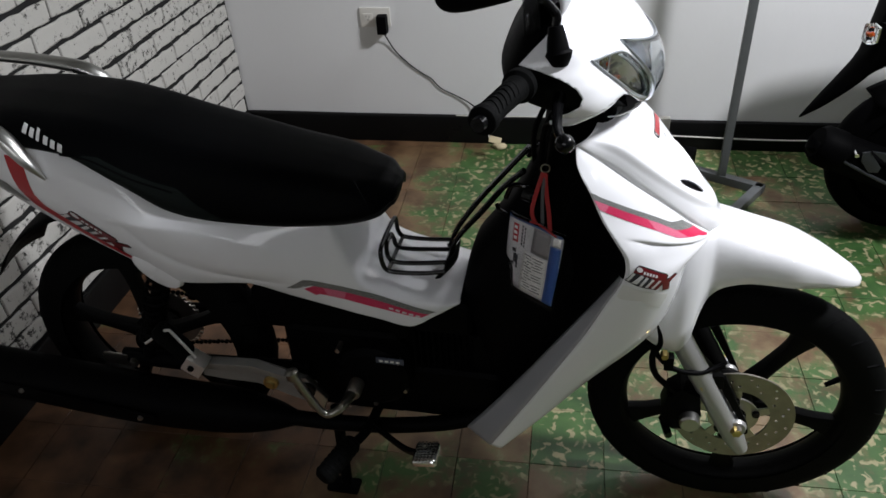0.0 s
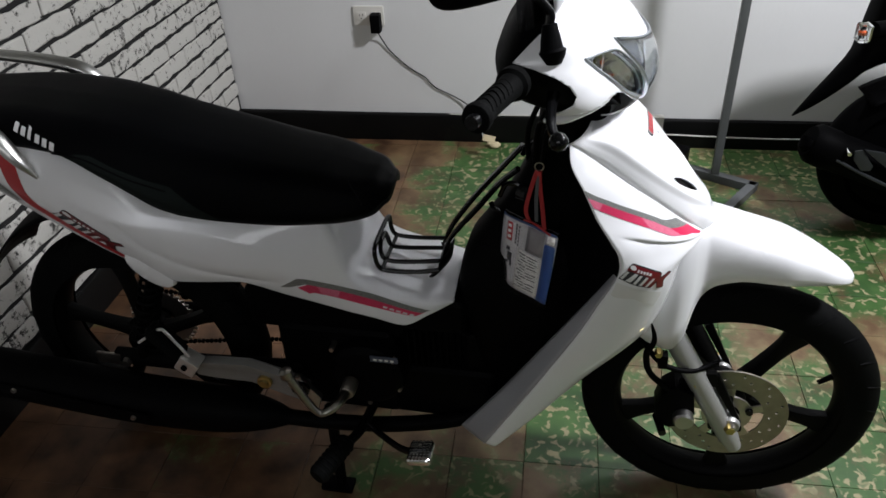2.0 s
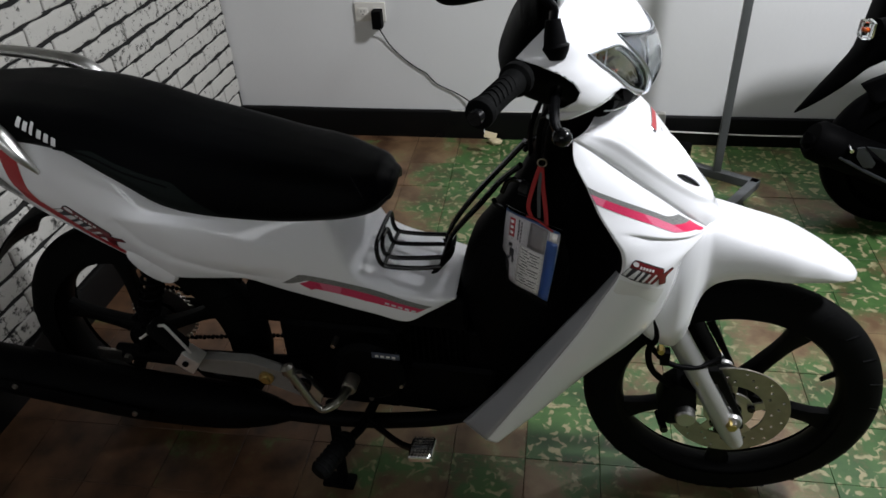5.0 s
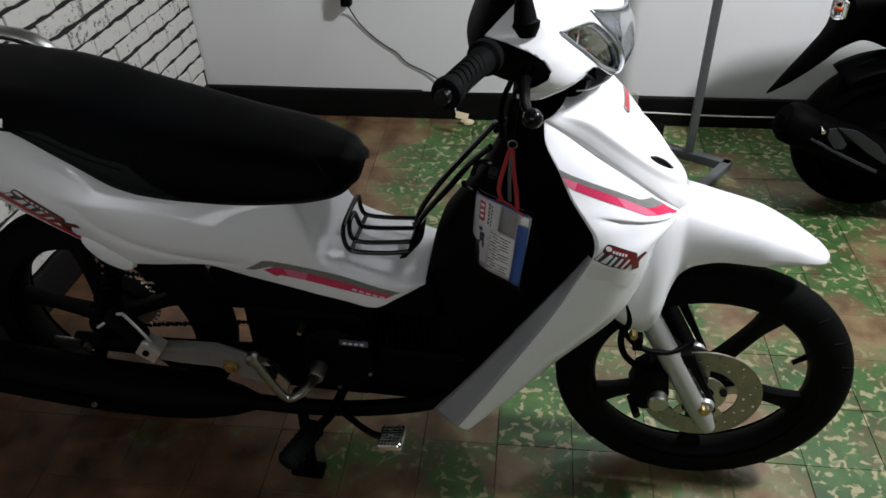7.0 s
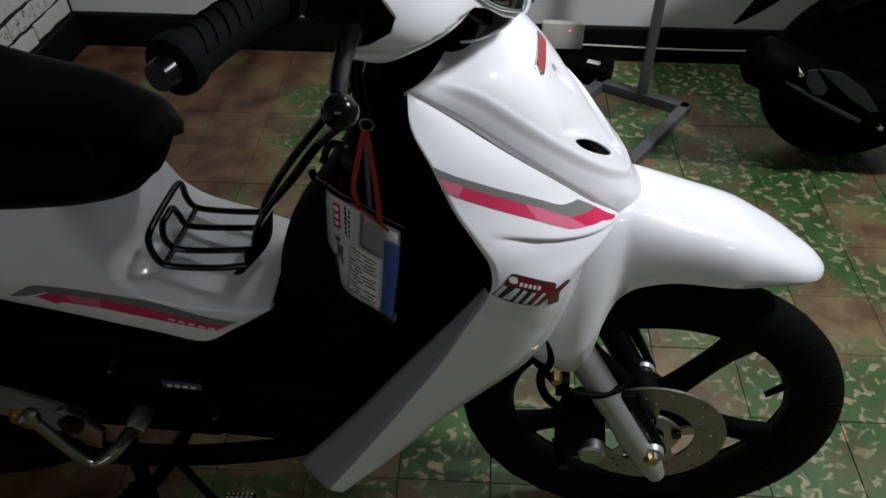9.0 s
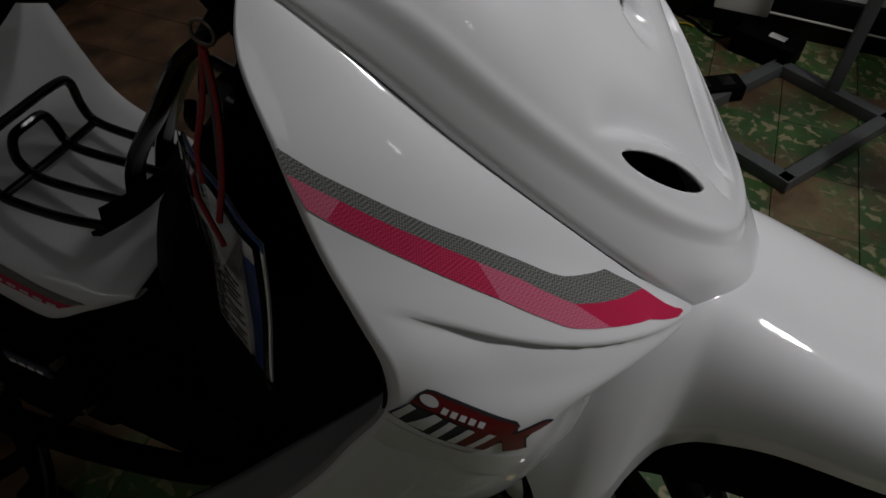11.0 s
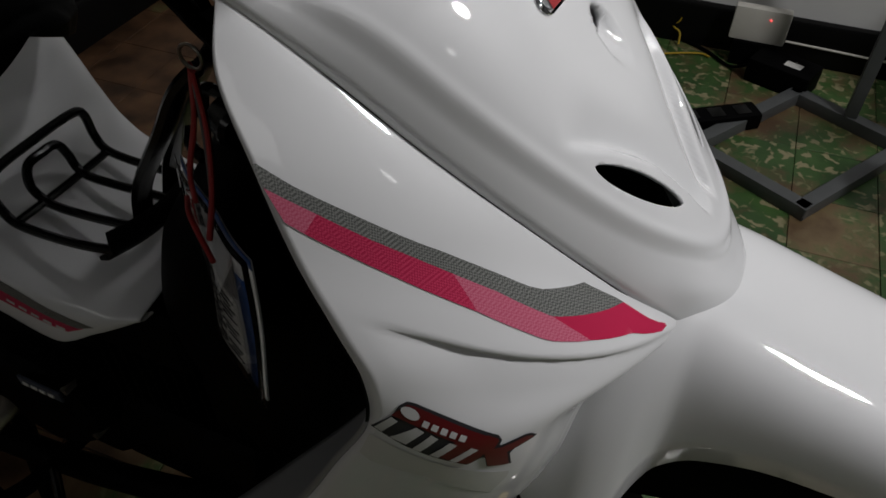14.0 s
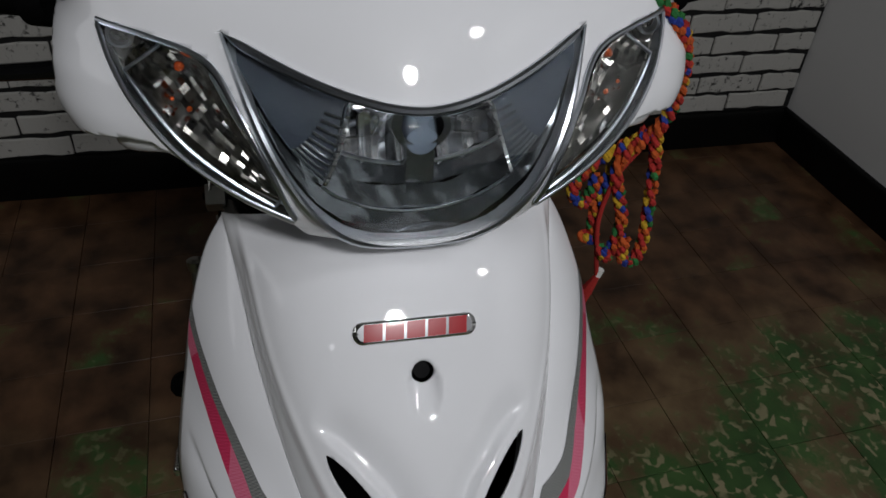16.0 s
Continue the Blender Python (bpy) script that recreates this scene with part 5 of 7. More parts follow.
# silver passenger peg hanger on the right, mirrored on the left
for side in (-1, 1):
    hang = sub("peg_hanger", "cast aluminium passenger peg hanger")
    y0 = side * 0.150
    rows = []
    for x, z, hh in ((0.225, 0.374, 0.018), (0.26, 0.364, 0.022), (0.32, 0.348, 0.025), (0.38, 0.328, 0.028), (0.42, 0.315, 0.028), (0.44, 0.308, 0.020)):
        yy = y0 + side * 0.028 * max(0, (0.32 - x) / 0.1)
        rows.append([(x, yy + side * a, z + b * hh) for a, b in ((0.010, 0.55), (0.010, 1.0), (-0.004, 1.15), (-0.012, 1.0), (-0.012, -1.0), (0.004, -1.0), (0.006, -0.55), (0.004, 0.0))])
    part("arm", grid(rows, ring=True), CASTGREY, hang)
    part("peg_edge", tube([(0.232, y0 + side * 0.050, 0.422), (0.196, y0 + side * 0.046, 0.474), (0.190, y0 + side * 0.045, 0.480), (0.180, y0 + side * 0.045, 0.478), (0.130, y0 + side * 0.045, 0.440)], 0.0030, 8), SILVER, hang, "bright edge of the folded peg")
    part("clevis", box(0.224, y0 + side * 0.043, 0.400, 0.040, 0.034, 0.036, 0.004, Matrix.Translation((0.224, 0, 0.40)) @ Matrix.Rotation(radians(35), 4, "Y") @ Matrix.Translation((-0.224, 0, -0.40))), SILVER, hang, "bright silver peg block")
    part("clevis_pin", lathe([(0, -0.004), (0.006, -0.004), (0.006, 0.004)], 12, Matrix.Translation((0.222, y0 + side * 0.0605, 0.402))), BLACK, hang)
    part("folded_peg", tube([(0.222, y0 + side * 0.040, 0.405), (0.205, y0 + side * 0.040, 0.428), (0.165, y0 + side * 0.040, 0.474), (0.160, y0 + side * 0.040, 0.480)], [0.014, 0.024, 0.024, 0.014], 14, flat=0.6), RUBBER, hang, "black rubber passenger peg folded up")
    part("hanger_bolt", lathe([(0, -0.008), (0.008, -0.008), (0.010, -0.003), (0.015, -0.002), (0.015, 0.004)], 18, Matrix.Translation((0.352, y0 + side * 0.012, 0.335)) @ Matrix.Rotation(0 if side < 0 else math.pi, 4, "X")), BRASS, hang)
    part("pivot_plate", plate([(0.385, 0.345), (0.425, 0.352), (0.462, 0.30), (0.45, 0.262), (0.425, 0.268), (0.412, 0.30)], 0.014, Matrix.Translation((0, y0, 0)), 0.004), ALLOY, hang)
    part("pivot_bolt", lathe([(0, -0.010), (0.010, -0.010), (0.012, -0.004), (0.018, -0.003), (0.018, 0.004)], 18, Matrix.Translation((0.425, y0 + side * 0.010, 0.325)) @ Matrix.Rotation(0 if side < 0 else math.pi, 4, "X")), GLOSSBLACK, hang)
# kick start
DARKCHROME = mat("dull_chrome", (0.30, 0.29, 0.26), 0.3, metal=1.0, var=0.25, scale=60, rough_var=0.1)
kick = sub("kick_starter", "chromed folding kick start lever")
part("kick_arm", tube([(0.520, -0.150, 0.330), (0.512, -0.196, 0.334), (0.497, -0.214, 0.330), (0.483, -0.217, 0.328), (0.465, -0.217, 0.352), (0.437, -0.217, 0.414)], [0.011, 0.009, 0.0075, 0.007, 0.0075, 0.008], 14, 36), DARKCHROME, kick)
part("kick_knob", tube([(0.437, -0.217, 0.412), (0.434, -0.217, 0.418), (0.432, -0.217, 0.430), (0.431, -0.217, 0.434)], [0.009, 0.0125, 0.0125, 0.006], 16), DARKCHROME, kick)
part("kick_boss", lathe([(0, -0.014), (0.013, -0.014), (0.015, -0.010), (0.015, 0.02)], 16, Matrix.Translation((0.52, -0.15, 0.33))), STEEL, kick)
# rider pegs and brake pedal
for side in (-1, 1):
    peg = sub("rider_peg", "black ribbed rubber rider footpeg")
    part("peg_bar", tube([(0.545, side * 0.07, 0.225), (0.535, side * 0.15, 0.222), (0.520, side * 0.19, 0.222)], 0.010, 10, 12), BLACK, peg)
    a, b = Vector((0.517, side * 0.185, 0.224)), Vector((0.480, side * 0.275, 0.212))
    part("peg_rubber", tube([a, a + (b - a) * 0.05, a + (b - a) * 0.93, b], [0.014, 0.0185, 0.0205, 0.016], 16), RUBBER, peg)
    for k in range(8):
        c = a + (b - a) * (0.1 + 0.11 * k)
        part("rib", tube([c, c + (b - a) * 0.035], 0.0215, 14), RUBBER, peg)
pedal = sub("brake_pedal", "chromed rear brake pedal with knurled pad")
part("pedal_arm", tube([(0.53, -0.13, 0.222), (0.58, -0.165, 0.226), (0.63, -0.205, 0.242), (0.668, -0.228, 0.262)], 0.006, 10, 20, flat=1.3), GLOSSBLACK, pedal)
part("pedal_pad", box(0.678, -0.232, 0.268, 0.046, 0.050, 0.016, 0.0075, Matrix.Translation((0.678, -0.232, 0.268)) @ Matrix.Rotation(radians(-10), 4, "Y") @ Matrix.Translation((-0.678, 0.232, -0.268)), 3), CHROME, pedal)
for i in range(6):
    for j in range(7):
        part("knurl", box(0.661 + 0.0068 * i, -0.251 + 0.0065 * j, 0.2762 + 0.0012 * i, 0.003, 0.003, 0.0014, 0.0), CHROME, pedal)
# swing arm, shocks, chain, rear hub, stand
for side in (-1, 1):
    part("swing_arm", tube([(0.41, side * 0.09, 0.305), (0.20, side * 0.085, 0.29), (-0.03, side * 0.08, 0.281)], [0.020, 0.018, 0.016], 14, 14, flat=1.3), BLACK, bike)
    sh = sub("shock_absorber", "black rear shock absorber with coil spring")
    a, b = Vector((0.045, side * 0.10, 0.31)), Vector((0.160, side * 0.10, 0.60))
    part("damper", tube([a, b], 0.012, 12), BLACK, sh)
    d = (b - a)
    u = d.normalized()
    n1 = u.orthogonal().normalized()
    n2 = u.cross(n1)
    part("spring", tube([a + d * (0.15 + 0.75 * q / 120) + (n1 * math.cos(q * 0.55) + n2 * math.sin(q * 0.55)) * 0.021 for q in range(121)], 0.0042, 6), BLACK, sh)
    part("chain_adjuster", box(-0.045, side * 0.092, 0.281, 0.06, 0.008, 0.028, 0.003), STEEL, bike)
    part("adjuster_nut", lathe([(0, -0.006), (0.009, -0.006), (0.011, 0.0), (0.011, 0.006)], 6, Matrix.Translation((0.0, side * 0.10, 0.281))), STEEL, bike)
chain = sub("chain", "black drive chain on its sprocket")
part("sprocket", lathe([(0.03, -0.002), (0.074, -0.002), (0.074, 0.002), (0.03, 0.002)], 40, Matrix.Translation((0.005, 0.055, 0.281)), close=True), STEEL, chain)
for k in range(36):
    a = 2 * math.pi * k / 36
    part("tooth", box(0.005 + 0.078 * math.cos(a), 0.055, 0.281 + 0.078 * math.sin(a), 0.008, 0.004, 0.006, 0.0, Matrix.Identity(4)), STEEL, chain)
links = []
for k in range(38):
    s = k / 37
    for a, b in (((0.01, 0.359), (0.42, 0.338)), ((0.01, 0.203), (0.42, 0.268))):
        x, z = a[0] + (b[0] - a[0]) * s, a[1] + (b[1] - a[1]) * s
        links.append(box(x, 0.055, z, 0.0085, 0.010 if k % 2 else 0.007, 0.009, 0.0018, None, 1))
part("link_run", join(*links), BLACK, chain)["kind"] = "stuff"
part("stand_leg", tube([(0.46, 0.10, 0.23), (0.42, 0.16, 0.12), (0.39, 0.215, 0.012)], 0.010, 10, 12), BLACK, bike)
part("stand_foot", box(0.388, 0.222, 0.010, 0.06, 0.04, 0.010, 0.003), BLACK, bike)
for side in (-1, 1):
    part("main_stand_leg", tube([(0.45, side * 0.10, 0.22), (0.46, side * 0.125, 0.10), (0.462, side * 0.135, 0.016)], 0.012, 10, 12), BLACK, bike)
    part("main_stand_foot", box(0.455, side * 0.137, 0.012, 0.07, 0.035, 0.014, 0.004), BLACK, bike)
# rear mudguard and lamp
rows = []
for a in np.linspace(radians(35), radians(150), 26):
    rows.append([(0.02 + 0.335 * math.cos(a), y, 0.30 + 0.335 * math.sin(a) + 0.02 * math.cos(y / 0.075 * 1.3)) for y in np.linspace(-0.075, 0.075, 11)])
thick(part("rear_mudguard", grid(rows), BLACK, bike, "", 60), 0.003)
part("tail_lamp", box(-0.34, 0, 0.80, 0.04, 0.12, 0.06, 0.015), REDINK, bike, "red rear lamp")

# --- wire foot basket on the tunnel ---
bsk = sub("wire_rack", "black wire luggage rack on the tunnel")
FR = 0.0044
outer = [(0.694, -0.060, 0.568), (0.66, -0.064, 0.564), (0.62, -0.066, 0.562), (0.590, -0.067, 0.564), (0.580, -0.068, 0.576), (0.577, -0.068, 0.598), (0.576, -0.056, 0.610), (0.575, -0.010, 0.612), (0.576, 0.034, 0.612), (0.577, 0.045, 0.604), (0.578, 0.047, 0.580), (0.588, 0.048, 0.564), (0.63, 0.047, 0.562), (0.694, 0.044, 0.568)]
inner = [(0.694, -0.028, 0.566), (0.64, -0.030, 0.560), (0.60, -0.031, 0.558), (0.583, -0.032, 0.564), (0.578, -0.034, 0.580), (0.577, -0.027, 0.596), (0.577, -0.010, 0.598), (0.577, 0.006, 0.596), (0.579, 0.012, 0.582), (0.585, 0.013, 0.564), (0.61, 0.013, 0.560), (0.694, 0.014, 0.566)]
part("outer_wire", tube(outer, FR, 10, 80), GLOSSBLACK, bsk)
part("inner_wire", tube(inner, FR, 10, 70), GLOSSBLACK, bsk)
part("cross_wire", tube([(0.587, -0.067, 0.563), (0.585, -0.010, 0.560), (0.587, 0.048, 0.563)], FR * 0.9, 10, 14), GLOSSBLACK, bsk)
rows = []
for i in range(15):
    y = -0.064 + 0.110 * i / 14
    bow = 0.014 * math.sin(math.pi * i / 14)
    rows.append([(0.676 + bow, y, 0.552), (0.686 + bow, y, 0.556), (0.694 + bow, y, 0.566), (0.698 + bow, y, 0.590)])
thick(part("end_plate", grid(rows), BLACK, bsk, "curved black end plate", 60), 0.004)
part("stay", tube([(0.690, 0.020, 0.575), (0.705, 0.018, 0.615), (0.745, 0.008, 0.680), (0.790, -0.002, 0.742), (0.835, -0.006, 0.800)], 0.0105, 8, 30, flat=0.5), GLOSSBLACK, bsk)
part("stay", tube([(0.694, -0.022, 0.572), (0.712, -0.026, 0.620), (0.765, -0.036, 0.695), (0.800, -0.042, 0.745), (0.832, -0.040, 0.775)], 0.0105, 8, 30, flat=0.5), GLOSSBLACK, bsk)
part("stay_hook", tube([(0.800, -0.03, 0.715), (0.812, -0.035, 0.742), (0.832, -0.04, 0.745), (0.845, -0.04, 0.738)], 0.0045, 8, 18), GLOSSBLACK, bsk)
part("side_hook", tube([(0.785, -0.03, 0.700), (0.792, -0.04, 0.694), (0.806, -0.045, 0.690)], 0.0045, 8, 14), GLOSSBLACK, bsk)
part("top_hook", tube([(0.832, 0.02, 0.770), (0.845, 0.02, 0.792), (0.862, 0.02, 0.798), (0.872, 0.01, 0.79)], 0.0050, 8, 16), GLOSSBLACK, bsk)

# ---- decals and badges ----
T_SHIELD, T_BODY, T_NOSE, T_SEAT = tree_of(SHIELD_R), tree_of(body), tree_of(nose), tree_of(seat)
T_SHIELD_L = tree_of(SHIELD_L)


def side_film(name, outline, tree, material, parent, lift=0.0006, label="", side=-1):
    return film(name, outline, tree, material, parent, lambda a, b: (a, side * 0.4, b), (0, -side, 0), lift, 0.005, label)


def stripe(side, tree):
    """The long two-tone stripe of the leg shield."""
    d = sub("shield_stripe", "pink and grey dotted vinyl stripe")
    top = [(0.9417, 0.8048), (0.9432, 0.8051), (0.9599, 0.7955), (0.9807, 0.7848), (1.0021, 0.7732), (1.0239, 0.7611), (1.0472, 0.7475), (1.0619, 0.7384), (1.0679, 0.7352), (1.0712, 0.7339), (1.0846, 0.7287)]
    mid = [(0.9474, 0.7951), (0.9703, 0.7836), (1.0036, 0.7658), (1.0295, 0.7516), (1.0498, 0.7404), (1.0766, 0.7235)]
    low = [(0.9576, 0.7797), (0.9663, 0.7747), (0.9948, 0.7594), (1.0177, 0.7477), (1.0444, 0.7345), (1.0665, 0.7220), (1.0754, 0.7168), (1.0804, 0.7142), (1.0911, 0.7099), (1.0969, 0.7077)]
    wedge = (1.1054, 0.7114)
    g = side_film
    g("grey_band", top + [wedge] + mid[::-1], tree, GREYDOT, d, side=side)
    g("pink_field", [mid[0], mid[1], low[1], low[0]], tree, PINKLIGHT, d, side=side)
    g("pink_field", [mid[1], mid[2], mid[3], low[4], low[3], low[2], low[1]], tree, PINKDOT, d, side=side)
    g("pink_field", [mid[3], mid[4], mid[5]] + low[4:][::-1], tree, PINKLIGHT, d, side=side)
    g("pink_field", [mid[5], wedge, (1.1285, 0.6925), (1.1300, 0.6908), (1.1285, 0.6908), (1.1147, 0.7000), low[9]], tree, PINK, d, side=side)


stripe(-1, T_SHIELD)
stripe(1, T_SHIELD_L)


def emblem(parent_name, o, ex, ez, exz, tree, parent_label, side=-1):
    """Slanted sticker of plain blocks: dark red field, pale blocks, red block. o: lower left, ex and ez: its axes in x-z, exz: their twist."""
    d = sub(parent_name, parent_label)

    def q(pts):
        return [(o[0] + ex[0] * a + ez[0] * b + exz[0] * a * b, o[1] + ex[1] * a + ez[1] * b + exz[1] * a * b) for a, b in pts]

    def g(nm, pts, m, lift):
        side_film(nm, q(pts), tree, m, d, lift, "", side)

    g("backing", [(0.004, 0.049), (0.133, 0.557), (0.167, 0.840), (0.211, 0.977), (0.261, 0.992), (0.764, 0.879), (0.823, 0.860), (0.850, 0.757), (0.839, 0.592), (0.985, 0.889), (1.019, 0.890), (1.049, 0.803), (1.029, 0.729), (0.902, 0.407), (0.917, -0.073), (0.774, -0.141), (0.760, 0.256), (0.654, -0.133), (0.403, -0.112), (0.327, -0.093), (0.247, -0.078)], INK, 0.0006)
    g("field", [(0.170, 0.744), (0.214, 0.923), (0.264, 0.939), (0.754, 0.814), (0.684, 0.500), (0.132, 0.584)], DARKRED, 0.0009)
    g("red_block", [(0.755, 0.350), (0.675, -0.030), (0.644, -0.085), (0.442, -0.021), (0.604, 0.684), (0.760, 0.833), (0.820, 0.801), (0.833, 0.743), (0.806, 0.521), (0.857, 0.580), (0.991, 0.851), (1.019, 0.834), (1.029, 0.786), (0.887, 0.422), (0.901, -0.031), (0.782, -0.093)], DARKRED, 0.0011)
    g("pale_oval", [(0.311, 0.782), (0.306, 0.722), (0.285, 0.678), (0.254, 0.661), (0.220, 0.677), (0.194, 0.722), (0.181, 0.782), (0.186, 0.842), (0.207, 0.886), (0.239, 0.903), (0.272, 0.886), (0.299, 0.842)], WHITEFILM, 0.0013)
    for bar in ([(0.031, 0.101), (0.133, 0.557), (0.181, 0.513), (0.085, 0.063)],
                [(0.142, 0.028), (0.305, 0.551), (0.362, 0.515), (0.255, 0.014)],
                [(0.299, -0.033), (0.410, 0.515), (0.459, 0.487), (0.354, -0.041)],
                [(0.416, -0.044), (0.535, 0.483), (0.583, 0.469), (0.471, -0.052)],
                [(0.540, -0.063), (0.671, 0.488), (0.717, 0.472), (0.588, -0.063)]):
        g("pale_block", bar, WHITEFILM, 0.0014)
    for k in range(5):
        g("small_bar", [(a + 0.0620 * k, b + -0.0060 * k) for a, b in [(0.335, 0.619), (0.344, 0.754), (0.385, 0.750), (0.376, 0.616)]], WHITEFILM, 0.0013)
    return d


side_film("clear_film", [(1.0021, 0.6580), (0.9941, 0.6342), (0.9999, 0.6280), (1.0322, 0.6218), (1.0640, 0.5960), (1.0720, 0.6175), (1.0735, 0.6257)], T_SHIELD, CLEARFILM, bike, 0.0004, "clear sticker film with a grubby edge")
emblem("shield_emblem", (1.0026, 0.6650), (0.0781, -0.0281), (0.0044, 0.0338), (-0.0048, -0.0015), T_SHIELD, "dark red sticker with pale slanted blocks")
emblem("shield_emblem", (1.0026, 0.6650), (0.0781, -0.0281), (0.0044, 0.0338), (-0.0048, -0.0015), T_SHIELD_L, "dark red sticker with pale slanted blocks", side=1)

# foot stripe on the tunnel flank
for side in (-1, 1):
    d = sub("foot_stripe", "red and grey dotted vinyl stripe")
    g = lambda nm, pts, m, l=0.0006: side_film(nm, pts, T_BODY, m, d, l, "", side)
    g("grey_band", [(0.4130, 0.5564), (0.4472, 0.5785), (0.4600, 0.5770), (0.6818, 0.5044), (0.6650, 0.5000), (0.4600, 0.5640), (0.4300, 0.5560)], GREYDOT)
    g("red_band", [(0.4450, 0.5560), (0.4640, 0.5630), (0.6650, 0.5000), (0.6720, 0.5010), (0.6539, 0.4929), (0.5600, 0.5150), (0.4720, 0.5420), (0.4643, 0.5388)], PINKDOT)
    g("pink_field", [(0.4800, 0.5580), (0.5200, 0.5455), (0.5150, 0.5300), (0.4860, 0.5385)], PINKLIGHT, 0.0009)
    for k in range(5):
        x0 = 0.597 + 0.012 * k
        g("small_bar", [(x0, 0.5145 - 0.0037 * k), (x0 + 0.008, 0.512 - 0.0037 * k), (x0 + 0.0065, 0.5085 - 0.0037 * k), (x0 - 0.0015, 0.511 - 0.0037 * k)], WHITEFILM, 0.0009)
    # rear decal: red sweep and sticker
    d = sub("tail_stripe", "dark red vinyl sweep on the tail")
    g("red_sweep", [(-0.080, 0.796), (-0.043, 0.790), (-0.033, 0.727), (-0.020, 0.704), (0.012, 0.682), (0.066, 0.642), (0.142, 0.600), (0.115, 0.600), (0.060, 0.628), (0.000, 0.666), (-0.049, 0.699), (-0.066, 0.735)], REDINK)
    g("grey_wedge", [(-0.125, 0.752), (-0.092, 0.742), (-0.058, 0.705), (-0.075, 0.700), (-0.128, 0.724)], GREYDOT)
    emblem("tail_emblem", (0.002, 0.6880), (0.1220, -0.0740), (0.012, 0.0320), (0, 0), T_BODY, "dark red sticker with pale slanted blocks", side=side)

# seat side: contrast panel and pale name blocks
d = sub("seat_panel", "matt dark green-black seat side panel")
for side in (-1, 1):
    side_film("panel", [(0.055, 0.800), (0.085, 0.806), (0.110, 0.803), (0.150, 0.783), (0.205, 0.762), (0.245, 0.752), (0.280, 0.722), (0.330, 0.690), (0.250, 0.698), (0.160, 0.742), (0.085, 0.786)], T_SEAT, VINYL_SIDE, d, 0.0008, "", side)
nm = sub("seat_lettering", "pale grey blocks in place of a name")
for k in range(6):
    a0 = -0.031 + 0.0138 * k
    z0 = 0.8385 - 0.0052 * k
    hgt = 0.0175 if k == 2 else 0.0125
    w = 0.0085 if k != 2 else 0.006
    o = [(a0, z0), (a0 + 0.0015, z0 + hgt), (a0 + w + 0.0015, z0 + hgt - 0.003), (a0 + w, z0 - 0.003)]
    side_film("letter_block", o, T_SEAT, WHITEFILM, nm, 0.0008)

# front badge: chrome pill with red blocks, on the nose
bd = sub("nose_badge", "chrome oblong badge with red raised blocks")
BN = Vector((0.76, 0, 0.65)).normalized()
BU = Vector((0, 1, 0))
BV = BN.cross(BU) * -1
if BV.z < 0:
    BV = -BV
BO = Vector((1.0345, -0.003, 0.850))


def badge_film(name, pts, m, lift):
    return film(name, pts, T_NOSE, m, bd, lambda a, b: BO + BU * a + BV * b + BN * 0.1, -BN, lift, 0.005)


pill = [(0.0335 * sx + 0.0065 * math.cos(a), 0.0072 * math.sin(a)) for sx, rng_ in ((1, np.linspace(-math.pi / 2, math.pi / 2, 9)), (-1, np.linspace(math.pi / 2, 3 * math.pi / 2, 9))) for a in rng_]
thick(badge_film("badge_plate", pill, CHROME, 0.0012), 0.0012)
badge_film("badge_ground", [(a * 0.93, b * 0.78) for a, b in pill], mat("grey_badge_ground", (0.3, 0.3, 0.31), 0.3, metal=0.6), 0.0016)
for k in range(5):
    a0 = -0.0335 + 0.0136 * k
    w = 0.0118
    o = [(a0, -0.0054), (a0 + 0.0012, 0.0054), (a0 + w + 0.0012, 0.0054), (a0 + w, -0.0054)]
    badge_film("badge_block", o, REDINK, 0.0021)
lock = sub("bonnet_lock", "black lock barrel in a round recess")
part("barrel", lathe([(0, -0.002), (0.0055, -0.002), (0.0072, 0.002), (0.0072, 0.02)], 20, Matrix.Translation((1.045, 0, 0.8225)) @ Matrix.Rotation(radians(-40), 4, "Y") @ Matrix.Rotation(radians(90), 4, "Z")), GLOSSBLACK, lock)

# ---- things hanging on the motorcycle ----
def quad_sheet(tl, tr, br, bl, n, m, bow, u0=0.0, u1=1.0, v0=0.0, v1=1.0, lift=0.0):
    """A bowed sheet between four corners; u across, v down."""
    tl, tr, br, bl = (Vector(p) for p in (tl, tr, br, bl))
    nor = (bl - tl).cross(tr - tl).normalized()
    rows = []
    for j in range(m + 1):
        v = v0 + (v1 - v0) * j / m
        r = []
        for i in range(n + 1):
            u = u0 + (u1 - u0) * i / n
            p = (tl * (1 - u) + tr * u) * (1 - v) + (bl * (1 - u) + br * u) * v
            r.append(p + nor * (bow * math.sin(math.pi * u) * (0.4 + 0.6 * v) + lift + 0.0012 * math.sin(9 * u + 5 * v)))
        rows.append(r)
    return grid(rows)


tag = thing("price_tag", "laminated blue and grey spec card hanging by a red cord", "tag")
CORN = ((0.8165, -0.064, 0.717), (0.910, -0.122, 0.715), (0.894, -0.122, 0.567), (0.805, -0.064, 0.575))


def tag_bit(name, material, u0, u1, v0, v1, lift, label=""):
    n = max(2, int((u1 - u0) * 14))
    m = max(2, int((v1 - v0) * 16))
    return thick(part(name, quad_sheet(*CORN, n, m, 0.006, u0, u1, v0, v1, lift), material, tag, label, 80), 0.0005)


tag_bit("card", GREYCARD, 0, 1, 0, 1, 0.0, "grey printed card")
tag_bit("blue_edge", BLUECARD, 0.0, 1.0, 0.0, 0.06, 0.001)
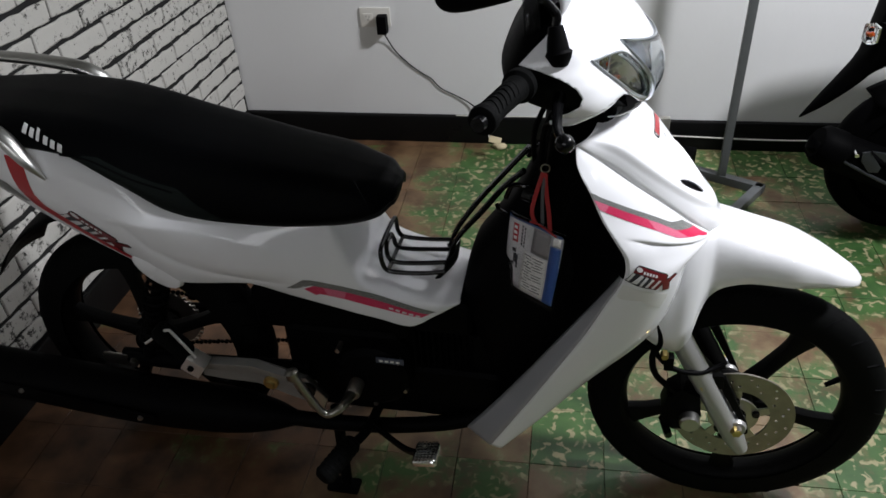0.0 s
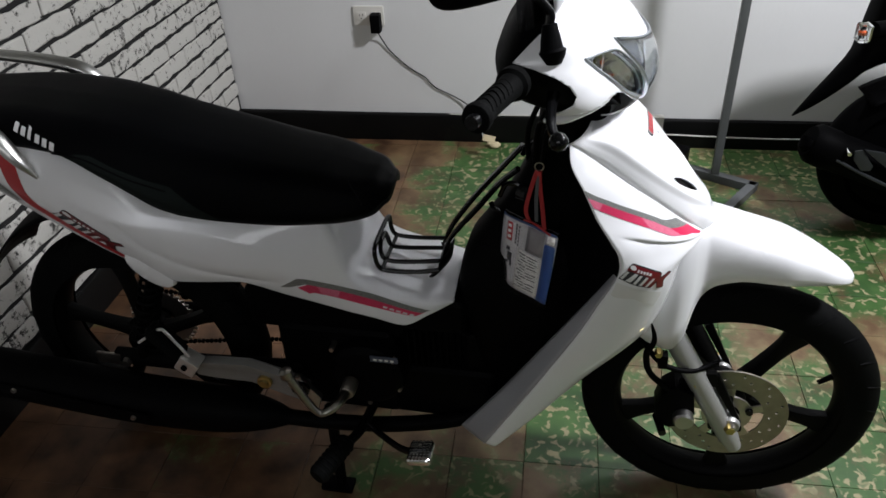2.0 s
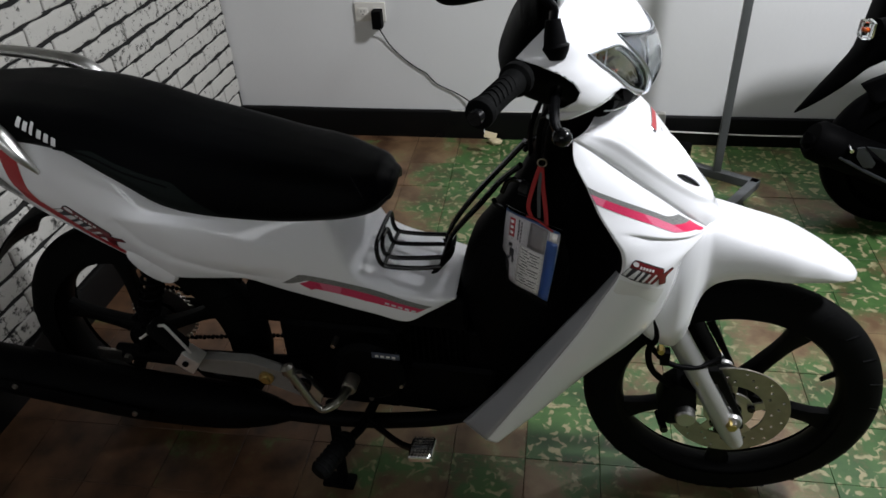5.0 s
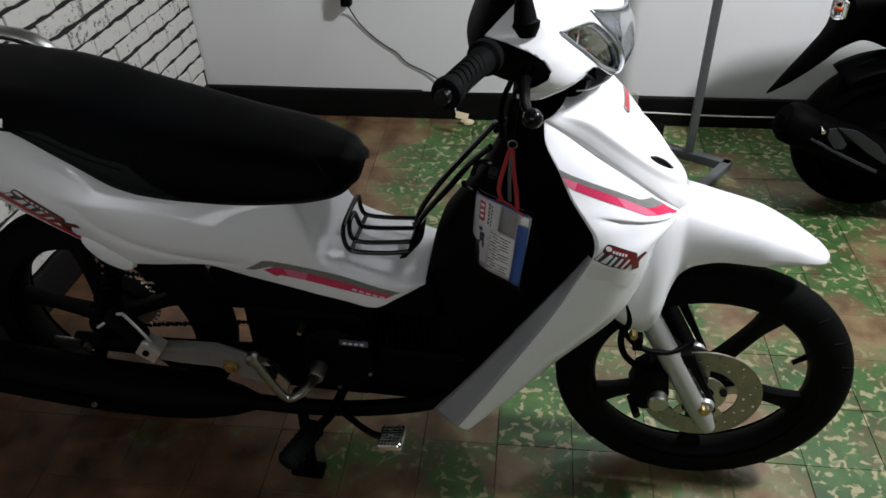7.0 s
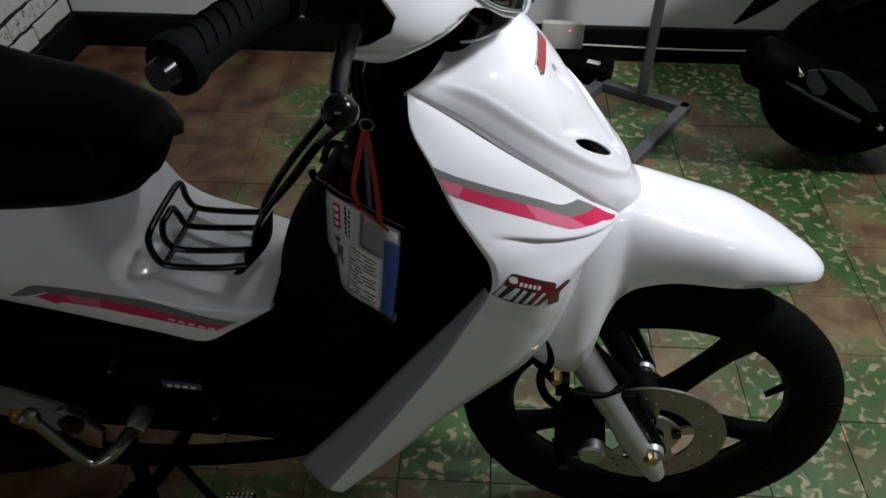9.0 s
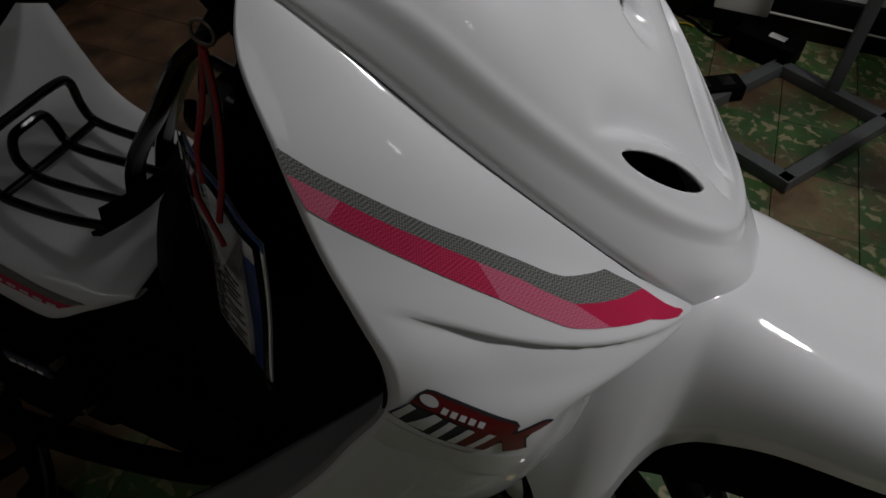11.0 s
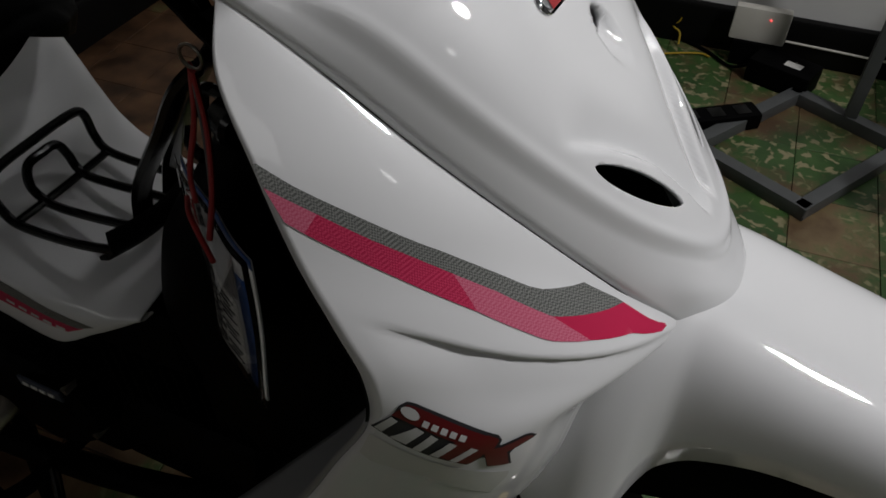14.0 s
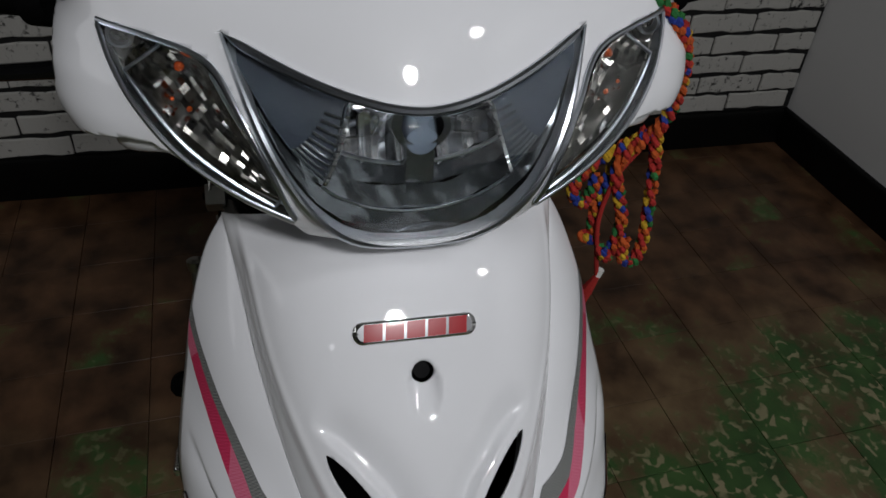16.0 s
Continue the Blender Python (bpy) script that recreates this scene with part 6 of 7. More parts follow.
tag_bit("blue_edge", BLUECARD, 0.79, 0.955, 0.20, 1.0, 0.001)
tag_bit("pale_edge", PAPER, 0.965, 1.0, 0.06, 1.0, 0.001)
tag_bit("photo_panel", mat("pale_grey_print", (0.44, 0.43, 0.43), 0.35, coat=0.4, var=0.45, scale=22), 0.02, 0.78, 0.07, 0.97, 0.001)
tag_bit("photo_band", mat("dark_grey_print", (0.20, 0.19, 0.19), 0.35, coat=0.4, var=0.3, scale=30), 0.46, 0.78, 0.07, 0.40, 0.0014)
tag_bit("red_mark", REDINK, 0.09, 0.19, 0.11, 0.37, 0.0018)
for k in range(3):
    tag_bit("pale_mark", PAPER, 0.11, 0.17, 0.14 + 0.075 * k, 0.18 + 0.075 * k, 0.0024)
for k in range(6):
    tag_bit("ink_bar", INK, 0.25, 0.275, 0.10 + 0.05 * k, 0.135 + 0.05 * k, 0.0018)
    tag_bit("ink_bar", INK, 0.30, 0.32, 0.12 + 0.05 * k, 0.15 + 0.05 * k, 0.0018)
tag_bit("ink_blot", INK, 0.10, 0.17, 0.47, 0.52, 0.0018)
tag_bit("ink_blot", INK, 0.13, 0.22, 0.54, 0.66, 0.0018)
tag_bit("ink_blot", INK, 0.09, 0.15, 0.67, 0.71, 0.0018)
tag_bit("ink_blot", INK, 0.19, 0.23, 0.66, 0.73, 0.0018)
tag_bit("sticker", mat("worn_sticker_paper", (0.55, 0.54, 0.50), 0.6, var=0.15, scale=70), 0.33, 0.77, 0.42, 0.97, 0.0024, "white printed paper sticker")
for k in range(13):
    u0 = 0.37 + 0.03 * (k % 3)
    tag_bit("ink_bar", INK, u0, u0 + 0.13 - 0.02 * (k % 2), 0.450 + 0.038 * k, 0.459 + 0.038 * k, 0.0032)
    if k not in (5, 9):
        tag_bit("ink_bar", INK, u0 + 0.16, 0.73 - 0.04 * (k % 2), 0.450 + 0.038 * k, 0.459 + 0.038 * k, 0.0032)
tag_bit("pale_mark", PAPER, 0.83, 0.95, 0.07, 0.17, 0.0024)
tag_bit("sleeve", glass("clear_sleeve", (0.96, 0.96, 0.96), 0.02, 1.2), 0.0, 1.03, -0.02, 1.06, 0.0045, "clear plastic sleeve").visible_shadow = False
part("key_ring", tube([(0.871 + 0.007 * math.cos(q), -0.089, 0.815 + 0.007 * math.sin(q)) for q in np.linspace(0, 2 * math.pi, 19)[:-1]], 0.0011, 6, closed=True), STEEL, tag)
part("strap", tube([(0.871, -0.090, 0.808), (0.874, -0.094, 0.775), (0.880, -0.108, 0.745), (0.884, -0.124, 0.722)], 0.0052, 10, 24, flat=0.35), REDCORD, tag, "flat red strap")
part("strap", tube([(0.868, -0.088, 0.808), (0.858, -0.086, 0.770), (0.852, -0.094, 0.738), (0.858, -0.102, 0.722)], 0.0045, 10, 24, flat=0.35), REDCORD, tag)
part("strap_end", tube([(0.870, -0.090, 0.800), (0.868, -0.092, 0.760), (0.870, -0.102, 0.722)], 0.0042, 10, 18, flat=0.35), STANDGREY, tag, "grey strap end")
part("cord", tube([(0.850, -0.100, 0.722), (0.868, -0.118, 0.728), (0.895, -0.136, 0.720)], 0.0016, 8, 16), REDCORD, tag, "thin red cord")

# braided tassel of coloured wool on the left bar end
tas = thing("wool_tassel", "braided tassel of red, yellow, blue and green wool", "tassel")
WOOL = [mat("wool_" + n, c, 0.9, var=0.3, scale=200, bump=0.6, bump_scale=500) for n, c in (("red", (0.36, 0.02, 0.015)), ("orange", (0.48, 0.08, 0.012)), ("yellow", (0.5, 0.30, 0.015)), ("blue", (0.015, 0.035, 0.24)), ("green", (0.02, 0.15, 0.035)))]
rng = random.Random(3)
braids = [
    [(0.925, 0.176, 1.024), (0.930, 0.194, 1.010), (0.928, 0.207, 0.995), (0.920, 0.217, 0.978), (0.908, 0.228, 0.958), (0.898, 0.235, 0.935), (0.893, 0.236, 0.915), (0.892, 0.230, 0.895), (0.893, 0.234, 0.868), (0.894, 0.239, 0.822), (0.896, 0.241, 0.785), (0.898, 0.236, 0.766), (0.898, 0.224, 0.770), (0.897, 0.222, 0.790)],
    [(0.890, 0.229, 0.895), (0.886, 0.206, 0.864), (0.888, 0.212, 0.832), (0.890, 0.219, 0.805), (0.893, 0.212, 0.770), (0.893, 0.204, 0.778)],
    [(0.888, 0.228, 0.892), (0.880, 0.200, 0.872), (0.878, 0.180, 0.852), (0.879, 0.173, 0.833), (0.880, 0.186, 0.822), (0.880, 0.192, 0.846)],
    [(0.882, 0.226, 0.890), (0.878, 0.205, 0.850), (0.878, 0.198, 0.806), (0.880, 0.200, 0.782), (0.881, 0.190, 0.786)]]
for b_i, br in enumerate(braids):
    pts = smooth(br, 70 if b_i == 0 else 30)
    for k, p in enumerate(pts):
        for s in range(3):
            a = k * 0.9 + s * 2.1
            bmb = bmesh.new()
            off = Vector((math.cos(a), math.sin(a), 0)) * 0.0032
            bmesh.ops.create_icosphere(bmb, subdivisions=1, radius=0.0038, matrix=Matrix.Translation(Vector(p) + off) @ Matrix.Rotation(a, 4, "Z") @ Matrix.Rotation(radians(35), 4, "X") @ Matrix.Diagonal((0.85, 0.85, 1.45, 1)))
            part("knot", bmb, WOOL[(0, 1, 2, 3, 0, 4, 1)[(k // 2 + s * 2 + b_i * 3 + (k % 5 == 0)) % 7]], tas)
part("tail", tube([(0.888, 0.222, 0.880), (0.884, 0.208, 0.850), (0.886, 0.199, 0.81), (0.889, 0.202, 0.775), (0.891, 0.207, 0.745)], 0.0022, 8, 24), WOOL[0], tas, "thin red tail cord")
part("end_tuft", tube([(0.892, 0.207, 0.745), (0.890, 0.201, 0.727), (0.892, 0.197, 0.713)], [0.003, 0.006, 0.004], 8), WOOL[0], tas)
part("end_cap", tube([(0.891, 0.210, 0.752), (0.890, 0.203, 0.728)], [0.0035, 0.003], 8), PAPER, tas)
part("loop", tube([(0.905, 0.157, 1.026), (0.924, 0.200, 1.006), (0.914, 0.222, 0.970), (0.894, 0.234, 0.930)], 0.004, 8, 16), WOOL[2], tas)

# ---- things along the back wall ----
def on_back(x, off, z):
    """A point off the back wall's face, x metres along the room's long axis."""
    s = (x - CORNER.x) / back_u.x
    p = CORNER + back_u * s - Vector((-back_u.y, back_u.x)) * off
    return Vector((p.x, p.y, z))


WB = Matrix.Rotation(BACK, 4, "Z")
out = thing("wall_outlet", "ivory double wall socket plate", "socket", Matrix.Translation(on_back(0.118, 0.0, 0.495)) @ WB)
part("plate", box(0, -0.004, 0, 0.112, 0.008, 0.070, 0.003), IVORY, out)
for sx in (-0.027, 0.027):
    part("socket", box(sx, -0.0088, 0, 0.036, 0.003, 0.030, 0.0015), IVORY, out)
    for dx in (-0.006, 0.006):
        part("slot", box(sx + dx, -0.0106, 0.004, 0.002, 0.001, 0.008), INK, out)
    part("earth_slot", box(sx, -0.0106, -0.008, 0.004, 0.001, 0.004), INK, out)
plug = thing("power_adapter", "black plug-in power adapter with thin cord", "adapter", Matrix.Translation(on_back(0.118, 0.0, 0.495)) @ WB)
part("case", box(0.030, -0.030, -0.018, 0.036, 0.040, 0.066, 0.006), BLACK, plug)
cord = [on_back(0.150, 0.03, 0.445), on_back(0.160, 0.012, 0.41), on_back(0.183, 0.006, 0.367), on_back(0.23, 0.005, 0.318), on_back(0.274, 0.005, 0.284), on_back(0.31, 0.005, 0.262), on_back(0.347, 0.006, 0.222), on_back(0.41, 0.006, 0.19), on_back(0.464, 0.012, 0.160), on_back(0.52, 0.03, 0.118)]
cd = thing("adapter_cord", "thin black electric cord along the wall", "cord")
part("cord", tube(cord, 0.0023, 8, 60), BLACK, cd)
# white flex running along the skirting
wf = thing("white_flex", "thin white cable clipped along the black skirting", "cable")
part("flex", tube([on_back(x, 0.022, 0.052 + 0.004 * math.sin(x * 7)) for x in np.linspace(1.20, 1.75, 14)], 0.0028, 8), IVORY, wf)
wf2 = thing("white_flex", "thin white cable on top of the black skirting", "cable")
part("flex", tube([on_back(x, 0.012, 0.116 + 0.002 * math.sin(x * 9)) for x in np.linspace(0.40, 0.95, 14)], 0.0022, 8), IVORY, wf2)

lb = thing("paper_label", "small beige paper label hanging on a white string by the skirting", "label", Matrix.Translation((0.572, 1.372, 0.087)))
part("paper", box(0, 0, 0, 0.046, 0.0015, 0.024, 0.0005, pose(0, 0, 0, -30, 14, 4)), BEIGE, lb)
part("string", tube([(-0.022, 0.001, 0.006), (-0.030, 0.030, 0.035), (-0.034, 0.10, 0.060), (-0.036, 0.132, 0.034)], 0.0012, 6, 14), PAPER, lb)

# grey display stand: square tube base and pole
st = thing("display_stand", "grey painted steel display stand with square base", "stand")
A, Bc, Cc = Vector((1.256, 1.366, 0)), Vector((1.493, 1.252, 0)), Vector((1.312, 0.956, 0))
D = A + Cc - Bc
TW = 0.030


def square_bar(a, b, w, name):
    d = b - a
    m = Matrix.Translation((a + b) / 2) @ d.to_track_quat("X", "Z").to_matrix().to_4x4()
    part(name, box(0, 0, 0, d.length + (w if abs(d.z) < 0.1 else 0), w, w, 0.003, m), STANDGREY, st)


zz = Vector((0, 0, TW / 2))
for p, q in ((A, Bc), (Bc, Cc), (Cc, D), (D, A)):
    square_bar(p + zz, q + zz, TW, "base_bar")
pole = A * 0.5 + Bc * 0.5
square_bar(pole + Vector((0, 0, TW)), pole + Vector((0.0, 0.0, 1.75)), 0.026, "pole")
square_bar(pole + Vector((-0.22, 0.02, 1.735)), pole + Vector((0.22, -0.02, 1.735)), 0.026, "cross_bar")

# router and its power box by the skirting
ro = thing("router", "small white wireless router with a red light", "router", Matrix.Translation(on_back(1.13, 0.055, 0.0)) @ WB)
part("case", box(0, 0, 0.105, 0.13, 0.028, 0.085, 0.008), IVORY, ro)
RED_LED = bpy.data.materials.new("red_indicator")
RED_LED.use_nodes = True
RED_LED.node_tree.nodes["Principled BSDF"].inputs["Emission Color"].default_value = (1, 0.03, 0.03, 1)
RED_LED.node_tree.nodes["Principled BSDF"].inputs["Emission Strength"].default_value = 3
part("led", box(0.02, -0.0145, 0.125, 0.004, 0.002, 0.004), RED_LED, ro)
part("foot", box(0, 0.002, 0.032, 0.10, 0.05, 0.064, 0.006), BLACK, ro)
pb = thing("power_box", "black power box with a white label on the floor", "power supply", Matrix.Translation((1.215, 1.425, 0)) @ Matrix.Rotation(radians(-18), 4, "Z"))
part("case", box(0, 0, 0.03, 0.15, 0.085, 0.06, 0.008), BLACK, pb)
part("paper_label", box(0.02, -0.005, 0.0608, 0.04, 0.022, 0.001), PAPER, pb)
part("lead", tube([(-0.07, 0, 0.03), (-0.12, -0.02, 0.008), (-0.20, 0.01, 0.006), (-0.28, 0.02, 0.006)], 0.004, 8, 20), BLACK, pb)
ps = thing("power_strip", "black extension socket lying on the floor", "power strip", Matrix.Translation((1.10, 1.18, 0)) @ Matrix.Rotation(radians(35), 4, "Z"))
part("case", box(0, 0, 0.02, 0.20, 0.055, 0.04, 0.008), BLACK, ps)
for k in range(3):
    part("socket", box(-0.06 + 0.06 * k, 0, 0.0405, 0.034, 0.034, 0.002, 0.0008), GLOSSBLACK, ps)
yc = thing("yellow_cable", "yellow cable tangled on the floor by the skirting", "cable")
YEL = mat("yellow_cable_sheath", (0.40, 0.27, 0.02), 0.5, var=0.1, scale=60)
part("cable", tube([(0.955, 1.500, 0.006), (0.950, 1.515, 0.030), (0.930, 1.525, 0.040), (0.945, 1.525, 0.062), (0.932, 1.53, 0.088), (0.880, 1.53, 0.076), (0.838, 1.53, 0.066), (0.815, 1.525, 0.042), (0.832, 1.515, 0.010), (0.880, 1.440, 0.006), (0.905, 1.420, 0.006), (0.940, 1.443, 0.006), (1.010, 1.476, 0.006), (1.04, 1.47, 0.006)], 0.0026, 8, 80), YEL, yc)
for k, (x, y, s) in enumerate(((0.575, 1.469, 0.020), (0.722, 1.476, 0.020))):
    deb = thing("plaster_chip", "small beige lump of plaster on the floor", "debris", Matrix.Translation((x, y, 0)))
    bmb = bmesh.new()
    bmesh.ops.create_icosphere(bmb, subdivisions=2, radius=1, matrix=Matrix.Translation((0, 0, s * 0.55)) @ Matrix.Diagonal((s * 1.5, s * 0.9, s * 0.6, 1)))
    for v in bmb.verts:
        v.co += Vector((1, 1, 0.4)) * 0.006 * noise.noise(v.co * 60 + Vector((k, 0, 0)))
        v.co.z = max(v.co.z, 0.0)
    part("lump", bmb, BEIGE, deb, "", 60)

# ceiling bulbs
for bx, by, bz, bw, br in BULBS:
    lp = thing("ceiling_lamp", "bare round lamp bulb on a white ceiling holder", "lamp", Matrix.Translation((bx, by, 0)), group="ceiling lamps")
    part("holder", lathe([(0, 0), (0.055, 0), (0.05, -0.03), (0.03, -0.05), (0, -0.05)], 24, Matrix.Translation((0, 0, CEIL)) @ Matrix.Rotation(radians(90), 4, "X")), IVORY, lp)

DEEP = mat("deep_black_enamel", (0.0010, 0.0010, 0.0011), 0.55, spec=0.02, var=0.2, scale=30)
# body of the added fill panel; the room has no such lamp
wl = thing("wall_lamp", "added fill light panel behind the camera, not part of the room", "lamp", look(FILL_PANEL, (0.6, 0.0, 0.6)))
part("housing", box(0, 0, 0.040, 2.46, 0.96, 0.05, 0.008), IVORY, wl)
for sx in (-0.5, 0.5):
    part("bracket", tube([(sx, 0, 0.06), (sx, 0.05, 0.16), (sx, 0.08, 0.24)], 0.012, 10), IVORY, wl)

# ---- the black motorcycle behind, seen in part ----
ob2 = thing("black_motorcycle", "black motorcycle parked by the wall, rear end in view", "motorcycle", Matrix.Translation((1.845, 1.06, 0)) @ Matrix.Rotation(radians(4), 4, "Z"))
w2 = sub("wheel", "", ob2)
w2.location, w2.scale = (0.022, 0.045, 0.240), (0.842, 1, 0.842)
prof = [(0.215 + 0.07 * math.sin(math.pi * i / 16) ** 0.6, -0.05 * math.cos(math.pi * i / 16)) for i in range(17)]
part("tyre", lathe(prof, 72), RUBBER, w2)
part("rim", lathe([(0.216, -0.04), (0.205, -0.03), (0.196, 0), (0.205, 0.03), (0.216, 0.04)], 64), RIMBLACK, w2)
part("hub", lathe([(0, -0.06), (0.06, -0.06), (0.065, -0.05), (0.065, 0.05), (0, 0.06)], 32), RIMBLACK, w2)
for k in range(6):
    a = radians(60 * k + 15)
    part("spoke", tube([(0.05 * math.cos(a), 0, 0.05 * math.sin(a)), (0.2 * math.cos(a), 0, 0.2 * math.sin(a))], [0.02, 0.016], 10), RIMBLACK, w2)
# muffler with guard
mu = sub("muffler", "black muffler with grey heat guard", ob2)
part("can", tube([(0.42, -0.04, 0.12), (0.26, -0.055, 0.135), (0.16, -0.065, 0.165), (0.0, -0.070, 0.225), (-0.20, -0.074, 0.302), (-0.285, -0.075, 0.338), (-0.296, -0.075, 0.343)], [0.02, 0.035, 0.052, 0.056, 0.056, 0.052, 0.02], 28, 44), GLOSSBLACK, mu)
part("end_cap", tube([(-0.235, -0.075, 0.316), (-0.285, -0.075, 0.338), (-0.302, -0.075, 0.346)], [0.060, 0.058, 0.044], 28), BLACK, mu)
SLATE = mat("slate_grey_guard", (0.016, 0.018, 0.020), 0.4, var=0.15, scale=30, rough_var=0.1)
part("guard", plate([(-0.194, 0.346), (-0.175, 0.350), (-0.135, 0.300), (-0.140, 0.285), (-0.165, 0.285), (-0.192, 0.320)], 0.006, Matrix.Translation((0, -0.134, 0)), 0.002), SLATE, mu, "slate grey heat guard")
part("guard", plate([(-0.172, 0.353), (-0.120, 0.345), (-0.050, 0.300), (0.0, 0.246), (-0.020, 0.243), (-0.080, 0.280), (-0.150, 0.335)], 0.006, Matrix.Translation((0, -0.138, 0)), 0.002), SLATE, mu, "slate grey heat guard")
part("guard_rail", tube([(-0.268, -0.125, 0.332), (-0.15, -0.132, 0.270), (-0.03, -0.130, 0.212)], 0.005, 8, 20), SLATE, mu)
for bx, bz in ((-0.208, 0.338), (0.022, 0.1985)):
    part("bolt", lathe([(0, -0.006), (0.006, -0.006), (0.008, 0), (0.008, 0.02)], 12, Matrix.Translation((bx, -0.134, bz))), CHROME, mu)
# long pointed rear mudguard that widens into the tail
MUDGUARD = [  # x, low, top, half width
    (-0.290, 0.318, 0.323, 0.004), (-0.250, 0.346, 0.386, 0.018), (-0.193, 0.398, 0.472, 0.034), (-0.160, 0.434, 0.530, 0.044), (-0.150, 0.446, 0.572, 0.050), (-0.140, 0.456, 0.680, 0.056), (-0.120, 0.474, 0.745, 0.062),
    (-0.070, 0.4985, 0.770, 0.075), (0.0, 0.475, 0.78, 0.085), (0.08, 0.440, 0.78, 0.10), (0.20, 0.40, 0.78, 0.11), (0.36, 0.40, 0.78, 0.11)]
rows = []
for x in np.linspace(-0.290, 0.36, 60):
    _, low, top, hw = at_col(MUDGUARD, x)
    m, hh = (low + top) / 2, (top - low) / 2
    rows.append([(x, 0.14 + hw * math.copysign(abs(math.cos(a)) ** 0.7, math.cos(a)), m + hh * math.copysign(abs(math.sin(a)) ** 0.7, math.sin(a))) for a in np.linspace(0, 2 * math.pi, 21)[:-1]])
part("rear_mudguard", grid(rows, ring=True), BLACK, ob2, "long pointed black rear mudguard", 60)
rows = []
for i in range(14):
    s = i / 13
    x = 0.02 + 0.9 * s
    z = 0.78 + 0.05 * math.sin(math.pi * s) - 0.05 * s
    hw, hh = 0.10 + 0.05 * math.sin(math.pi * min(1, s + 0.2)), 0.07
    rows.append([(x, hw * math.copysign(abs(math.cos(a)) ** 0.6, math.cos(a)), z + hh * math.copysign(abs(math.sin(a)) ** 0.6, math.sin(a))) for a in np.linspace(0, 2 * math.pi, 21)[:-1]])
part("seat", grid(rows, ring=True), BLACK, ob2, "black tail and seat")
part("wheel_hub_cover", lathe([(0, -0.03), (0.165, -0.028), (0.174, -0.01), (0.174, 0.03), (0, 0.03)], 40, Matrix.Translation((0.022, 0.045, 0.240))), RIMBLACK, ob2)
part("side_panel", box(0.34, 0.06, 0.56, 0.40, 0.20, 0.34, 0.06, None, 3), BLACK, ob2)
ind2 = sub("rear_indicator", "rear indicator with clear lens and amber bulb", ob2)
ind2.location = (-0.12, 0.075, -0.07)
part("stalk", tube([(0.16, -0.10, 0.745), (-0.02, -0.14, 0.742), (-0.10, -0.17, 0.742)], [0.016, 0.020, 0.022], 14, 14), BLACK, ind2)
ob = part("lens", box(-0.132, -0.185, 0.742, 0.026, 0.038, 0.044, 0.007, Matrix.Translation((0, 0, 0)), 3), LENS, ind2)
ob.visible_shadow = False
bmb = bmesh.new()
bmesh.ops.create_uvsphere(bmb, u_segments=12, v_segments=8, radius=0.008, matrix=Matrix.Translation((-0.130, -0.185, 0.742)))
part("bulb", bmb, AMBER, ind2)
part("reflector", box(-0.116, -0.18, 0.742, 0.006, 0.036, 0.040, 0.002), CHROME, ind2)
rows = []
for a in np.linspace(radians(35), radians(128), 24):
    rows.append([(0.022 + 0.252 * math.cos(a), 0.045 + y, 0.240 + 0.236 * math.sin(a)) for y in np.linspace(-0.07, 0.07, 8)])
thick(part("hugger", grid(rows), BLACK, ob2), 0.004)
part("swing_arm", tube([(0.022, -0.03, 0.24), (0.5, -0.05, 0.32)], 0.024, 12), BLACK, ob2)
part("engine_block", box(0.62, 0, 0.36, 0.4, 0.26, 0.34, 0.05, None, 3), BLACK, ob2)
copy_thing(w2, w2.matrix_basis @ Matrix.Translation((1.28, 0, 0)))
part("fork", tube([(1.28, -0.09, 0.285), (1.08, -0.09, 0.8)], 0.02, 12), BLACK, ob2)
part("front_body", box(0.98, 0, 0.72, 0.42, 0.26, 0.40, 0.12, None, 3), BLACK, ob2)
for o in ob2.children_recursive:
    if o.type == "MESH" and o.data.materials[0] in (BLACK, RIMBLACK, GLOSSBLACK, RUBBER):
        o.data.materials[0] = DEEP

# ---- floor tiles ----
TILE_SIZE = 0.1655
tile_me = mesh_of("tile", box(0, 0, -0.006, TILE_SIZE - 0.0014, TILE_SIZE - 0.0014, 0.012, 0.0006, segs=1), TILE)
TA = math.radians(3.2)
tu, tv = Vector((math.cos(TA), math.sin(TA))), Vector((-math.sin(TA), math.cos(TA)))
t0 = Vector((0.455, 1.135))
rest = []
rng = random.Random(5)
for i in range(-8, 30):
    for j in range(-32, 5):
        c = t0 + tu * ((i + 0.5) * TILE_SIZE) + tv * ((j + 0.5) * TILE_SIZE)
        rel = c - CORNER
        if rel.dot(Vector((-back_u.y, back_u.x))) > 0.06 or rel.dot(back_u) < -0.06:
            continue
        near = -0.7 < c.x < 2.05 and -1.25 < c.y < 1.6 and -8 < i < 10 and j > -15
        tilt = (rng.uniform(-0.0006, 0.0006), rng.uniform(-0.12, 0.12))
        if near:
            ob = new("tile", tile_me)
            ob.matrix_basis = Matrix.Translation((c.x, c.y, tilt[0])) @ Matrix.Rotation(TA, 4, "Z") @ Matrix.Rotation(radians(tilt[1]), 4, "X")
            ob.parent = floor
        else:
            rest.append((c.x, c.y, tilt[0]))
h = TILE_SIZE / 2 - 0.0007
verts, faces = [], []
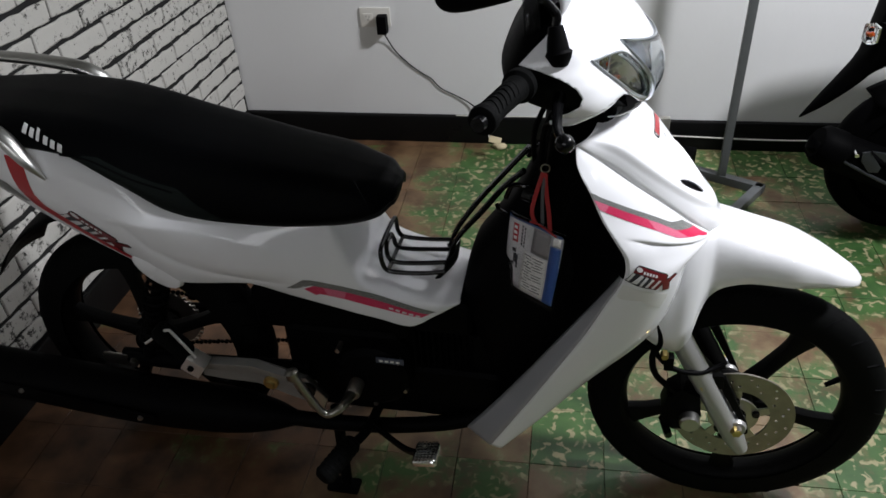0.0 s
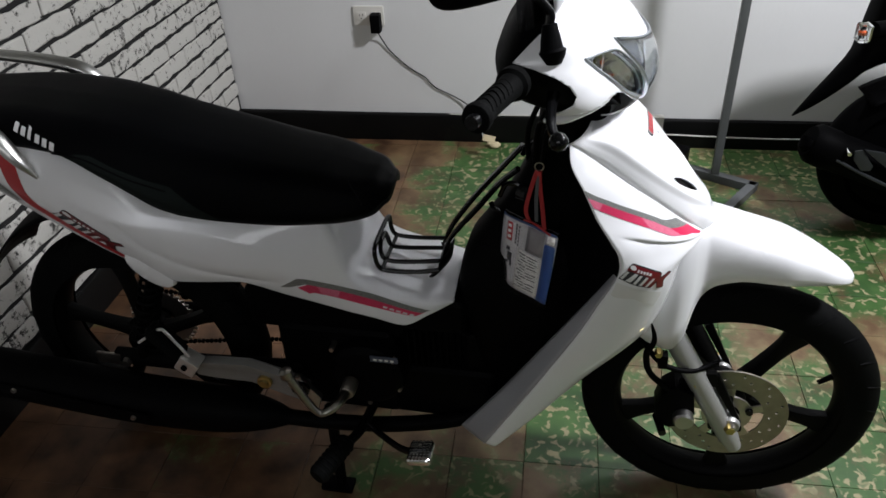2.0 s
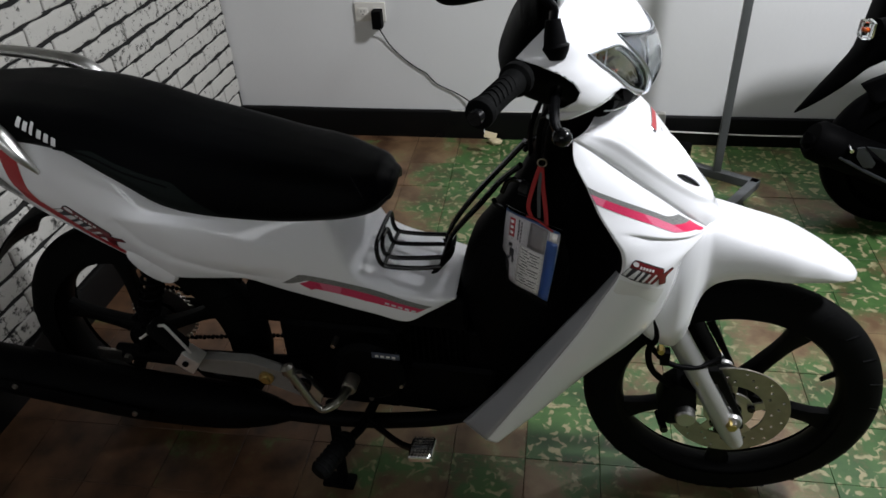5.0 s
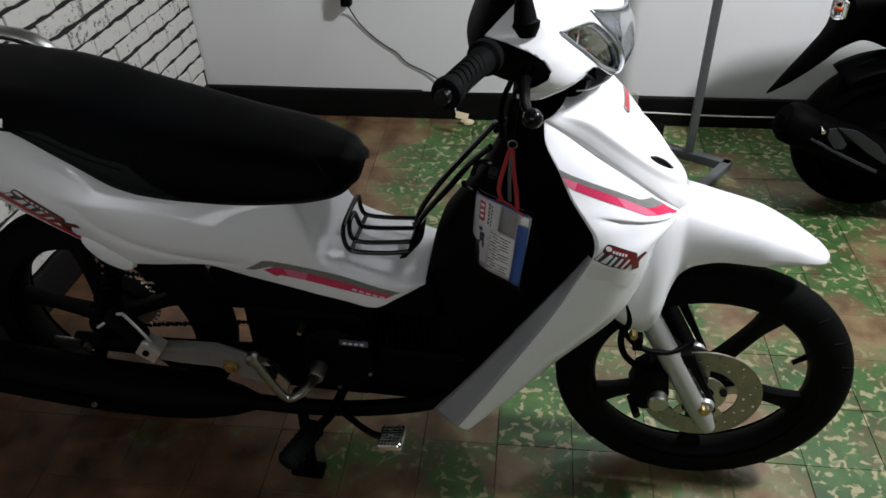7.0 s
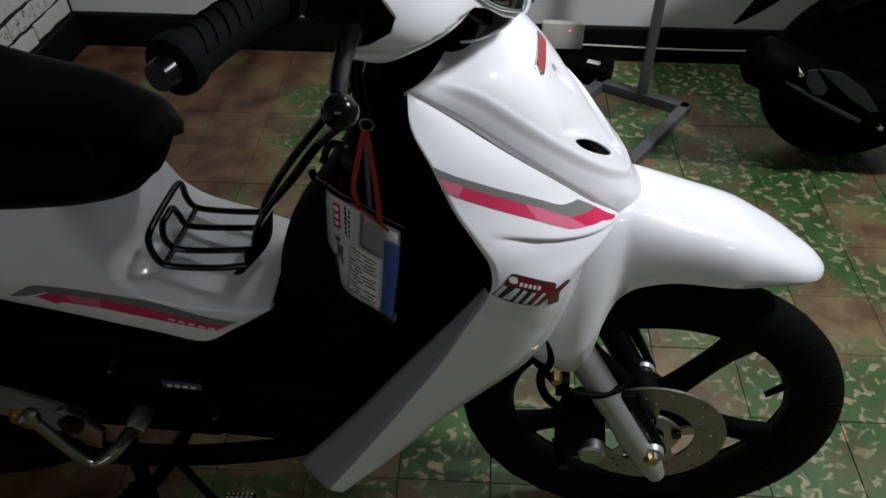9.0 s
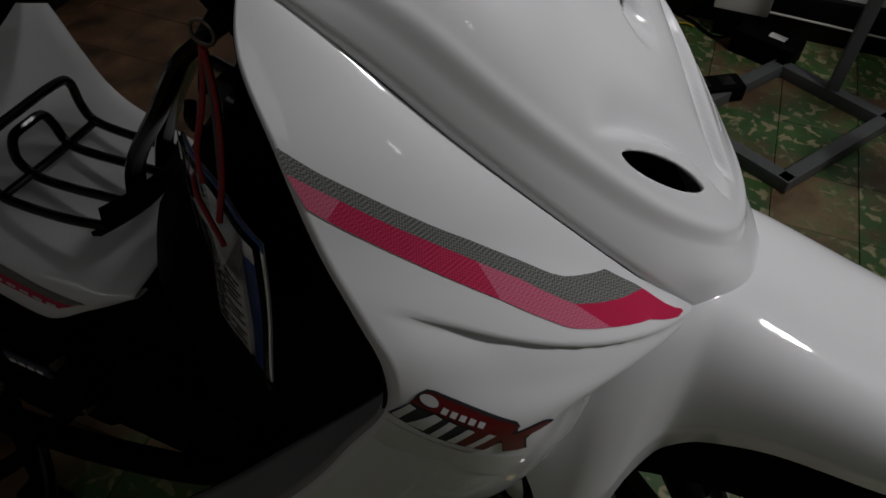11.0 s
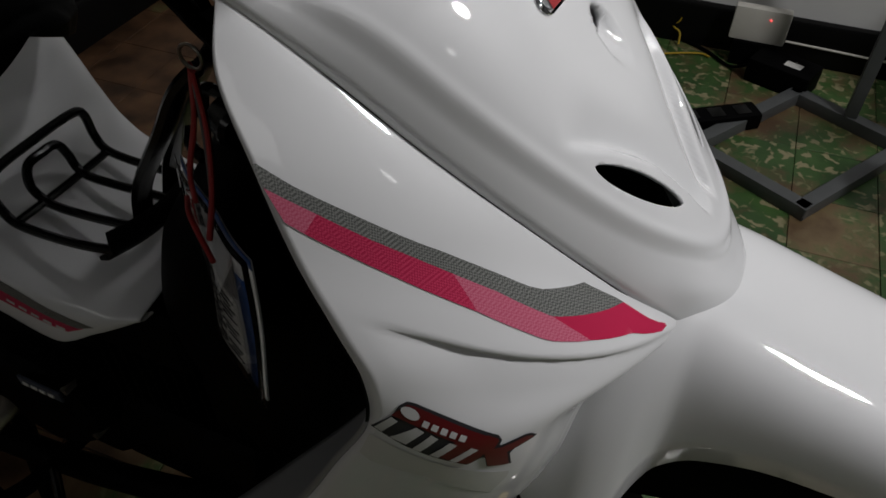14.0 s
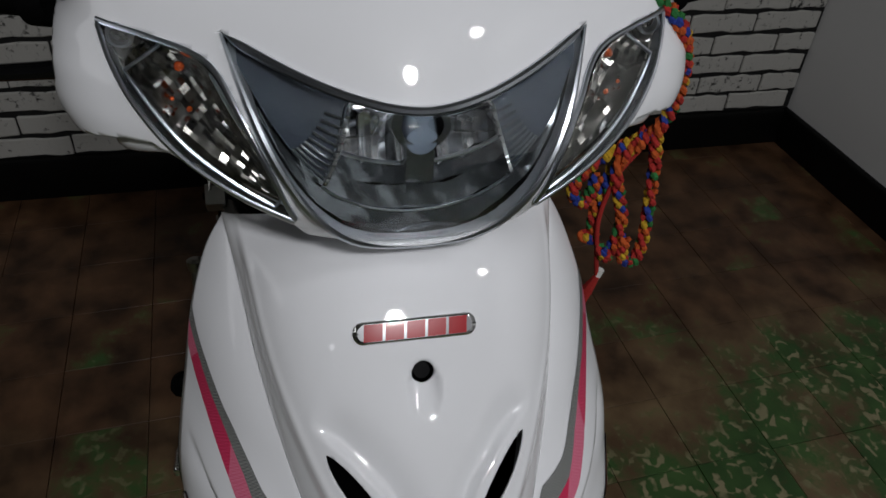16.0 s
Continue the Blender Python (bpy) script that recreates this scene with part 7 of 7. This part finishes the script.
for x, y, z in rest:
    base = len(verts)
    for a, b in ((-h, -h), (h, -h), (h, h), (-h, h)):
        q = tu * a + tv * b
        verts.append((x + q.x, y + q.y, z))
    for a, b in ((-h, -h), (h, -h), (h, h), (-h, h)):
        q = tu * a + tv * b
        verts.append((x + q.x, y + q.y, z - 0.008))
    faces.append((base, base + 1, base + 2, base + 3))
    for e in range(4):
        g = (e + 1) % 4
        faces.append((base + e, base + 4 + e, base + 4 + g, base + g))
me = bpy.data.meshes.new("tile_rest")
me.from_pydata(verts, [], faces)
me.materials.append(TILE_REST)
tr = new("tile_rest", me)
tr.parent = floor
tr["kind"] = "stuff"

# ---- bricks of the west wall ----
BL, BH, PITCH, ROW = 0.2000, 0.0500, 0.204, 0.0625
shapes = []
for s in range(6):
    r = random.Random(40 + s)
    bm = box(0, 0, 0, BL, 0.03, BH, 0.0028, segs=1)
    bmesh.ops.subdivide_edges(bm, edges=[e for e in bm.edges if abs(e.verts[0].co.x - e.verts[1].co.x) > 0.1], cuts=5)
    for v in bm.verts:
        v.co.x += 0.003 * noise.noise(v.co * 60 + Vector((s * 7, 0, 0)))
        v.co.z += 0.0062 * noise.noise(v.co * 38 + Vector((0, s * 5, 3)))
        v.co.y += 0.002 * noise.noise(v.co * 50 + Vector((0, 0, s * 9)))
    shapes.append(mesh_of("brick", bm, BRICK))
wall_west = bpy.data.objects["wall_west"]
rng = random.Random(11)
count = 0
joined = []
n_in = Vector((math.cos(BACK), math.sin(BACK)))
for row in range(0, 40):
    z = 0.120 + BH / 2 + row * ROW
    if z > CEIL - 0.04:
        break
    shift = (row % 2) * 0.5 * PITCH + rng.uniform(-0.02, 0.02)
    for k in range(0, 24):
        s = 0.02 + BL / 2 + k * PITCH - shift
        if s + BL / 2 < 0.03 or s > 4.9:
            continue
        p = CORNER - side_u * s
        ob_me = shapes[rng.randrange(6)]
        sx = 1.0
        if s - BL / 2 < 0.004:
            hi_s, lo_s = s + BL / 2, 0.004
            s, sx = (hi_s + lo_s) / 2, (hi_s - lo_s) / BL
            p = CORNER - side_u * s
        m = Matrix.Translation((p.x - n_in.x * 0.009, p.y, z + rng.uniform(-0.002, 0.002))) @ Matrix.Rotation(SIDE, 4, "Z") @ Matrix.Rotation(radians(rng.uniform(-0.6, 0.6)), 4, "Y") @ Matrix.Diagonal((sx, 1, 1, 1))
        if z < 1.25 and s < 3.2:
            ob = new("brick", ob_me)
            ob.matrix_basis = m
            ob.parent = wall_west
        else:
            b2 = bmesh.new()
            b2.from_mesh(ob_me)
            b2.transform(m)
            joined.append(b2)
bm = join(*joined)
bo = part("brick_rest", bm, BRICK, wall_west)
bo["kind"] = "stuff"
